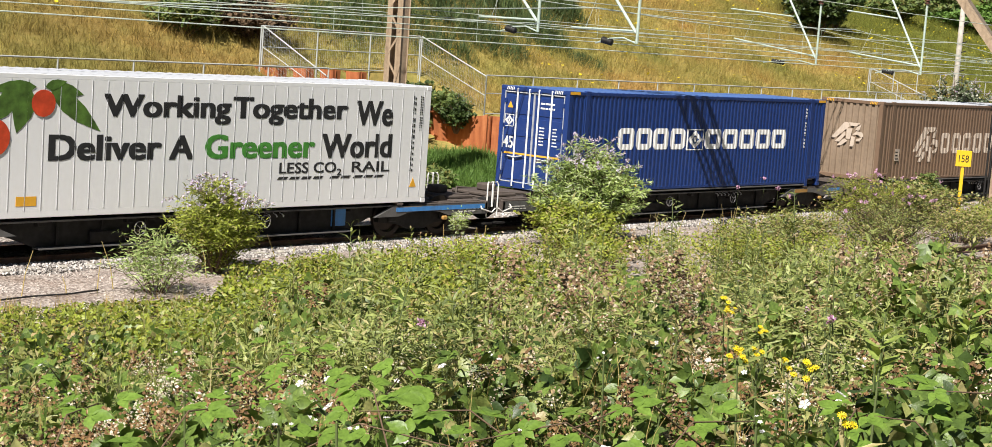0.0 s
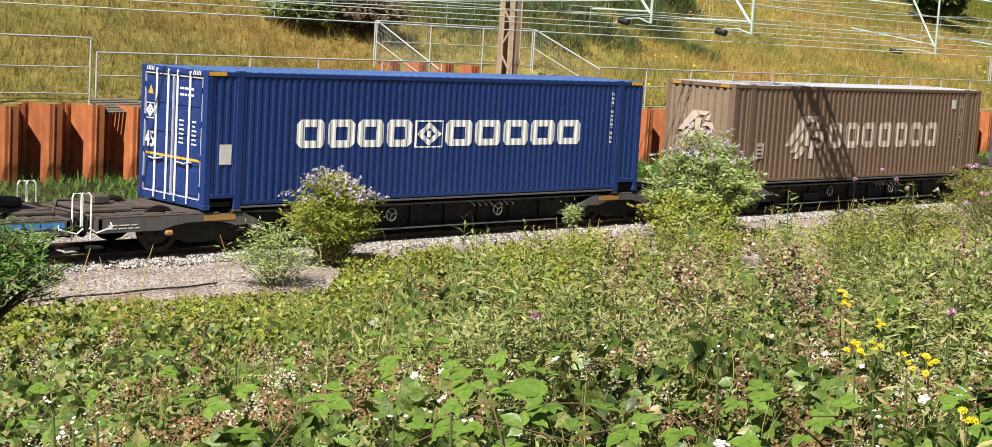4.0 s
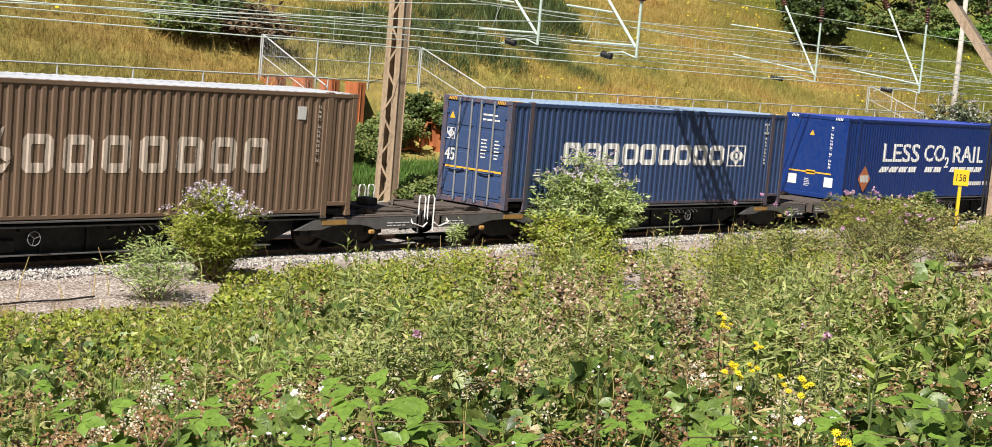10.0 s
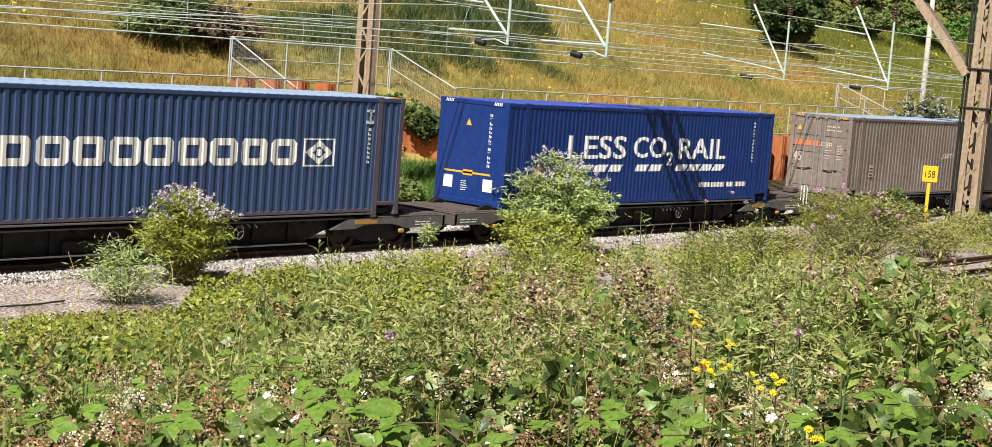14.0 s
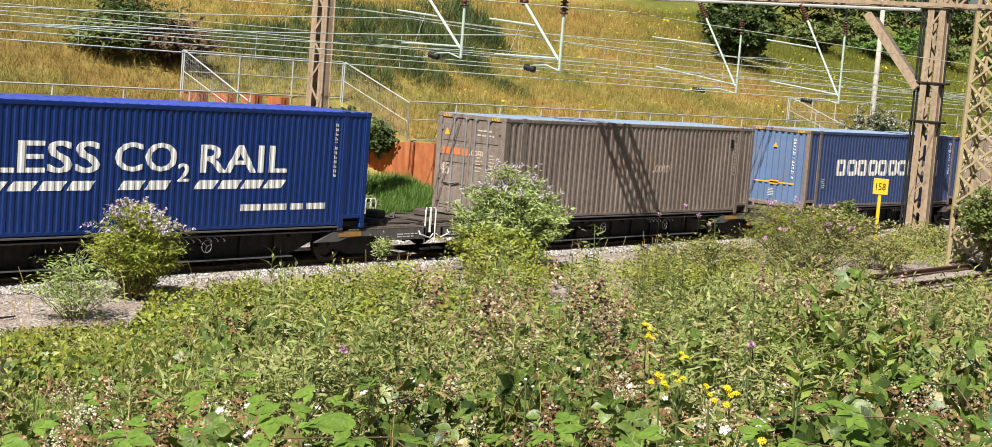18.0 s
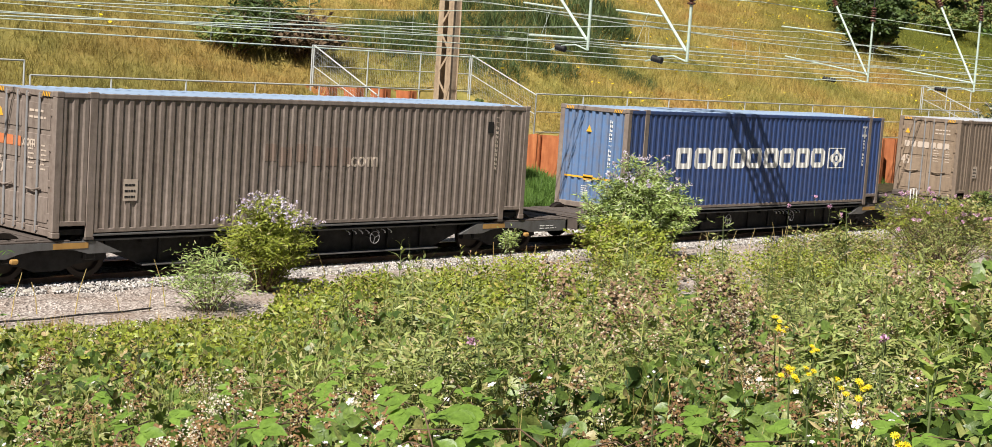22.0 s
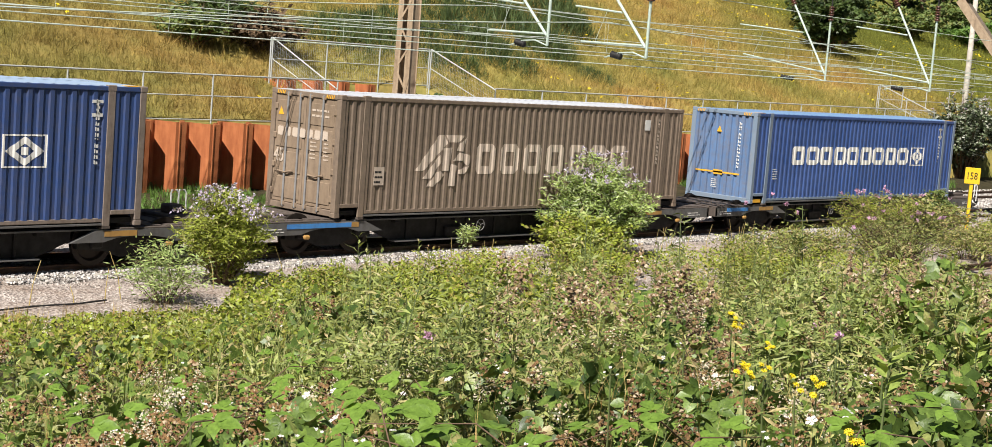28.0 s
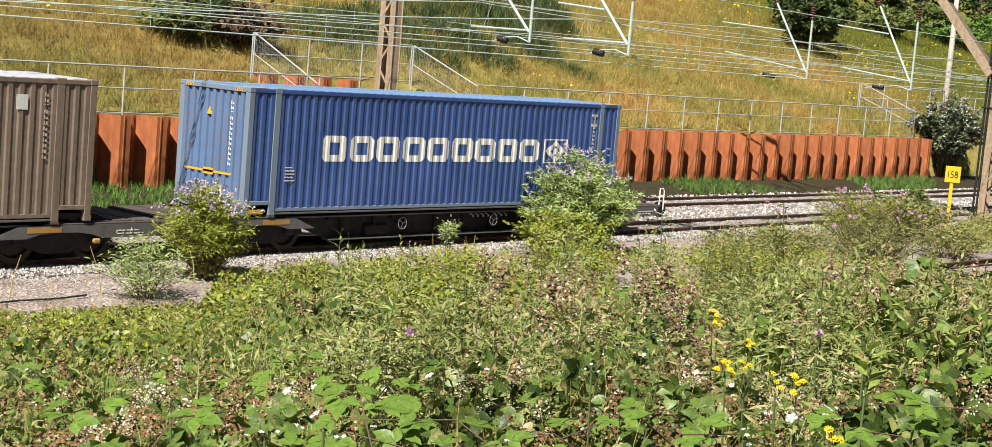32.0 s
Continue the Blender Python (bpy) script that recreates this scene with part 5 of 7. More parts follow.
            part("valve_box", Geo().box(min(xx - s * 0.9, xx - s * 0.5), -0.2, d + 0.1, max(xx - s * 0.9, xx - s * 0.5), 0.22, d + 0.3, 0.04), DECKM, w)
            part("release_handle", Geo().tube([(xx - s * 0.3, -1.2, d - 0.1), (xx - s * 0.32, -1.28, d - 0.2), (xx + s * 0.05, -1.3, d - 0.3), (xx + s * 0.2, -1.28, d - 0.2)], 0.018), MARK, w, "white release handle")
            part("draw_hook", Geo().box(min(xx, xx + s * 0.3), -0.09, 0.52, max(xx, xx + s * 0.3), 0.09, 0.72, 0.03), UNDER, w)
            part("hose", Geo().tube([(xx, -0.4, 0.6), (xx + s * 0.2, -0.42, 0.35), (xx + s * 0.45, -0.3, 0.3)], 0.025), UNDER, w)
            part("foot_step", Geo().box(min(xx, xx + s * 0.02) - 0.15, -1.24, 0.18, max(xx, xx + s * 0.02) + 0.15, -1.0, 0.22), UNDER, w)
        else:
            part("bar_coupler", Geo().box(min(xx, xx + s * 0.33), -0.12, 0.5, max(xx, xx + s * 0.33), 0.12, 0.7, 0.02), UNDER, w)
    return w


# left wagon of a pair reaches further left, the right one further right
WAGONS = []
BLUES = {0: [(-1.6, 1.3), (10.9, 16.0)], 1: [(0.8, 1.5), (14.4, 15.2)], 2: [(0.5, 0.9)], 7: [(-1.4, 0.6), (0.9, 1.9)], 8: [(-1.2, 0.0), (1.8, 2.4)]}
for k, off in enumerate(OFFSETS):
    left_of_pair = k % 2 == 1
    a, b = (-2.45, LEN + 1.85) if left_of_pair else (-1.85, LEN + 2.45)
    WAGONS.append(wagon("grimy black low container flat wagon" + (" with light blue panels" if k in BLUES else ""), a, b, left_of_pair, BLUES.get(k)))
tail = thing("tail_lamp", "small tail lamp on the last wagon", "lamp")
part("lamp_body", Geo().box(0, -0.12, 0, 0.14, 0.12, 0.26, 0.02), UNDER, tail)
part("lens", Geo().tube([(0.14, 0, 0.15), (0.16, 0, 0.15)], 0.08, 12), RED, tail)
part("lamp_handle", Geo().tube([(0.07, -0.1, 0.26), (0.07, -0.08, 0.36), (0.07, 0.08, 0.36), (0.07, 0.1, 0.26)], 0.014), UNDER, tail)
# ---- vegetation ----
rng = np.random.default_rng(7)


def tri_mesh(name, verts, tris, material):
    """A mesh from arrays of vertices and triangles."""
    me = bpy.data.meshes.new(name)
    me.vertices.add(len(verts))
    me.vertices.foreach_set("co", np.asarray(verts, dtype=np.float32).ravel())
    me.loops.add(3 * len(tris))
    me.loops.foreach_set("vertex_index", np.asarray(tris, dtype=np.int32).ravel())
    me.polygons.add(len(tris))
    me.polygons.foreach_set("loop_start", np.arange(0, 3 * len(tris), 3, dtype=np.int32))
    me.update(calc_edges=True)
    me.materials.append(material)
    return me


def unit(a):
    return a / np.maximum(1e-9, np.linalg.norm(a, axis=-1, keepdims=True))


def frames(normals, ways):
    """Rotations whose x runs along ways and whose z lies near normals."""
    z = unit(normals)
    x = unit(ways - (ways * z).sum(1, keepdims=True) * z)
    y = np.cross(z, x)
    return np.stack([x, y, z], axis=2)


def leaves_mesh(name, template, P, R, S, material):
    tv, tf = template
    tv, tf = np.asarray(tv, float), np.asarray(tf, int)
    S = np.asarray(S, float).reshape(-1, 1, 1)
    v = np.einsum("nij,kj->nki", R, tv) * S + np.asarray(P)[:, None, :]
    t = tf[None] + (np.arange(len(P)) * len(tv))[:, None, None]
    return tri_mesh(name, v.reshape(-1, 3), t.reshape(-1, 3), material)


def leaflet(w=0.62, fold=0.16, x0=0.0, a=0.0, ln=1.0):
    """An oval leaf with a drawn-out tip and toothed edges, folded along its midrib; x is its length."""
    mid = [(0.0, 0, 0), (0.2, 0, -0.01), (0.42, 0, -0.02), (0.62, 0, -0.035), (0.8, 0, -0.07), (1.0, 0, -0.14)]
    edge = [(0.04, 0.17), (0.2, 0.42), (0.34, 0.47), (0.36, 0.51), (0.56, 0.41), (0.58, 0.44), (0.80, 0.19)]
    v = list(mid)
    for s in (1, -1):
        v += [(x, s * y * w, fold * y - 0.1 * x * x) for x, y in edge]
    f = []
    for o, s in ((6, 1), (13, -1)):
        q = [(0, o, 1), (o, o + 1, 1), (1, o + 1, 2), (o + 1, o + 2, 2), (o + 2, o + 3, 2), (2, o + 3, 3), (o + 3, o + 4, 3), (o + 4, o + 5, 3), (3, o + 5, 4), (o + 5, o + 6, 4), (4, o + 6, 5)]
        f += [t if s > 0 else t[::-1] for t in q]
    ca, sa = math.cos(a), math.sin(a)
    v = [(x0 + ln * (x * ca - y * sa), ln * (x * sa + y * ca), ln * z) for x, y, z in v]
    return v, f


def joined(*parts):
    v, f = [], []
    for pv, pf in parts:
        f += [tuple(i + len(v) for i in t) for t in pf]
        v += pv
    return v, f


TRIFOLIATE = joined(leaflet(0.66, 0.16, 0.32, 0.0, 0.72), leaflet(0.62, 0.14, 0.26, 1.15, 0.58), leaflet(0.62, 0.14, 0.26, -1.15, 0.58))
LANCE = ([(0, 0, 0), (0.3, 0.075, 0.03), (0.3, -0.075, 0.03), (0.3, 0, 0.0), (0.65, 0.065, 0.0), (0.65, -0.065, 0.0), (0.65, 0, -0.03), (1.0, 0, -0.16)],
         [(0, 3, 1), (0, 2, 3), (1, 3, 6), (1, 6, 4), (3, 2, 5), (3, 5, 6), (4, 6, 7), (6, 5, 7)])
SMALL = ([(0, 0, 0), (0.45, 0.3, 0.06), (0.45, -0.3, 0.06), (0.5, 0, 0.0), (1.0, 0, -0.08)], [(0, 3, 1), (0, 2, 3), (1, 3, 4), (3, 2, 4)])
NARROW = ([(0, 0, 0), (0.42, 0.11, 0.03), (0.42, -0.11, 0.03), (0.5, 0, 0.0), (1.0, 0, -0.12)], SMALL[1])
TRI_LOW = joined(*[([(x0 + ln * (x * math.cos(a) - 1.25 * y * math.sin(a)), ln * (x * math.sin(a) + 1.25 * y * math.cos(a)), ln * z) for x, y, z in SMALL[0]], SMALL[1]) for x0, a, ln in ((0.32, 0.0, 0.72), (0.26, 1.15, 0.58), (0.26, -1.15, 0.58))])
BLADE = ([(0, -0.012, 0), (0, 0.012, 0), (0.03, -0.01, 0.5), (0.03, 0.01, 0.5), (0.14, 0, 1.0)], [(0, 1, 2), (1, 3, 2), (2, 3, 4)])


def sheaf(n, spread, seed, wide=1.0):
    """A coarse tuft for far slopes: one long triangle a blade."""
    r = random.Random(seed)
    v, f = [], []
    for k in range(n):
        a, lean, h = r.uniform(0, 6.28), r.uniform(0.1, spread), r.uniform(0.5, 1.0)
        c, s = math.cos(a), math.sin(a)
        w = 0.02 * wide
        b = r.uniform(0, 0.2)
        v += [(b * c - w * s, b * s + w * c, 0), (b * c + w * s, b * s - w * c, 0), ((b + lean) * c, (b + lean) * s, h)]
        f.append((3 * k, 3 * k + 1, 3 * k + 2))
    return v, f


def tuft(n, spread, seed, wide=1.0):
    r = random.Random(seed)
    parts = []
    for _ in range(n):
        a, lean, h = r.uniform(0, 6.28), r.uniform(0.05, spread), r.uniform(0.55, 1.0)
        v = []
        for x, y, z in BLADE[0]:
            x2, y2 = (x + lean * z * z) * h, y * wide
            v.append((x2 * math.cos(a) - y2 * math.sin(a), x2 * math.sin(a) + y2 * math.cos(a), z * h))
        parts.append((v, BLADE[1]))
    return joined(*parts)



def herb_top(n, seed):
    """An upright leafy shoot: lance leaves up a thin stem, smaller towards the tip."""
    r = random.Random(seed)
    parts = [([(-0.012, -0.007, 0), (0.012, -0.007, 0), (0.0, 0.014, 0), (0.02, 0.0, 1.0)], [(0, 1, 3), (1, 2, 3), (2, 0, 3)])]
    for k in range(n):
        u = (k + 0.5) / n
        a, ln = 2.4 * k + r.uniform(-0.3, 0.3), (0.34 - 0.2 * u) * r.uniform(0.75, 1.15)
        el = 0.15 + 0.8 * u + r.uniform(-0.2, 0.2)
        c, q, ce, se = math.cos(a), math.sin(a), math.cos(el), math.sin(el)
        v = []
        for x, y, z in ((0, 0, 0), (0.4, 0.15, 0.05), (0.4, -0.15, 0.05), (0.5, 0, 0), (1.0, 0, -0.22)):
            x2, z2 = (x * ce - z * se) * ln, (x * se + z * ce) * ln
            v.append((x2 * c - y * ln * q + 0.02 * u, x2 * q + y * ln * c, 0.08 + 0.9 * u + z2))
        parts.append((v, SMALL[1]))
    return joined(*parts)


def panicle(n, seed, bit=0.09):
    """A loose cone of small dry calyces and seeds."""
    r = random.Random(seed)
    parts = []
    for k in range(n):
        u = r.random() ** 0.8
        a, e = r.uniform(0, 6.28), (0.45 - 0.36 * u) * math.sqrt(r.random())
        x, y, z, b = e * math.cos(a), e * math.sin(a), u + r.uniform(-0.05, 0.05), bit * r.uniform(0.6, 1.3)
        d = r.uniform(0, 6.28)
        parts.append(([(x + b * math.cos(d), y + b * math.sin(d), z), (x + b * math.cos(d + 2.1), y + b * math.sin(d + 2.1), z - 0.3 * b), (x + b * math.cos(d + 4.2), y + b * math.sin(d + 4.2), z + 0.2 * b), (x, y, z + b)], [(0, 1, 3), (1, 2, 3), (2, 0, 3)]))
    return joined(*parts)


FLOWER = joined(*[([(0, 0, 0), (0.5 * math.cos(a - 0.5), 0.5 * math.sin(a - 0.5), 0.1), (0.62 * math.cos(a), 0.62 * math.sin(a), 0.06), (0.5 * math.cos(a + 0.5), 0.5 * math.sin(a + 0.5), 0.1)],
                   [(0, 1, 2), (0, 2, 3)]) for a in [2 * math.pi * k / 5 for k in range(5)]])

BRAMBLE = leafy("bramble_leaf", (0.024, 0.05, 0.013), (0.18, 0.265, 0.052), (0.42, 0.36, 0.16), 0.05, 0.4, 0.18)
BRAMBLE_BRIGHT = leafy("young_bramble_leaf", (0.07, 0.14, 0.022), (0.21, 0.33, 0.055), None, 0.0, 0.4, 0.3)
HERB = leafy("grey_green_leaf", (0.03, 0.048, 0.014), (0.36, 0.41, 0.12), (0.56, 0.45, 0.22), 0.13, 0.45, 0.22)
HERB_TALL = leafy("willowherb_leaf", (0.055, 0.085, 0.024), (0.41, 0.465, 0.15), (0.58, 0.47, 0.25), 0.13, 0.45, 0.3)
FINE = leafy("yellow_green_leaf", (0.018, 0.035, 0.006), (0.35, 0.41, 0.05), (0.42, 0.31, 0.11), 0.1, 0.42, 0.22)
MIXED = leafy("mixed_bank_leaf", (0.03, 0.048, 0.012), (0.31, 0.34, 0.085), (0.50, 0.37, 0.19), 0.2, 0.45, 0.2)
BUDDLEIA = leafy("buddleia_leaf", (0.07, 0.125, 0.03), (0.44, 0.55, 0.16), (0.66, 0.70, 0.50), 0.12, 0.5, 0.25)
BUDDLEIA_GOLD = leafy("golden_buddleia_leaf", (0.06, 0.09, 0.014), (0.44, 0.50, 0.07), (0.5, 0.42, 0.2), 0.06, 0.45, 0.3)
SHRUB_DARK = leafy("dark_shrub_leaf", (0.022, 0.042, 0.014), (0.10, 0.15, 0.04), None, 0.0, 0.5)
SHRUB_MID = leafy("broom_green_leaf", (0.07, 0.11, 0.03), (0.19, 0.25, 0.07), (0.34, 0.29, 0.09), 0.08, 0.55, 0.25)
SHRUB_GREY = leafy("grey_shrub_leaf", (0.03, 0.045, 0.02), (0.15, 0.19, 0.10), (0.6, 0.6, 0.52), 0.15, 0.5, 0.15)
GRASS_GREEN = leafy("green_grass", (0.06, 0.13, 0.022), (0.17, 0.29, 0.06), None, 0.0, 0.6)
GRASS_PALE = leafy("pale_green_grass", (0.08, 0.11, 0.025), (0.34, 0.38, 0.11), (0.56, 0.48, 0.24), 0.12, 0.55, 0.3)
STRAW = leafy("straw_grass", (0.34, 0.26, 0.085), (0.58, 0.45, 0.18), (0.44, 0.24, 0.07), 0.2, 0.7, 0.25)
HUSK = leafy("brown_husk", (0.08, 0.042, 0.018), (0.25, 0.145, 0.06), (0.60, 0.50, 0.35), 0.09, 0.85, 0.05)
WEED_GREEN = leafy("mid_green_weed_leaf", (0.12, 0.19, 0.045), (0.42, 0.52, 0.19), (0.6, 0.6, 0.35), 0.1, 0.45, 0.3)
DOCK = leafy("dock_leaf", (0.10, 0.16, 0.03), (0.34, 0.42, 0.10), (0.60, 0.36, 0.07), 0.12, 0.45, 0.3)
HUSK_PALE = leafy("pale_calyx", (0.30, 0.24, 0.16), (0.72, 0.66, 0.52), (0.25, 0.15, 0.08), 0.25, 0.8, 0.1)
HUSK_DRY = leafy("tan_seed_head", (0.11, 0.065, 0.035), (0.31, 0.21, 0.12), (0.66, 0.56, 0.42), 0.14, 0.85, 0.05)
PETAL_WHITE = leafy("white_petal", (0.62, 0.58, 0.58), (0.85, 0.82, 0.82), None, 0.0, 0.6, 0.2)
PETAL_YELLOW = leafy("yellow_petal", (0.65, 0.46, 0.01), (0.85, 0.66, 0.02), None, 0.0, 0.6, 0.2)
PETAL_PINK = leafy("pink_petal", (0.48, 0.24, 0.42), (0.72, 0.45, 0.62), None, 0.0, 0.6, 0.2)
PETAL_LILAC = leafy("lilac_floret", (0.34, 0.27, 0.46), (0.78, 0.70, 0.82), (0.36, 0.26, 0.16), 0.2, 0.7, 0.1)
STEM = plain("green_stem", (0.10, 0.13, 0.04), 0.7, 0, 0.3)
TWIG = plain("brown_twig", (0.12, 0.075, 0.045), 0.85, 0, 0.3)

SUNWARD = np.array([SUN.x, SUN.y, SUN.z])


def facing(n, up=0.8, sunward=0.6, rough=0.55):
    """Leaf normals: mostly up, turned to the light."""
    return unit(np.array([0, 0, up]) + sunward * SUNWARD + rough * rng.normal(size=(n, 3)))


def drooping(n, down=0.5):
    w = rng.normal(size=(n, 3))
    w[:, 2] = w[:, 2] * 0.5 - down
    return w


def lump(x, y, s, seed=0.0):
    return np.array([noise.noise((a * s, b * s, seed)) for a, b in zip(x, y)])


def polar(n, yaw0, yaw1, r0, r1):
    """Points over the bank, spread evenly by bearing and by the log of the distance."""
    a = np.radians(rng.uniform(yaw0, yaw1, n))
    r = np.exp(rng.uniform(math.log(r0), math.log(r1), n))
    return r * np.sin(a), r * np.cos(a), np.degrees(a), r


def canopy(x, y):
    q = BANK_C * y + BANK_S * x
    return 4.8 - 0.181 * q


def stuff(name, label, category, me):
    return tagged(part(name, me, None), label, category, kind="stuff")


def layer(name, label, template, n, area, size, material, depth=0.12, mound=0.16, lift=0.0, keep=None, up=0.8, sunward=0.6, down=0.5, cat="plants", seed=0.0, rough=0.55, ang=None):
    """A layer of leaves through the top of the bank's cover."""
    x, y, a, r = polar(n, *area)
    if keep is not None:
        ok = keep(x, y, a, r)
        x, y, a, r = x[ok], y[ok], a[ok], r[ok]
    ok = gaps(a, r)
    x, y, a, r = x[ok], y[ok], a[ok], r[ok]
    n = len(x)
    mound = mound * np.where(r > 9, np.clip((a - 37.5) / 3.5, 0.12, 1.0), np.clip((a - 33) / 9, 0.45, 1.0))
    lift = lift - 0.035 * np.clip((41 - a) / 8, 0, 1)
    z = canopy(x, y) + lift + mound * (lump(x, y, 1.1, seed) + 0.5 * lump(x, y, 2.8, seed + 5)) * np.clip(r / 5, 0.6, 1.3) - rng.exponential(depth, n)
    g = np.array([ground_z(p, q) for p, q in zip(x, y)])
    z = np.maximum(z, g + 0.03)
    s = rng.uniform(size[0], size[1], n)
    if ang:
        s = np.clip(s, r * ang[0], r * ang[1])
    return stuff(name, label, cat, leaves_mesh(name, template, np.stack([x, y, z], 1), frames(facing(n, up, sunward, rough), drooping(n, down)), s, material))


def gaps(a, r):
    """Hollows between the plants, where one looks down past the top growth."""
    u = np.log(r)
    n = np.array([noise.noise((p * 0.62, q * 4.5, 3.0)) + 0.6 * noise.noise((p * 1.7, q * 11.0, 8.0)) for p, q in zip(a, u)])
    return n > -0.12 - 0.16 * np.clip((r - 10) / 8, 0, 1)


def patch(seed, s, lo):
    return lambda x, y, a, r: lump(x, y, s, seed) > lo


def crowds(name, label, template, centres, each, area, spread, size, material, lift, mound, seed, ang=None):
    """Growth in separate patches over the bank's cover, each patch a crowd round its own centre."""
    cx, cy, _, cr = polar(centres, *area)
    w = rng.uniform(0.5, 1.5, centres)
    idx = rng.integers(0, centres, centres * each)
    x = cx[idx] + rng.normal(size=len(idx)) * spread * w[idx] * cr[idx] / 5
    y = cy[idx] + rng.normal(size=len(idx)) * spread * w[idx] * cr[idx] / 5
    r = np.hypot(x, y)
    ok = r > 2.0
    x, y, r = x[ok], y[ok], r[ok]
    n = len(x)
    z = canopy(x, y) + lift + mound * (lump(x, y, 1.1, seed) + 0.5 * lump(x, y, 2.8, seed + 5)) * np.clip(r / 5, 0.6, 1.3) - rng.exponential(0.03, n)
    z = np.maximum(z, np.array([ground_z(p, q) for p, q in zip(x, y)]) + 0.02)
    s = rng.uniform(size[0], size[1], n)
    if ang:
        s = np.clip(s, r * ang[0], r * ang[1])
    return stuff(name, label, "plants", leaves_mesh(name, template, np.stack([x, y, z], 1), frames(np.array([0, 0, 1.0]) + 0.35 * rng.normal(size=(n, 3)), rng.normal(size=(n, 3))), s, material))


def zone(a, r):
    """Which growth rules a spot of the bank: below zero bramble, above zero tall herbs."""
    u = np.log(r)
    n = np.array([noise.noise((p * 0.17, q * 2.4, 5.0)) + 0.45 * noise.noise((p * 0.45, q * 5.5, 9.0)) for p, q in zip(a, u)])
    return n + 0.010 * (a - 49) - 0.06 - 0.32 * np.clip((4.3 - r) / 1.6, 0, 1)


def herb_zone(x, y, a, r):
    return zone(a, r) > -0.02


def bramble_zone(x, y, a, r):
    return zone(a, r) < 0.05


layer("bramble_foliage", "dense green bramble leaves covering the bank", TRIFOLIATE, 9800, (22, 74, 1.9, 4.6), (0.04, 0.08), BRAMBLE, 0.24, 0.34, 0.0, keep=bramble_zone, up=0.6, sunward=0.35, rough=1.0, ang=(0.009, 0.020))
layer("bramble_foliage", "dark bramble leaves on the steep of the bank", TRI_LOW, 2600, (58, 73, 2.2, 7.0), (0.04, 0.075), BRAMBLE, 0.12, 0.5, ang=(0.010, 0.018), up=0.5, sunward=0.4, rough=1.0)
layer("bramble_foliage", "deeper shaded bramble leaves under the top growth", SMALL, 15000, (22, 74, 1.9, 9.0), (0.022, 0.048), BRAMBLE, 0.3, 0.34, -0.22, sunward=0.2, rough=1.1)
layer("bramble_foliage", "bramble leaves further down the bank", TRI_LOW, 20000, (22, 74, 3.8, 12.0), (0.04, 0.075), BRAMBLE, 0.26, 0.42, ang=(0.006, 0.012), keep=lambda x, y, a, r: zone(a, r) < 0.0, up=0.5, sunward=0.4, rough=1.0)
layer("herb_foliage", "narrow grey-green herb leaves on the bank", NARROW, 26000, (20, 76, 2.6, 12), (0.022, 0.06), HERB, 0.16, 0.46, 0.05, ang=(0.005, 0.010), keep=herb_zone, up=0.4, sunward=0.6, down=-0.4, rough=0.9)
layer("herb_shoots", "upright grey-green willowherb shoots crowding the bank", herb_top(15, 3), 3600, (30, 76, 2.8, 13), (0.22, 0.36), HERB_TALL, 0.06, 0.46, -0.12, ang=(0.028, 0.05), keep=herb_zone, up=2.5, sunward=0.1, rough=0.45)
layer("herb_shoots", "leafy weed shoots lower down the bank", herb_top(11, 4), 2600, (24, 76, 5, 24), (0.3, 0.6), HERB, 0.06, 0.5, -0.28, ang=(0.022, 0.04), keep=lambda x, y, a, r: (zone(a, r) > 0.05) & ((r < 9) | (a > 50)), up=2.5, sunward=0.1, rough=0.5)
layer("mixed_foliage", "mixed small leaves and dry stems on the bank", SMALL, 50000, (22, 74, 3.5, 36), (0.02, 0.06), MIXED, 0.2, 0.5, -0.04, ang=(0.0026, 0.0054), keep=lambda x, y, a, r: ((a > 39.5) & ~((a < 49.5) & (r > 10) & (lump(x, y, 0.6, 37.0) < 0.22)) & ~((a < 47.0) & (r > 20)) & ((r > 12) | (np.abs(zone(a, r)) < 0.16))) | ((a <= 39.5) & (r * np.cos(np.radians(a - 13)) < 27.2)), up=0.35, sunward=0.7, rough=0.9)
layer("arching_grass", "pale green arching grass in front of the gravel", tuft(6, 1.7, 15, 0.55), 1000, (26, 46, 3.9, 12), (0.12, 0.22), GRASS_PALE, 0.06, 0.46, -0.04, ang=(0.026, 0.044), keep=lambda x, y, a, r: lump(x, y, 0.7, 23.0) > -0.05, up=2.0, sunward=0.2, rough=0.4)
layer("edge_weeds", "low green and yellow weeds along the gravel path", SMALL, 16000, (23, 41.5, 8, 31), (0.03, 0.09), FINE, 0.07, 0.3, 0.02, ang=(0.0026, 0.0052), keep=lambda x, y, a, r: r * np.cos(np.radians(a - 13)) < 26.6 + 0.8 * lump(x, y, 0.6, 57.0), up=0.5, sunward=0.4, rough=0.9)
layer("pale_grass", "pale drying grass among the brambles", tuft(4, 0.5, 5, 0.3), 2400, (22, 74, 2.8, 14), (0.12, 0.24), STRAW, 0.1, 0.36, -0.08, keep=patch(21.0, 0.8, 0.05), up=2.0, sunward=0.2, rough=0.3)
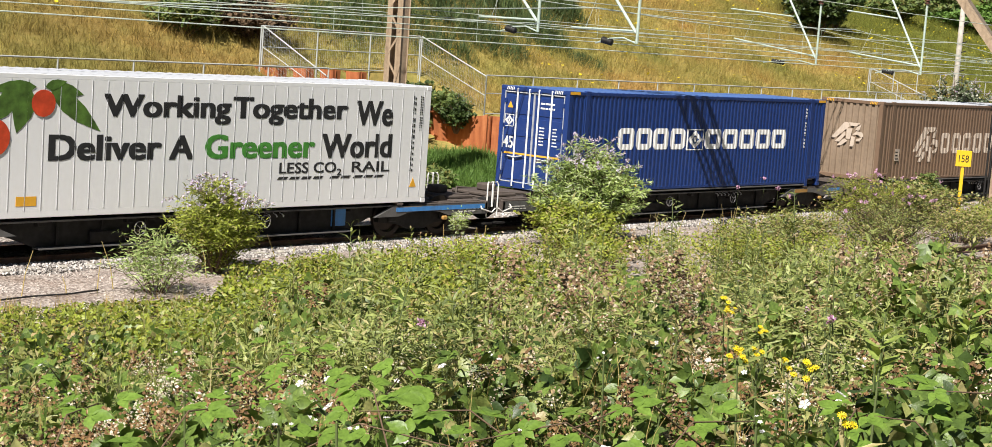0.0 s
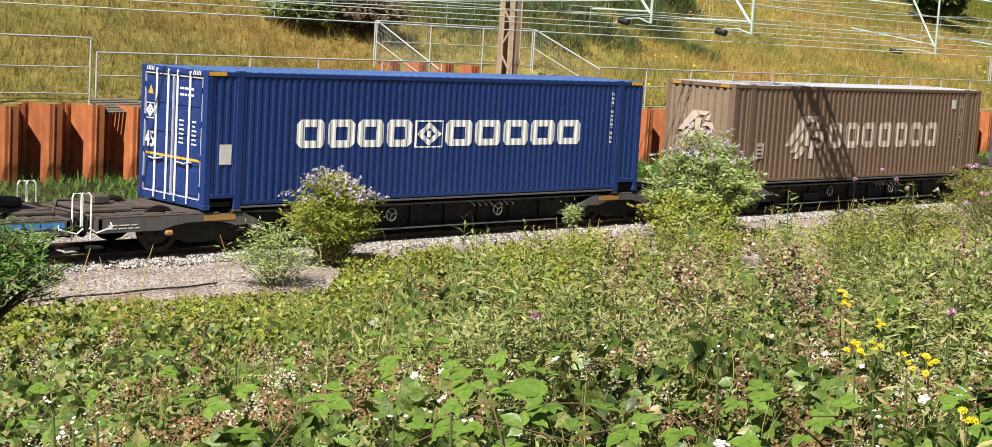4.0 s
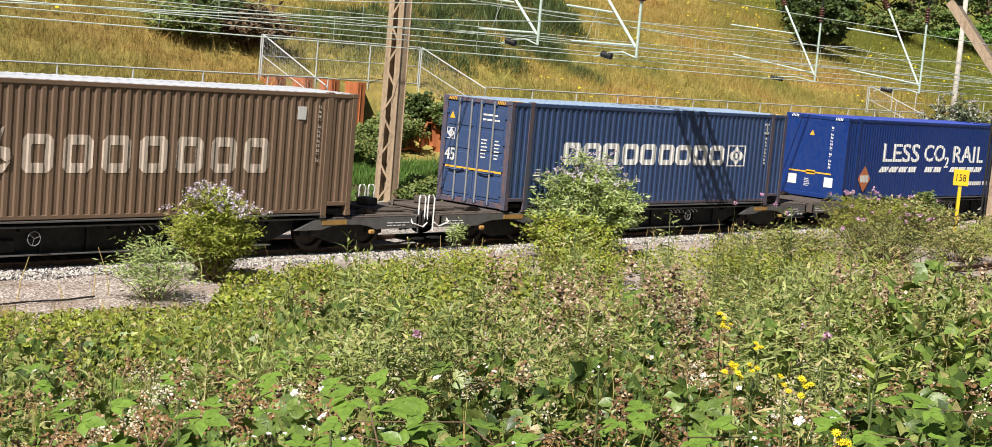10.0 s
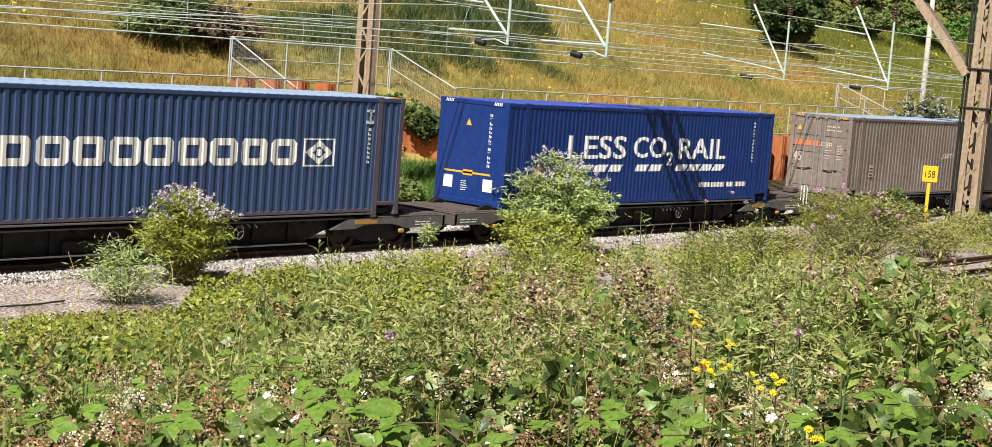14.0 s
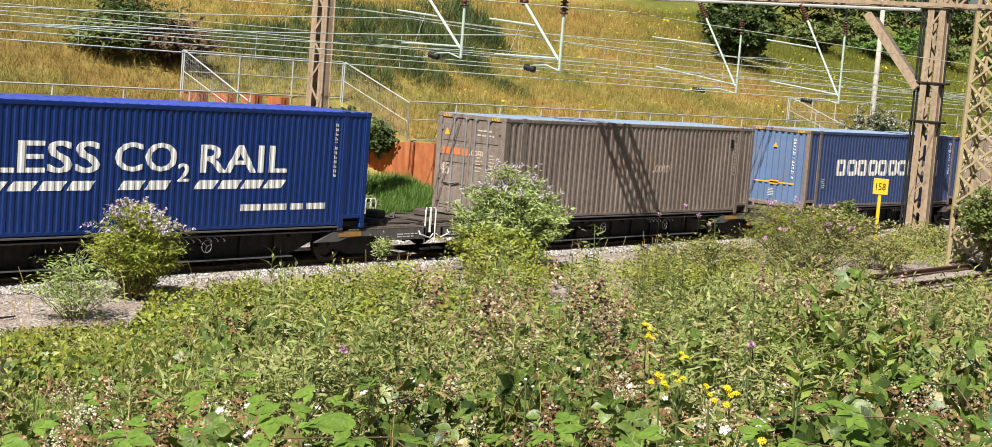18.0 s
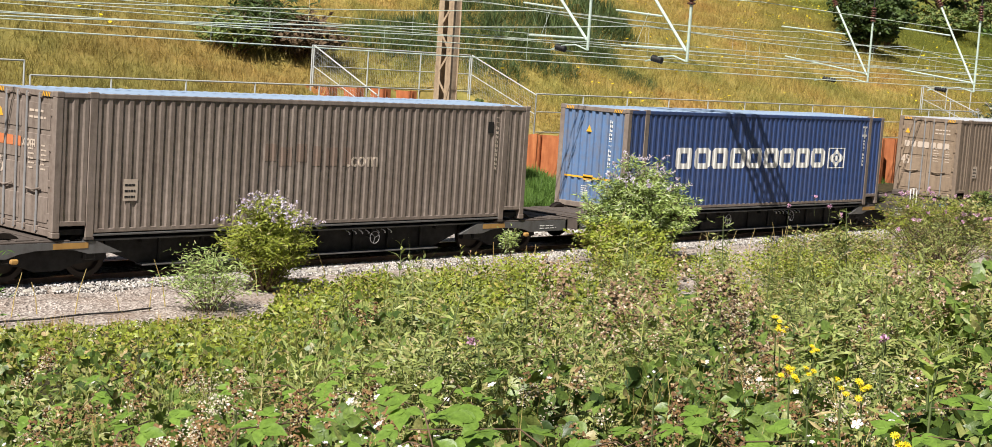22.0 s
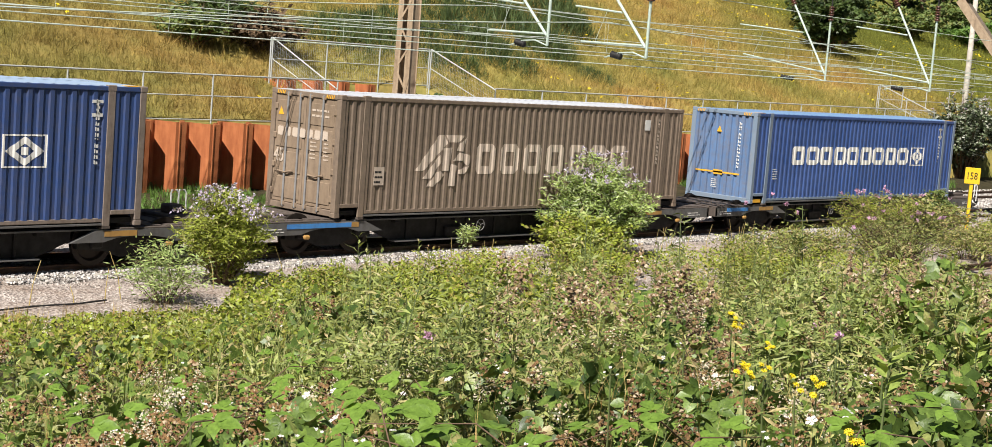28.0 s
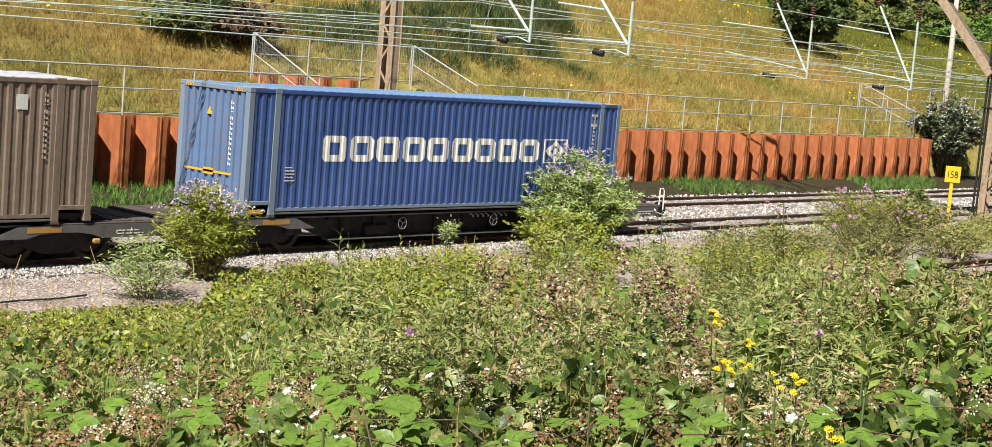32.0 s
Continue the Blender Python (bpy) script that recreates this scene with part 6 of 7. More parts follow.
layer("fine_foliage", "low yellow-green shrub cover of small leaves", SMALL, 60000, (39.6, 57, 9, 27), (0.03, 0.06), FINE, 0.14, 0.36, 0.05, ang=(0.0021, 0.0040), keep=lambda x, y, a, r: ((np.abs(a - 45.5) < 5.6 + 2.5 * lump(x, y, 0.4, 31.0)) | (lump(x, y, 0.35, 33.0) > 0.2)) & (lump(x, y, 1.4, 35.0) > -0.28), up=0.3, sunward=0.9, rough=0.8)
crowds("bramble_husks", "brown withered bramble flower clusters", panicle(36, 2, 0.07), 74, 6, (24, 72, 2.3, 6.5), 0.075, (0.06, 0.10), HUSK, -0.01, 0.30, 0.0, (0.012, 0.022))
crowds("bramble_husks", "brown withered seed heads further down the bank", panicle(24, 5, 0.09), 46, 13, (48, 72, 4.5, 20), 0.09, (0.06, 0.3), HUSK_DRY, -0.02, 0.46, 0.0, (0.009, 0.016))
crowds("bramble_husks", "pale bleached bramble calyces in loose sprays", panicle(24, 7, 0.06), 50, 7, (26, 72, 2.6, 7.0), 0.09, (0.05, 0.08), HUSK_PALE, 0.0, 0.32, 0.0, (0.010, 0.018))
layer("bramble_flowers", "small white bramble flowers", FLOWER, 500, (20, 76, 2.0, 9), (0.010, 0.018), PETAL_WHITE, 0.03, 0.28, 0.06, keep=patch(47.0, 1.3, 0.1))
layer("dry_grass_edge", "dry grass and weeds along the gravel edge", tuft(6, 0.4, 9), 1800, (24, 72, 22, 34), (0.2, 0.4), STRAW, 0.03, 0.1, -0.1, keep=lambda x, y, a, r: (lump(x, y, 0.5, 51.0) > 0.0) & ((a > 40) | (r < 28.2)), up=2.0, sunward=0.1, rough=0.2)


def trackside(name, label, n, size, material, lo, hi, seed, height, cut):
    """Low weeds over the old trackbed between the bank and the ballast."""
    x, y = rng.uniform(lo, hi, n), rng.uniform(17.0, 26.0, n)
    edge = 26.0 + 0.4 * lump(x, y * 0, 0.35, seed) - np.clip((25.5 - x) * 1.3, 0, 8)
    hh = lump(x, y, 0.45, seed + 1) + 0.5 * lump(x, y, 1.3, seed + 2)
    bare = (np.hypot((x - 36.6) / 2.2, (y - 25.4) / 1.1) < 1) | ((x > 41) & (np.abs(y - 19.4) < 1.5 + 0.8 * hh))
    ok = (y < edge) & ~bare & (hh > cut) & gaps(np.degrees(np.arctan2(x, y)), np.hypot(x, y))
    x, y, hh = x[ok], y[ok], hh[ok]
    z = -0.27 + height * np.clip(0.55 + hh, 0.1, 1.2) * (1 - rng.random(len(x)) ** 2 * 0.8)
    return stuff(name, label, "plants", leaves_mesh(name, SMALL, np.stack([x, y, z], 1), frames(facing(len(x), 0.4, 1.0, 0.7), drooping(len(x), 0.4)), rng.uniform(size[0], size[1], len(x)), material))


def hedge(n):
    """A dense carpet of small yellow-green leaves over the foot of the bank."""
    x, y, a, r = polar(n, 38.3, 48.0, 21.0, 36.5)
    edge = 0.8 * lump(x, y, 0.5, 41.0)
    ok = (y < 26.2 + 0.5 * edge) & (a > 39.3 + edge) & (a < 46.6 + 2.5 * edge) & (lump(x, y, 0.9, 43.0) + 0.6 * lump(x, y, 2.4, 44.0) > -0.16)
    x, y, a, r = x[ok], y[ok], a[ok], r[ok]
    n = len(x)
    z = np.maximum(canopy(x, y) + 0.1, 0.0) + 0.32 * lump(x, y, 0.9, 43.0) + 0.22 * lump(x, y, 2.4, 44.0) - rng.exponential(0.10, n)
    z = np.maximum(z, np.array([ground_z(p, q) for p, q in zip(x, y)]) + 0.04)
    return stuff("hedge_foliage", "low dense yellow-green hedge of small leaves", "plants", leaves_mesh("hedge_foliage", SMALL, np.stack([x, y, z], 1), frames(facing(n, 0.4, 0.5, 0.9), drooping(n, 0.4)), rng.uniform(0.06, 0.105, n), FINE))


hedge(46000)
trackside("trackside_weeds", "yellow-green weeds over the old trackbed", 66000, (0.05, 0.09), FINE, 22, 62, 91.0, 0.7, -0.5)
trackside("trackside_weeds", "mixed weeds and dead stems over the old trackbed", 36000, (0.05, 0.095), MIXED, 22, 66, 95.0, 0.75, 0.0)
trackside("trackside_husks", "brown dead stems among the trackbed weeds", 7000, (0.04, 0.08), HUSK_DRY, 24, 66, 99.0, 0.8, 0.12)


def at(yaw, pitch, r):
    """The place r metres from the eye along a bearing."""
    a, b = radians(yaw), radians(pitch)
    return EYE + r * Vector((math.sin(a) * math.cos(b), math.cos(a) * math.cos(b), math.sin(b)))


def on_cover(yaw, pitch, lift=0.08):
    """Where a bearing meets the top of the bank's cover."""
    b = radians(pitch)
    r = (0.28 - lift) / max(0.02, -math.sin(b) - 0.181 * math.cos(b) * math.cos(radians(yaw - 13)))
    return at(yaw, pitch, min(max(r, 2.4), 9.0))


def sprout(name, label, category, p, group=""):
    return thing(name, label, category, group, m=Matrix.Translation(p))


def along(pts, t):
    k = min(int(t * (len(pts) - 1)), len(pts) - 2)
    u = t * (len(pts) - 1) - k
    return Vector(pts[k]).lerp(Vector(pts[k + 1]), u)


def leafy_stems(stems, per, size, template, material, name, lo=0.15, droop=0.3, cling=0.1, up=0.35, tipward=0.7, rise_to=0.6):
    """Leaves set along a list of stem lines."""
    P, D = [], []
    for pts in stems:
        for _ in range(per):
            t = lo + (1 - lo) * random.random() ** tipward
            p = along(pts, min(t, 0.999))
            a = random.uniform(0, 6.283)
            d = Vector((math.cos(a), math.sin(a), random.uniform(-droop, rise_to)))
            P.append(p + d * random.uniform(0, cling))
            D.append(d)
    n = len(P)
    nrm = unit(np.array([0, 0, 0.55]) + up * SUNWARD + 0.6 * rng.normal(size=(n, 3)))
    return leaves_mesh(name, template, np.array(P), frames(nrm, np.array(D)), rng.uniform(size[0], size[1], n), material)


def fan(n, w, h, base=0.12, bend=0.25, seed=0, low=0.45):
    """Stems rising from one stool and arching out to a rounded crown."""
    r = random.Random(seed)
    out = []
    for k in range(n):
        a = 2.4 * k + r.uniform(-0.4, 0.4)
        e = math.sqrt((k + 0.5) / n)
        hh = h * (1 - (1 - low) * e * e) * r.uniform(0.82, 1.08)
        x, y = math.cos(a) * e * w / 2, math.sin(a) * e * w / 2
        b = (math.cos(a) * base, math.sin(a) * base, 0)
        out.append([b, (b[0] + x * 0.3, b[1] + y * 0.3, hh * 0.45), (x * 0.72, y * 0.72, hh * 0.8), (x * (1 + bend * 0.2), y * (1 + bend * 0.2), hh)])
    return out


def bush(name, label, category, p, w, h, n, per, size, template, material, seed=1, spikes=0, spike_mat=None, spike_len=0.22, group="", low=0.45, twigs=0.02, lo=0.15, cling=0.16, tipward=0.7):
    random.seed(seed)
    t = sprout(name, label, category, p, group)
    stems = fan(n, w, h, 0.05 * w, 0.25, seed, low)
    side = []
    for pts in stems:
        for _ in range(3):
            q = along(pts, random.uniform(0.3, 0.85))
            a = random.uniform(0, 6.283)
            ln = random.uniform(0.12, 0.26) * w
            e = q + Vector((math.cos(a) * ln, math.sin(a) * ln, random.uniform(0.1, 0.5) * ln + 0.08))
            side.append([q, q.lerp(e, 0.5) + Vector((0, 0, 0.05)), e])
    g = Geo()
    for pts in stems:
        g.tube(pts, [twigs, twigs * 0.8, twigs * 0.5, twigs * 0.25], 4)
    for pts in side:
        g.tube(pts, [twigs * 0.4, twigs * 0.3, twigs * 0.15], 3)
    tagged(part("woody_stem", g, TWIG, t, fix=False), kind="stuff")
    fol = part("foliage", leafy_stems(stems + side, per, size, template, material, "foliage", lo, 0.3, cling, 0.35, tipward), None, t)
    tagged(fol, kind="stuff")
    if spikes:
        tips = [s[-1] for s in stems] + [s[-1] for s in side]
        tips = sorted((Vector(q) for q in tips), key=lambda q: -q.z - 0.25 * (q.x * q.x + q.y * q.y) ** 0.5)[:spikes]
        for q in tips:
            a = random.uniform(0, 6.283)
            d = (q - Vector((0, 0, 0.55 * h)) + 0.3 * h * Vector((math.cos(a), math.sin(a), random.uniform(-0.3, 0.8)))).normalized()
            ln = spike_len * random.uniform(0.6, 1.2)
            pts = [q + d * ln * k / 5 + Vector((0, 0, -0.3 * ln * (k / 5) ** 2)) for k in range(6)]
            P = np.array([along(pts, min(0.99, random.random())) + Vector((random.gauss(0, 0.014), random.gauss(0, 0.014), random.gauss(0, 0.014))) for _ in range(26)])
            sp = leaves_mesh("flower_spike", SMALL, P, frames(rng.normal(size=(26, 3)), rng.normal(size=(26, 3))), rng.uniform(0.04, 0.075, 26), spike_mat)
            part("flower_spike", sp, None, t, "fading lilac flower spike")
    return t


# bushes by the ballast
bush("buddleia_bush", "yellow-green buddleia bush with lilac spikes on gravel", "bush", (21.15, 26.3, -0.3), 1.85, 2.0, 80, 60, (0.075, 0.145), NARROW, BUDDLEIA_GOLD, 3, 76, PETAL_LILAC, 0.32, "lineside bushes", 0.5, 0.014, 0.12, 0.2, 1.0)
bush("buddleia_bush", "grey-green buddleia bush growing beside the track", "bush", (33.9, 26.55, -0.3), 3.2, 2.75, 96, 56, (0.10, 0.19), NARROW, BUDDLEIA, 4, 50, PETAL_LILAC, 0.26, "lineside bushes", 0.42, 0.028, 0.2)
bush("buddleia_bush", "low yellow-green growth at the foot of a buddleia", "bush", (32.3, 25.6, -0.3), 2.6, 1.2, 44, 30, (0.08, 0.15), SMALL, BUDDLEIA_GOLD, 5, 0, None, 0.2, "lineside bushes", 0.5)
bush("willow_bush", "bright green leafy bush on the bank", "bush", at(26.2, -11.9, 14.5), 1.9, 1.05, 44, 40, (0.06, 0.11), NARROW, GRASS_GREEN, 6, 0, None, 0.2, "bank bushes", 0.55)
bush("weed_clump", "pale green weed clump on the gravel", "weed", (18.45, 24.7, -0.3), 1.9, 1.45, 26, 20, (0.08, 0.16), NARROW, WEED_GREEN, 7, 0, None, 0.2, "weed clumps", 0.3, 0.01, 0.1, 0.3)
bush("weed_clump", "low green weeds beside the gravel", "weed", (45.0, 24.2, -0.3), 3.2, 1.9, 46, 36, (0.06, 0.13), NARROW, FINE, 8, 10, PETAL_PINK, 0.2, "weed clumps", 0.5)
bush("weed_clump", "green bramble hump beside the gravel", "weed", (50.0, 25.2, -0.3), 4.2, 1.5, 46, 28, (0.07, 0.14), SMALL, MIXED, 9, 6, PETAL_PINK, 0.2, "weed clumps", 0.5)
bush("weed_clump", "tall weeds with pink flower heads", "weed", (41.5, 21.5, -0.3), 3.0, 1.7, 40, 30, (0.07, 0.14), NARROW, HERB, 10, 12, PETAL_PINK, 0.2, "weed clumps", 0.5)
bush("sapling", "small dark green sapling beside the sign post", "bush", (51.8, 25.6, -0.3), 1.4, 1.8, 26, 40, (0.07, 0.13), SMALL, SHRUB_MID, 11, 0, None, 0.2, "lineside bushes", 0.5)
bush("hedge_bush", "dark green bush at the foot of the lattice tower", "bush", (50.9, 19.5, -0.3), 3.4, 2.9, 56, 46, (0.10, 0.19), SMALL, SHRUB_MID, 12, 0, None, 0.2, "lineside bushes", 0.6, 0.03)
bush("flowering_shrub", "grey-green flowering shrub at the end of the wall", "bush", (83.4, 40.0, -0.2), 4.4, 4.8, 60, 46, (0.14, 0.26), SMALL, SHRUB_GREY, 13, 46, PETAL_LILAC, 0.4, "lineside bushes", 0.6, 0.04)
for k, (px, py, w, h) in enumerate(((21.9, 23.2, 2.4, 0.55), (23.4, 22.6, 2.4, 0.55))):
    bush("weed_clump", "bright yellow-green low shrub of small leaves", "weed", (px, py, -0.3), w, h, 34, 34, (0.06, 0.11), SMALL, FINE, 40 + k, 0, None, 0.2, "weed clumps", 0.55, 0.012)
for k, (px, py, w, h) in enumerate(((36.0, 22.5, 3.2, 0.9), (29.5, 23.0, 3.6, 0.85), (25.5, 22.8, 3.4, 0.75), (40.0, 23.8, 3.0, 0.9), (46.5, 21.8, 3.4, 0.9), (54.5, 23.5, 4.0, 0.8), (33.0, 20.5, 3.4, 0.95))):
    bush("weed_clump", "low mixed green weeds on the old trackbed", "weed", (px, py, -0.25), w, h, 30, 30, (0.05, 0.10), SMALL, FINE if k in (1, 2, 6) else MIXED, 20 + k, 0, None, 0.2, "weed clumps", 0.5, 0.012)


# upright willowherb and thistles among the brambles
def willowherb(seed, h, leaf=(0.02, 0.045), per=26, thick=1.0):
    random.seed(seed)
    t = sprout("willowherb", "upright willowherb stem with narrow grey-green leaves", "weed", (0, 0, 0), "willowherb stems")
    sx, sy = random.uniform(-0.1, 0.1), random.uniform(-0.1, 0.1)
    main = [(0, 0, 0), (sx * 0.4, sy * 0.4, h * 0.5), (sx, sy, h)]
    stems = [main]
    for k in range(5):
        q = along(main, random.uniform(0.45, 0.85))
        a = 2.4 * k
        stems.append([q, q + Vector((0.06 * math.cos(a), 0.06 * math.sin(a), 0.1)), q + Vector((0.09 * math.cos(a), 0.09 * math.sin(a), 0.25 * h))])
    part("stem", Geo().tube(main, [0.003 * thick, 0.0024 * thick, 0.0012 * thick], 5), STEM, t, fix=False)
    tagged(part("foliage", leafy_stems(stems, per, leaf, NARROW, HERB_TALL, "foliage", 0.1, -0.2, 0.01, 0.7, 1.0, 1.1), None, t), kind="stuff")
    return t


herbs = [willowherb(100 + k, 0.62 + 0.06 * k) for k in range(4)]
rr = random.Random(5)
first = True
for k in range(120):
    yaw = rr.triangular(40, 70, 57)
    r = math.exp(rr.uniform(math.log(3.4), math.log(12.0)))
    while zone(np.array([yaw]), np.array([r]))[0] < 0.0:
        yaw, r = rr.triangular(40, 70, 57), math.exp(rr.uniform(math.log(3.4), math.log(12.0)))
    x, y = r * math.sin(radians(yaw)), r * math.cos(radians(yaw))
    m = pose(x, y, canopy(x, y) - rr.uniform(0.42, 0.60), rr.uniform(-8, 8), rr.uniform(-8, 8), rr.uniform(0, 360))
    if k < 4:
        herbs[k].matrix_basis = m
    else:
        copy_thing(herbs[k % 4], m)


talls = [willowherb(140 + k, 1.05 + 0.12 * k, (0.03, 0.065), 40, 1.8) for k in range(3)]
for k in range(26):
    yaw = rr.triangular(47, 69, 58)
    r = rr.uniform(8.0, 15.0)
    x, y = r * math.sin(radians(yaw)), r * math.cos(radians(yaw))
    m = pose(x, y, canopy(x, y) - rr.uniform(0.45, 0.75), rr.uniform(-7, 7), rr.uniform(-7, 7), rr.uniform(0, 360))
    if k < 3:
        talls[k].matrix_basis = m
    else:
        copy_thing(talls[k % 3], m)


def ragwort(p, heads, seed):
    random.seed(seed)
    t = sprout("ragwort", "ragwort with clustered yellow flower heads", "wildflower", p, "ragwort plants")
    main = [(0, 0, -0.45), (0.02, 0.0, -0.2), (0, 0, -0.01)]
    part("stem", Geo().tube(main, [0.003, 0.0025, 0.0015], 5), STEM, t, fix=False)
    tagged(part("foliage", leafy_stems([main], 26, (0.025, 0.05), LANCE, HERB, "foliage", 0.1, 0.2, 0.01), None, t), kind="stuff")
    for k in range(max(3, int(heads * 0.65))):
        a = 2.4 * k
        e = 0.0062 * math.sqrt(k)
        q = Vector((e * math.cos(a), e * math.sin(a), 0.022 * random.random() - 22 * e * e))
        g = Geo()
        n = 10
        for j in range(n):
            b = 2 * math.pi * j / n
            c, s = math.cos(b), math.sin(b)
            g.add([(0, 0, 0), (0.0052 * math.cos(b - 0.22), 0.0052 * math.sin(b - 0.22), 0.002), (0.0064 * c, 0.0064 * s, 0.001), (0.0052 * math.cos(b + 0.22), 0.0052 * math.sin(b + 0.22), 0.002)], [(0, 1, 2, 3)])
        g.tube([(0, 0, -0.005), (0, 0, 0.003)], [0.001, 0.0018], 8)
        part("flower_head", g, PETAL_YELLOW, t, m=Matrix.Translation(q) @ pose(0, 0, 0, random.uniform(5, 45), random.uniform(-35, 5), 0), fix=False)
    return t


for k, (yaw, pitch, heads) in enumerate(((57.28, -9.14, 11), (57.1, -8.94, 6), (58.51, -9.82, 9), (57.74, -10.73, 16), (59.55, -11.02, 6), (60.29, -11.05, 9), (61.73, -12.75, 6), (58.4, -10.6, 4))):
    c = on_cover(yaw, pitch, 0.07)
    ragwort(EYE + (c - EYE) * min(0.8, 3.7 / (c - EYE).length), heads, 300 + k)


def bloom(name, label, p, petals, size, material, seed, group):
    random.seed(seed)
    t = sprout(name, label, "wildflower", p, group)
    part("stem", Geo().tube([(0, 0, -0.5), (0.01, 0, -0.2), (0, 0, 0)], 0.0022, 5), STEM, t, fix=False)
    P = np.array([[random.gauss(0, size * 0.25), random.gauss(0, size * 0.25), random.gauss(0, size * 0.2)] for _ in range(petals)])
    part("flower_head", leaves_mesh("flower_head", SMALL, P, frames(rng.normal(size=(petals, 3)), rng.normal(size=(petals, 3)) + [0, 0, 0.8]), rng.uniform(size * 0.5, size, petals), material), None, t)
    return t


for k, (yaw, pitch, r, s) in enumerate(((46.27, -10.33, 6.0, 0.045), (60.06, -8.79, 7.0, 0.035), (60.84, -9.01, 7.5, 0.04), (63.82, -7.57, 7.5, 0.04), (58.6, -4.6, 42.0, 0.22), (58.1, -4.3, 42.0, 0.2), (57.2, -4.7, 43.0, 0.2), (59.0, -4.9, 43.0, 0.22), (61.0, -5.2, 40.0, 0.2))):
    bloom("thistle_flower", "pink thistle flower on a slender stem", at(yaw, pitch, r) if r > 20 else EYE + (on_cover(yaw, pitch, 0.12) - EYE) * 0.85, 40, s * (0.34 if r > 20 else 0.36), PETAL_PINK, 400 + k, "thistle flowers")
def blossom(p, n, size, seed):
    """A spray of small open white flowers."""
    random.seed(seed)
    t = sprout("bramble_blossom", "white bramble blossom on the bank", "wildflower", p, "bramble blossoms")
    part("stem", Geo().tube([(0, 0, -0.4), (0.01, 0, -0.15), (0, 0, 0)], 0.002, 5), STEM, t, fix=False)
    for k in range(n):
        q = np.array([[random.gauss(0, 0.016), random.gauss(0, 0.016), random.gauss(0.0, 0.012)]])
        part("flower", leaves_mesh("flower", FLOWER, q, frames(np.array([[0, 0, 0.6]]) + 0.9 * SUNWARD + 0.3 * rng.normal(size=(1, 3)), rng.normal(size=(1, 3))), [size * random.uniform(0.7, 1.2)], PETAL_WHITE), None, t)
    return t


for k, (yaw, pitch, n) in enumerate(((55.51, -10.12, 6), (52.95, -10.94, 6), (58.6, -13.01, 6), (34.4, -10.34, 8), (43.19, -11.26, 4), (37.96, -13.22, 6), (43.45, -14.05, 5), (41.35, -14.21, 5), (29.3, -14.4, 8), (30.0, -14.9, 9), (30.8, -14.6, 7), (62.5, -10.2, 4))):
    c = on_cover(yaw, pitch, 0.09)
    blossom(EYE + (c - EYE) * 0.9, max(3, n - 2), 0.006, 430 + k)


def dock(p, n, size, seed):
    """A coarse weed with a rosette of long upright leaves."""
    random.seed(seed)
    t = sprout("dock_plant", "tall dock plant with yellowing broad leaves", "weed", p, "dock plants")
    part("stem", Geo().tube([(0, 0, -0.3), (0.005, 0, 0), (0.01, 0, size)], [0.0025, 0.002, 0.001], 5), STEM, t, fix=False)
    for k in range(n):
        a, u = 2.4 * k, k / n
        d = Vector((math.cos(a), math.sin(a), 0.5 + 0.9 * u))
        nr = np.array([[-math.cos(a) * 0.6, -math.sin(a) * 0.6, 0.8]])
        v = [(x, y * 1.9, z) for x, y, z in LANCE[0]]
        part("leaf", leaves_mesh("leaf", (v, LANCE[1]), np.array([[0, 0, 0.75 * u * size]]), frames(nr, np.array([d])), [size * random.uniform(0.45, 0.75) * (1.1 - 0.4 * u)], DOCK), None, t)
    return t


for k, (yaw, pitch, n, q) in enumerate(((63.1, -8.8, 12, 0.17), (62.6, -11.0, 8, 0.10), (58.9, -8.3, 9, 0.13), (55.1, -8.4, 9, 0.14), (49.5, -9.9, 8, 0.09), (65.5, -9.4, 8, 0.10), (52.0, -9.4, 9, 0.12))):
    c = on_cover(yaw, pitch, 0.08)
    dock(EYE + (c - EYE) * 0.9, n, q, 700 + k)


# bramble shoots with single large leaves
def shoot(p, n, size, turn, seed):
    random.seed(seed)
    t = sprout("bramble_shoot", "arching bramble shoot with bright green leaves", "bramble", p, "bramble shoots")
    a = radians(turn)
    pts = [(-0.5 * math.cos(a), -0.5 * math.sin(a), -0.5), (-0.2 * math.cos(a), -0.2 * math.sin(a), -0.12), (0, 0, 0), (0.16 * math.cos(a), 0.16 * math.sin(a), -0.02)]
    part("cane", Geo().tube(pts, [0.0018, 0.0016, 0.0012, 0.0008], 6), TWIG, t, fix=False)
    for k in range(n):
        q = along(pts, 0.45 + 0.54 * k / max(1, n - 1))
        b = a + 2.2 * k + random.uniform(-0.4, 0.4)
        d = Vector((math.cos(b), math.sin(b), random.uniform(-0.1, 0.35)))
        nr = np.array([[random.gauss(0, 0.25), random.gauss(0, 0.25), 0.8]]) + 0.7 * SUNWARD
        me = leaves_mesh("leaf", TRIFOLIATE, np.array([q + d * 0.02]), frames(nr, np.array([d])), [size * random.uniform(0.75, 1.15)], BRAMBLE_BRIGHT)
        part("leaf", me, None, t)
    return t


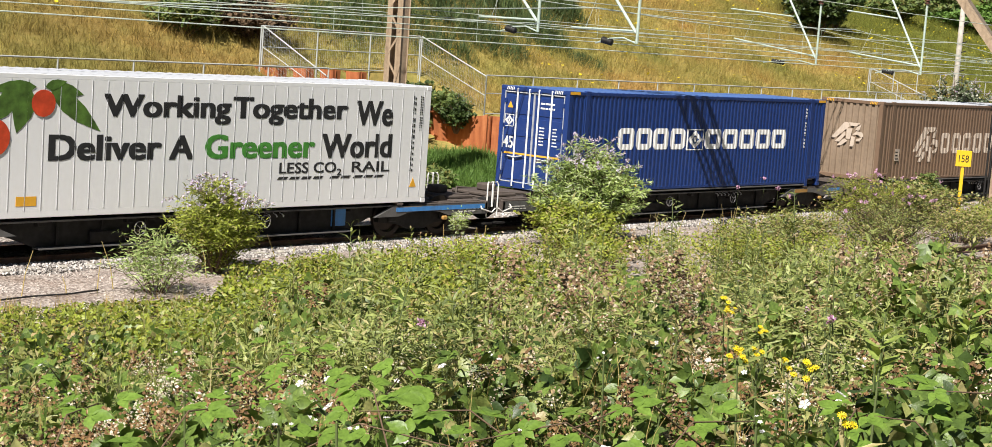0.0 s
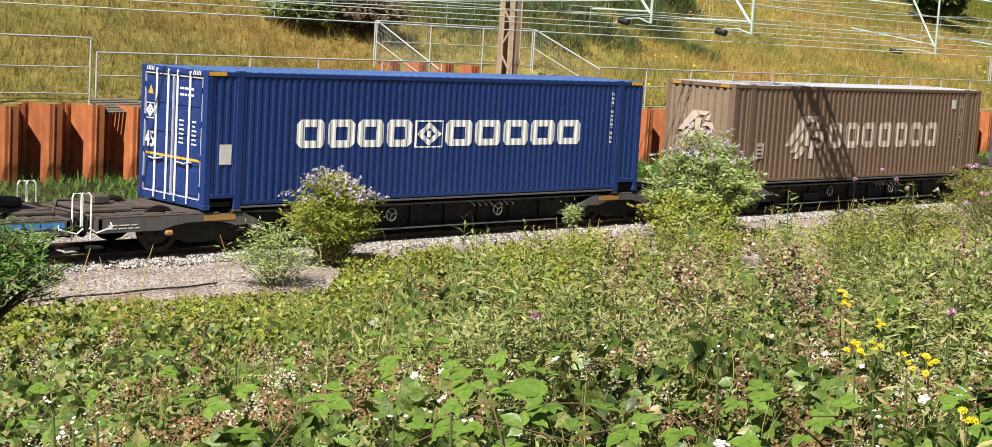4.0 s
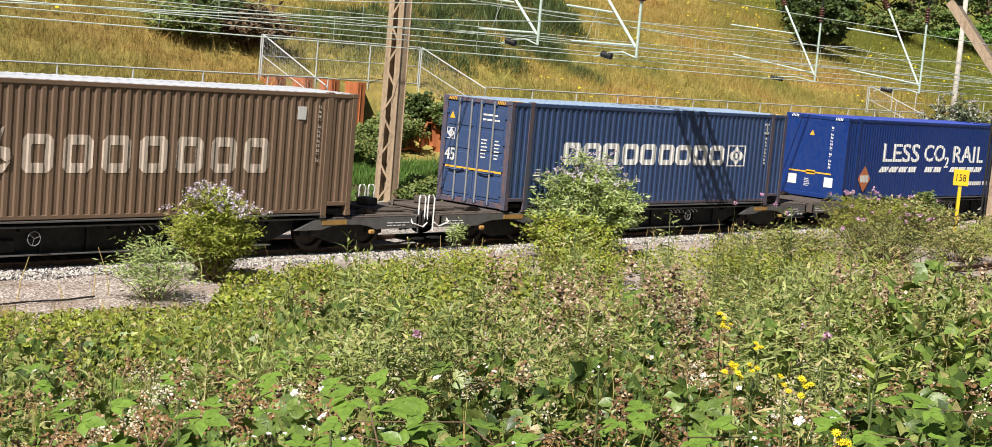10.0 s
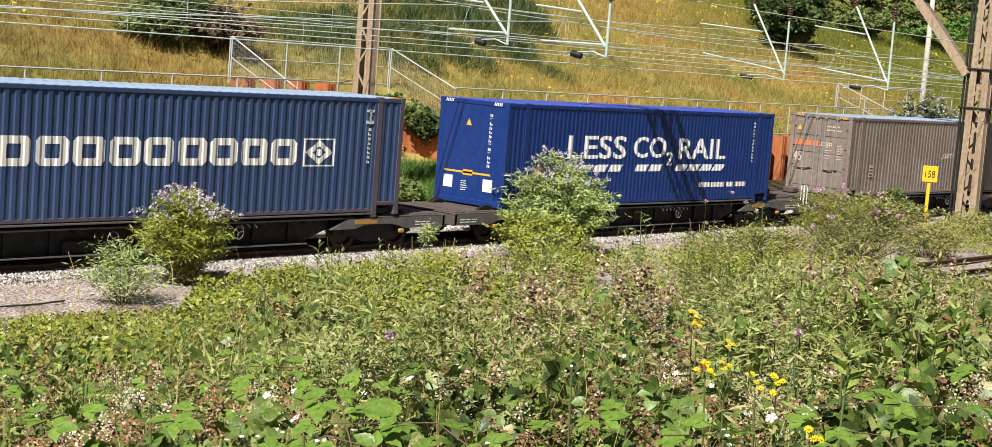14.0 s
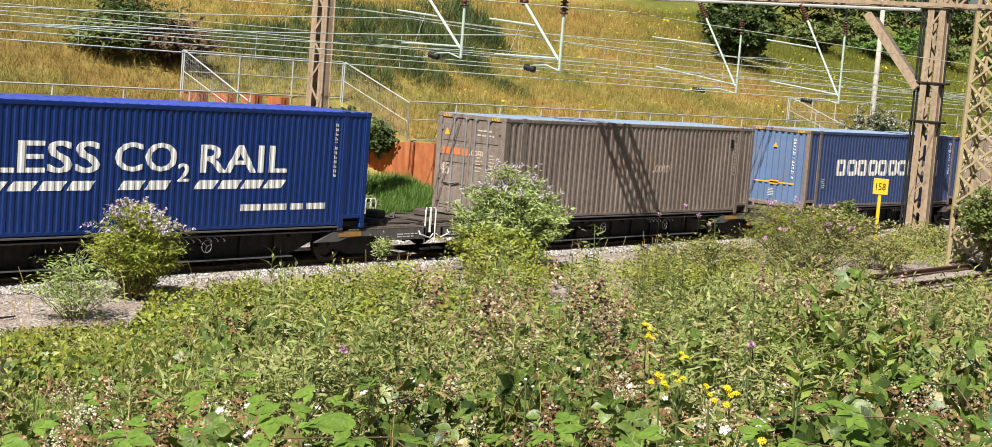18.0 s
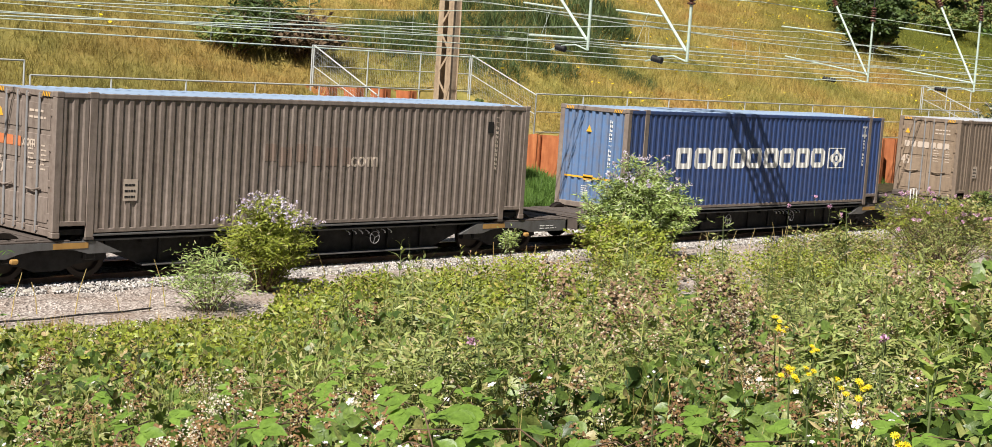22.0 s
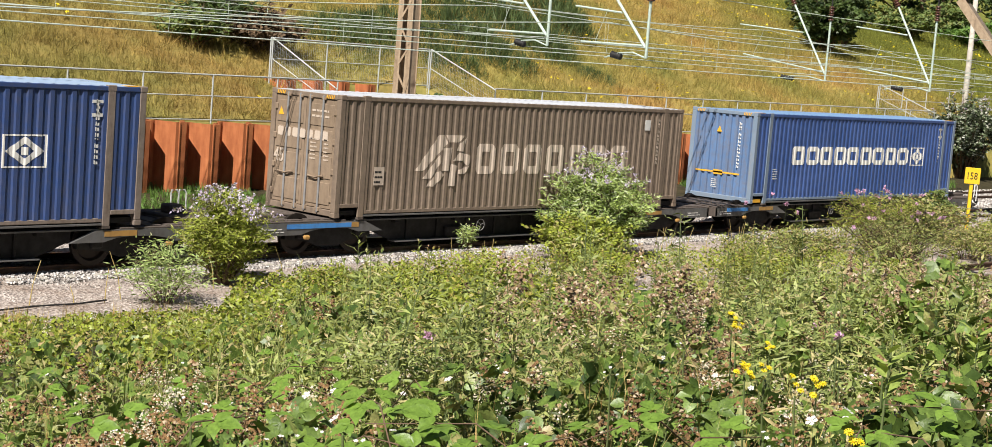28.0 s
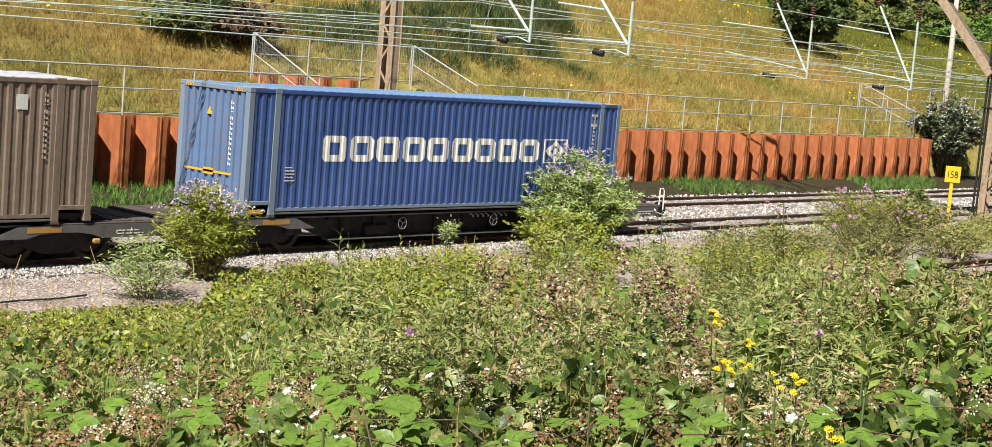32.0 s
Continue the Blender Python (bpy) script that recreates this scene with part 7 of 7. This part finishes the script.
SHOOTS = [(41.35, -11.74, 7, 0.17), (42.56, -11.23, 6, 0.16), (41.84, -12.38, 6, 0.18), (44.72, -12.89, 7, 0.19), (47.28, -11.01, 6, 0.15), (49.65, -9.82, 5, 0.15), (48.25, -13.33, 7, 0.18), (40.07, -9.91, 5, 0.12), (33.91, -14.04, 6, 0.17), (54.58, -12.43, 7, 0.16), (58.04, -8.68, 4, 0.13), (66.63, -10.89, 6, 0.15), (45.91, -11.93, 6, 0.16), (38.13, -13.84, 6, 0.16), (51.79, -13.5, 6, 0.17), (44.23, -14.03, 6, 0.18), (64.08, -12.17, 6, 0.15), (33.29, -12.44, 6, 0.14), (56.35, -13.08, 6, 0.15), (39.81, -12.25, 5, 0.14), (29.5, -13.4, 6, 0.15), (68.0, -9.6, 6, 0.13), (62.0, -12.0, 5, 0.14)]
for k, (yaw, pitch, n, s) in enumerate(SHOOTS):
    c = on_cover(yaw, pitch, 0.09)
    shoot(EYE + (c - EYE) * 0.94, n, s * 0.31, 20 * k * 7 % 360, 500 + k)


# seeding stalks before the wheels
def stalk(p, h, seed):
    random.seed(seed)
    t = sprout("dry_stalk", "dry bleached weed stalk beside the ballast", "weed", p, "dry stalks")
    lx, ly = random.uniform(-0.3, 0.3) * h, random.uniform(-0.1, 0.1)
    part("stem", Geo().tube([(0, 0, 0), (lx * 0.3, ly * 0.3, h * 0.5), (lx, ly, h)], [0.012, 0.009, 0.006], 5), STRAW, t, fix=False)
    return t


for k in range(46):
    stalk((rr.uniform(14, 48), rr.uniform(25.3, 26.2), -0.3), rr.uniform(0.35, 1.0), 600 + k)
bush("mullein", "tall pale mullein weed beside the ballast", "weed", (28.3, 26.0, -0.3), 0.5, 1.25, 5, 24, (0.06, 0.14), LANCE, BUDDLEIA, 61, 0, None, 0.2, "weed clumps", 0.9, 0.012)

def stones(name, label, n, x0, x1, y0, y1, zf, size, material):
    """Loose broken stone, each a rough little block."""
    tv = [(-1, -0.8, -0.5), (0.9, -0.7, -0.5), (0.1, 1, -0.5), (-0.4, -0.1, 0.8), (0.5, 0.2, 0.6)]
    tf = [(0, 1, 4), (0, 4, 3), (1, 2, 4), (2, 3, 4), (2, 0, 3)]
    x, y = rng.uniform(x0, x1, n), rng.uniform(y0, y1, n)
    z = np.array([zf(b) for b in y])
    return stuff(name, label, "stones", leaves_mesh(name, (tv, tf), np.stack([x, y, z], 1), frames(np.array([0, 0, 1.0]) + 0.5 * rng.normal(size=(n, 3)), rng.normal(size=(n, 3))), rng.uniform(size[0], size[1], n), material))


def stone_mat(name, a, b):
    m = Mat(name, 0.9, 0.0, 0.2)
    m.color(m.ramp(m.island(), [(0.0, a), (1.0, b)]))
    return m.m


stones("ballast_stones", "loose pale broken broken ballast stones", 8000, 12, 56, 27.6, 28.15, lambda y: -0.12 - 0.10 * max(0.0, (27.85 - y) / 0.25), (0.02, 0.038), stone_mat("ballast_chip", (0.16, 0.145, 0.14), (0.60, 0.57, 0.54)))
stones("ballast_stones", "loose pale ballast stones between the tracks", 9000, 34, 92, 29.6, 36.2, lambda y: -0.13, (0.03, 0.055), stone_mat("ballast_chip_pale", (0.22, 0.2, 0.18), (0.7, 0.66, 0.62)))
stones("gravel_stones", "brown gravel scattered on the path", 9000, 12, 42, 22.5, 27.5, lambda y: -0.255, (0.012, 0.03), stone_mat("gravel_chip", (0.15, 0.12, 0.105), (0.62, 0.54, 0.49)))

# grey sheet lying by the ballast
slab = thing("concrete_cover", "pale grey concrete trough cover lying on gravel", "cover", m=pose(36.4, 26.0, -0.24, 4, 3, 20))
part("lid", Geo().box(-0.9, -0.35, 0, 0.9, 0.35, 0.09, 0.02), CONCRETE, slab)
cable = thing("loose_cable", "black cable lying on the gravel path", "cable")
part("sheath", Geo().tube([(13.5, 25.0, -0.2), (14.4, 25.12, -0.19), (15.2, 25.02, -0.18), (16.1, 25.22, -0.2), (16.9, 25.16, -0.2), (17.6, 25.3, -0.2)], 0.018, 6), BLACK, cable)
pal = thing("timber_pallet", "grey weathered timber pallet leaning above the wall", "pallet", m=pose(23.6, 39.6, 1.9, 25, 0, 12))
for k in range(6):
    part("slat", Geo().box(0, 0.14 * k, 0, 1.7, 0.14 * k + 0.1, 0.03, 0.005), DARK_WOOD, pal)
for x in (0.1, 0.8, 1.5):
    part("bearer", Geo().box(x, 0, -0.09, x + 0.1, 0.8, 0.0, 0.005), DARK_WOOD, pal)


# ---- hillside ----
def hill_points(n, x0, x1, y0, y1):
    x, y = rng.uniform(x0, x1, n), rng.uniform(y0, y1, n)
    ok = ~((x > REC0 - 0.3) & (x < REC1 + 0.3) & (y < REC_Y + 0.5) & (y > 40.5))
    a = np.degrees(np.arctan2(x, y))
    ok &= (a > 26) & (a < 71) & (y < 51.5 + 0.5 * (a - 32))
    x, y = x[ok], y[ok]
    z = np.array([ground_z(a, b) for a, b in zip(x, y)])
    return x, y, z


def hill_grass(name, label, n, template, size, material, keep, span=(14, 150, 40.8, 66), lean=0.35, lift=-0.03):
    x, y, z = hill_points(n, *span)
    ok = keep(x, y)
    x, y, z = x[ok], y[ok], z[ok]
    m = len(x)
    nrm = unit(np.array([0, 0, 1.0]) + lean * rng.normal(size=(m, 3)))
    a = rng.uniform(0, 6.283, m)
    return stuff(name, label, "grass", leaves_mesh(name, template, np.stack([x, y, z + lift], 1), frames(nrm, np.stack([np.cos(a), np.sin(a), 0 * a], 1)), rng.uniform(size[0], size[1], m), material))


HILL_GRASS = hill_mat("hill_grass_blade", True)


def hillside(x, y):
    """Where long grass grows: thinner towards the foot of the slope and under the thickets."""
    return lump(x, y, 0.22, 61.0) + 0.6 * lump(x, y, 0.9, 62.0) > rng.uniform(-1.1, 0.1, len(x))


hill_grass("hill_grass", "long dry golden grass and green weeds on the hillside", 195000, sheaf(3, 0.42, 31, 0.9), (0.22, 0.5), HILL_GRASS, lambda x, y: x == x)
hill_grass("hill_seed_grass", "tall seeding grass standing in drifts on the hillside", 48000, sheaf(5, 0.3, 35, 0.55), (0.5, 0.95), HILL_GRASS, hillside)
hill_grass("hill_flowers", "scattered yellow ragwort flowers on the hillside", 7000, FLOWER, (0.06, 0.14), PETAL_YELLOW, lambda x, y: ((lump(x, y, 0.25, 71.0) > -0.05) & (x > 84)) | ((lump(x, y, 0.3, 72.0) > 0.22) & (x > 50)) | (lump(x, y, 0.3, 72.0) > 0.45), lift=0.5)
for k, (x, y, w, h) in enumerate(((37.6, 36.4, 1.6, 0.9), (38.9, 37.2, 1.8, 0.8), (38.6, 40.4, 2.4, 1.0), (40.2, 41.8, 2.6, 1.2), (42.6, 42.6, 2.4, 1.5), (39.2, 42.7, 1.8, 0.9))):
    bush("nettle_clump", "lush green nettles in the wall recess", "weed", (x, y, ground_z(x, y) - 0.1), w, h, 30, 20, (0.10, 0.19), SMALL, SHRUB_MID, 820 + k, 0, None, 0.2, "nettle clumps", 0.6, 0.012)
for k, (x, y, z, w, h) in enumerate(((44.6, 43.4, 1.5, 1.6, 1.7), (44.9, 42.4, 1.6, 1.6, 1.3), (44.7, 41.6, 1.3, 1.2, 1.2))):
    bush("hanging_shrub", "dark scrub hanging over the broken recess wall", "shrub", (x, y, z), w, h, 24, 20, (0.10, 0.2), SMALL, SHRUB_DARK if k != 1 else SHRUB_MID, 840 + k, 0, None, 0.2, "recess scrub", 0.6, 0.02)
hill_grass("verge_grass", "bright green grass along the foot of the wall", 9000, sheaf(5, 0.6, 33, 2.0), (0.2, 0.42), GRASS_GREEN, lambda x, y: (lump(x, y, 0.25, 81.0) > -0.15), (10, 110, 37.0, 39.9))
hill_grass("verge_grass", "lush green grass in the recess of the wall", 7000, sheaf(5, 0.6, 34, 2.0), (0.3, 0.6), GRASS_GREEN, lambda x, y: x == x, (REC0 + 0.1, REC1 - 0.1, 36.8, 40.45))


def hill_bush(yaw, y, w, h, label, material, seed, template=SMALL, size=(0.12, 0.26), n=36, per=20, name="hill_shrub", low=0.5):
    x = y * math.tan(radians(yaw))
    return bush(name, label, "shrub", (x, y, ground_z(x, y) - 0.2), w, h, n, per, size, template, material, seed, 0, None, 0.2, "hillside shrubs", low, 0.035)


hill_bush(38.2, 48.0, 4.4, 2.5, "dark feathery elder shrub on the hillside", SHRUB_DARK, 701, NARROW, (0.22, 0.44), 30, 16, low=0.35)
hill_bush(39.7, 46.6, 3.2, 1.6, "brown withered bramble shrub on the hillside", leafy("dead_twig_leaf", (0.045, 0.03, 0.018), (0.17, 0.11, 0.06), None, 0.0, 0.8, 0.0), 702)
hill_bush(37.3, 46.9, 2.6, 1.5, "green bramble shrub on the hillside", SHRUB_MID, 703)
BROOM_SHOOT = sheaf(9, 0.34, 41, 1.1)
BROOM = leafy("broom_shoot", (0.028, 0.052, 0.02), (0.115, 0.165, 0.05), (0.20, 0.19, 0.06), 0.08, 0.6, 0.2)


def broom(yaw, y, w, h, seed):
    """A soft mound of upright green broom shoots."""
    random.seed(seed)
    x = y * math.tan(radians(yaw))
    t = sprout("broom_bush", "soft dark green broom bush on the hillside", "shrub", (x, y, ground_z(x, y) - 0.15), "broom bushes")
    P, S = [], []
    for k in range(150):
        a, e = random.uniform(0, 6.283), math.sqrt(random.random())
        px, py = e * w / 2 * math.cos(a), e * w / 2 * math.sin(a)
        hh = h * (1 - 0.55 * e * e) * random.uniform(0.7, 1.1)
        for z in (0.0, 0.45 * hh):
            P.append((px, py, z + ground_z(x + px, y + py) - ground_z(x, y)))
            S.append(hh * 0.62)
    n = len(P)
    nrm = unit(np.array([0, 0, 1.0]) + 0.28 * rng.normal(size=(n, 3)))
    tagged(part("foliage", leaves_mesh("foliage", BROOM_SHOOT, np.array(P), frames(nrm, rng.normal(size=(n, 3))), S, BROOM), None, t), kind="stuff")
    return t


for k, (yaw, y, w, h) in enumerate(((42.2, 48.2, 4.2, 1.5), (43.4, 49.0, 4.5, 1.6), (44.6, 49.6, 4.2, 1.5), (46.3, 46.6, 3.4, 1.3), (47.2, 48.4, 4.6, 1.7), (48.2, 47.0, 3.8, 1.4), (48.9, 50.5, 5.0, 1.9), (49.7, 48.6, 3.2, 1.7), (47.6, 52.6, 5.0, 1.9), (46.4, 50.4, 4.4, 1.6), (45.4, 53.8, 5.0, 1.8), (50.4, 51.4, 3.2, 2.0), (49.6, 54.6, 5.0, 2.0), (51.6, 46.2, 2.2, 0.9))):
    broom(yaw, y, w, h, 710 + k)
for k, (yaw, y, w, h) in enumerate(((59.4, 52.5, 3.8, 4.2), (59.9, 54.5, 4.2, 4.4), (59.0, 56.0, 4.4, 4.6))):
    hill_bush(yaw, y, w, h, "dense dark green thicket on the hillside", SHRUB_DARK, 730 + k, SMALL, (0.2, 0.42), 44, 30)


def tree(yaw, y, h, w, label, seed):
    """A short trunk with limbs and a crown of leafy twigs."""
    random.seed(seed)
    x = y * math.tan(radians(yaw))
    t = sprout("hill_tree", label, "tree", (x, y, ground_z(x, y) - 0.2), "hillside trees")
    trunk = [(0, 0, 0), (0.1, 0.05, h * 0.25), (0.05, 0.15, h * 0.6)]
    part("trunk", Geo().tube(trunk, [0.22, 0.17, 0.09], 8), TWIG, t, fix=False)
    limbs, twigs = [], []
    for k in range(13):
        q = along(trunk, 0.25 + 0.74 * k / 13)
        a = 2.4 * k
        ln = w / 2 * random.uniform(0.7, 1.05) * (1.1 - 0.45 * k / 13)
        e = q + Vector((math.cos(a) * ln, math.sin(a) * ln, h * random.uniform(0.10, 0.38)))
        pts = [q, q.lerp(e, 0.5) + Vector((0, 0, 0.15)), e]
        limbs.append(pts)
        for _ in range(7):
            s = along(pts, random.uniform(0.3, 0.99))
            b = random.uniform(0, 6.283)
            tl = random.uniform(0.5, 1.2)
            e2 = s + Vector((math.cos(b) * tl, math.sin(b) * tl, random.uniform(-0.3, 0.8)))
            twigs.append([s, s.lerp(e2, 0.5), e2])
    for pts in limbs:
        part("limb", Geo().tube(pts, [0.08, 0.05, 0.02], 6), TWIG, t, fix=False)
    tagged(part("crown", leafy_stems(twigs, 30, (0.22, 0.44), SMALL, SHRUB_DARK, "crown", 0.0, 0.5, 0.35), None, t), kind="stuff")
    return t


for k, (yaw, y, h, w) in enumerate(((61.6, 63, 7.0, 7.0), (63.2, 62, 7.5, 7.0), (65.0, 63, 8.0, 8.0), (66.8, 62, 7.5, 7.0), (68.6, 63, 8.0, 8.0), (60.4, 65, 8.0, 8.0), (70.4, 62, 8.0, 8.0), (62.5, 67, 9.0, 8.0), (66.0, 68, 9.0, 8.0), (59.2, 61, 5.0, 5.0))):
    tree(yaw, y, h, w, "dense dark green tree on the hillside", 750 + k)
for k, (yaw, y, w, h) in enumerate(((62.0, 58.5, 6.0, 2.2), (64.2, 58.0, 6.0, 2.0), (66.2, 58.5, 6.0, 2.2), (68.2, 58.0, 6.0, 2.2), (63.2, 60.5, 6.0, 2.4), (65.6, 60.5, 6.0, 2.4))):
    hill_bush(yaw, y, w, h, "low green bramble thicket on the hillside", GRASS_GREEN if k % 2 else SHRUB_MID, 780 + k, SMALL, (0.2, 0.4), 44, 28)


def motions():
    """The whole train rolls to the left, gathering speed; its wheels turn with it."""
    times = [2.0 * k for k in range(17)]
    for c, w, off in zip(CONTAINERS, WAGONS, OFFSETS):
        walk(c, [(t, pose(train_x(t) + off, SIDE_Y, DECK)) for t in times])
        walk(w, [(t, pose(train_x(t) + off, NEAR, 0.0)) for t in times])
    walk(tail, [(t, pose(train_x(t) + OFFSETS[-1] + LEN + 2.46, NEAR - 0.45, 0.7)) for t in times])
    steps = [32.0 * k / 220 for k in range(221)]
    for ws, x in WHEELS:
        walk(ws, [(t, pose(x, 0, 0.46) @ Matrix.Rotation((train_x(t) - train_x(0)) / 0.46, 4, "Y")) for t in steps])


motions()
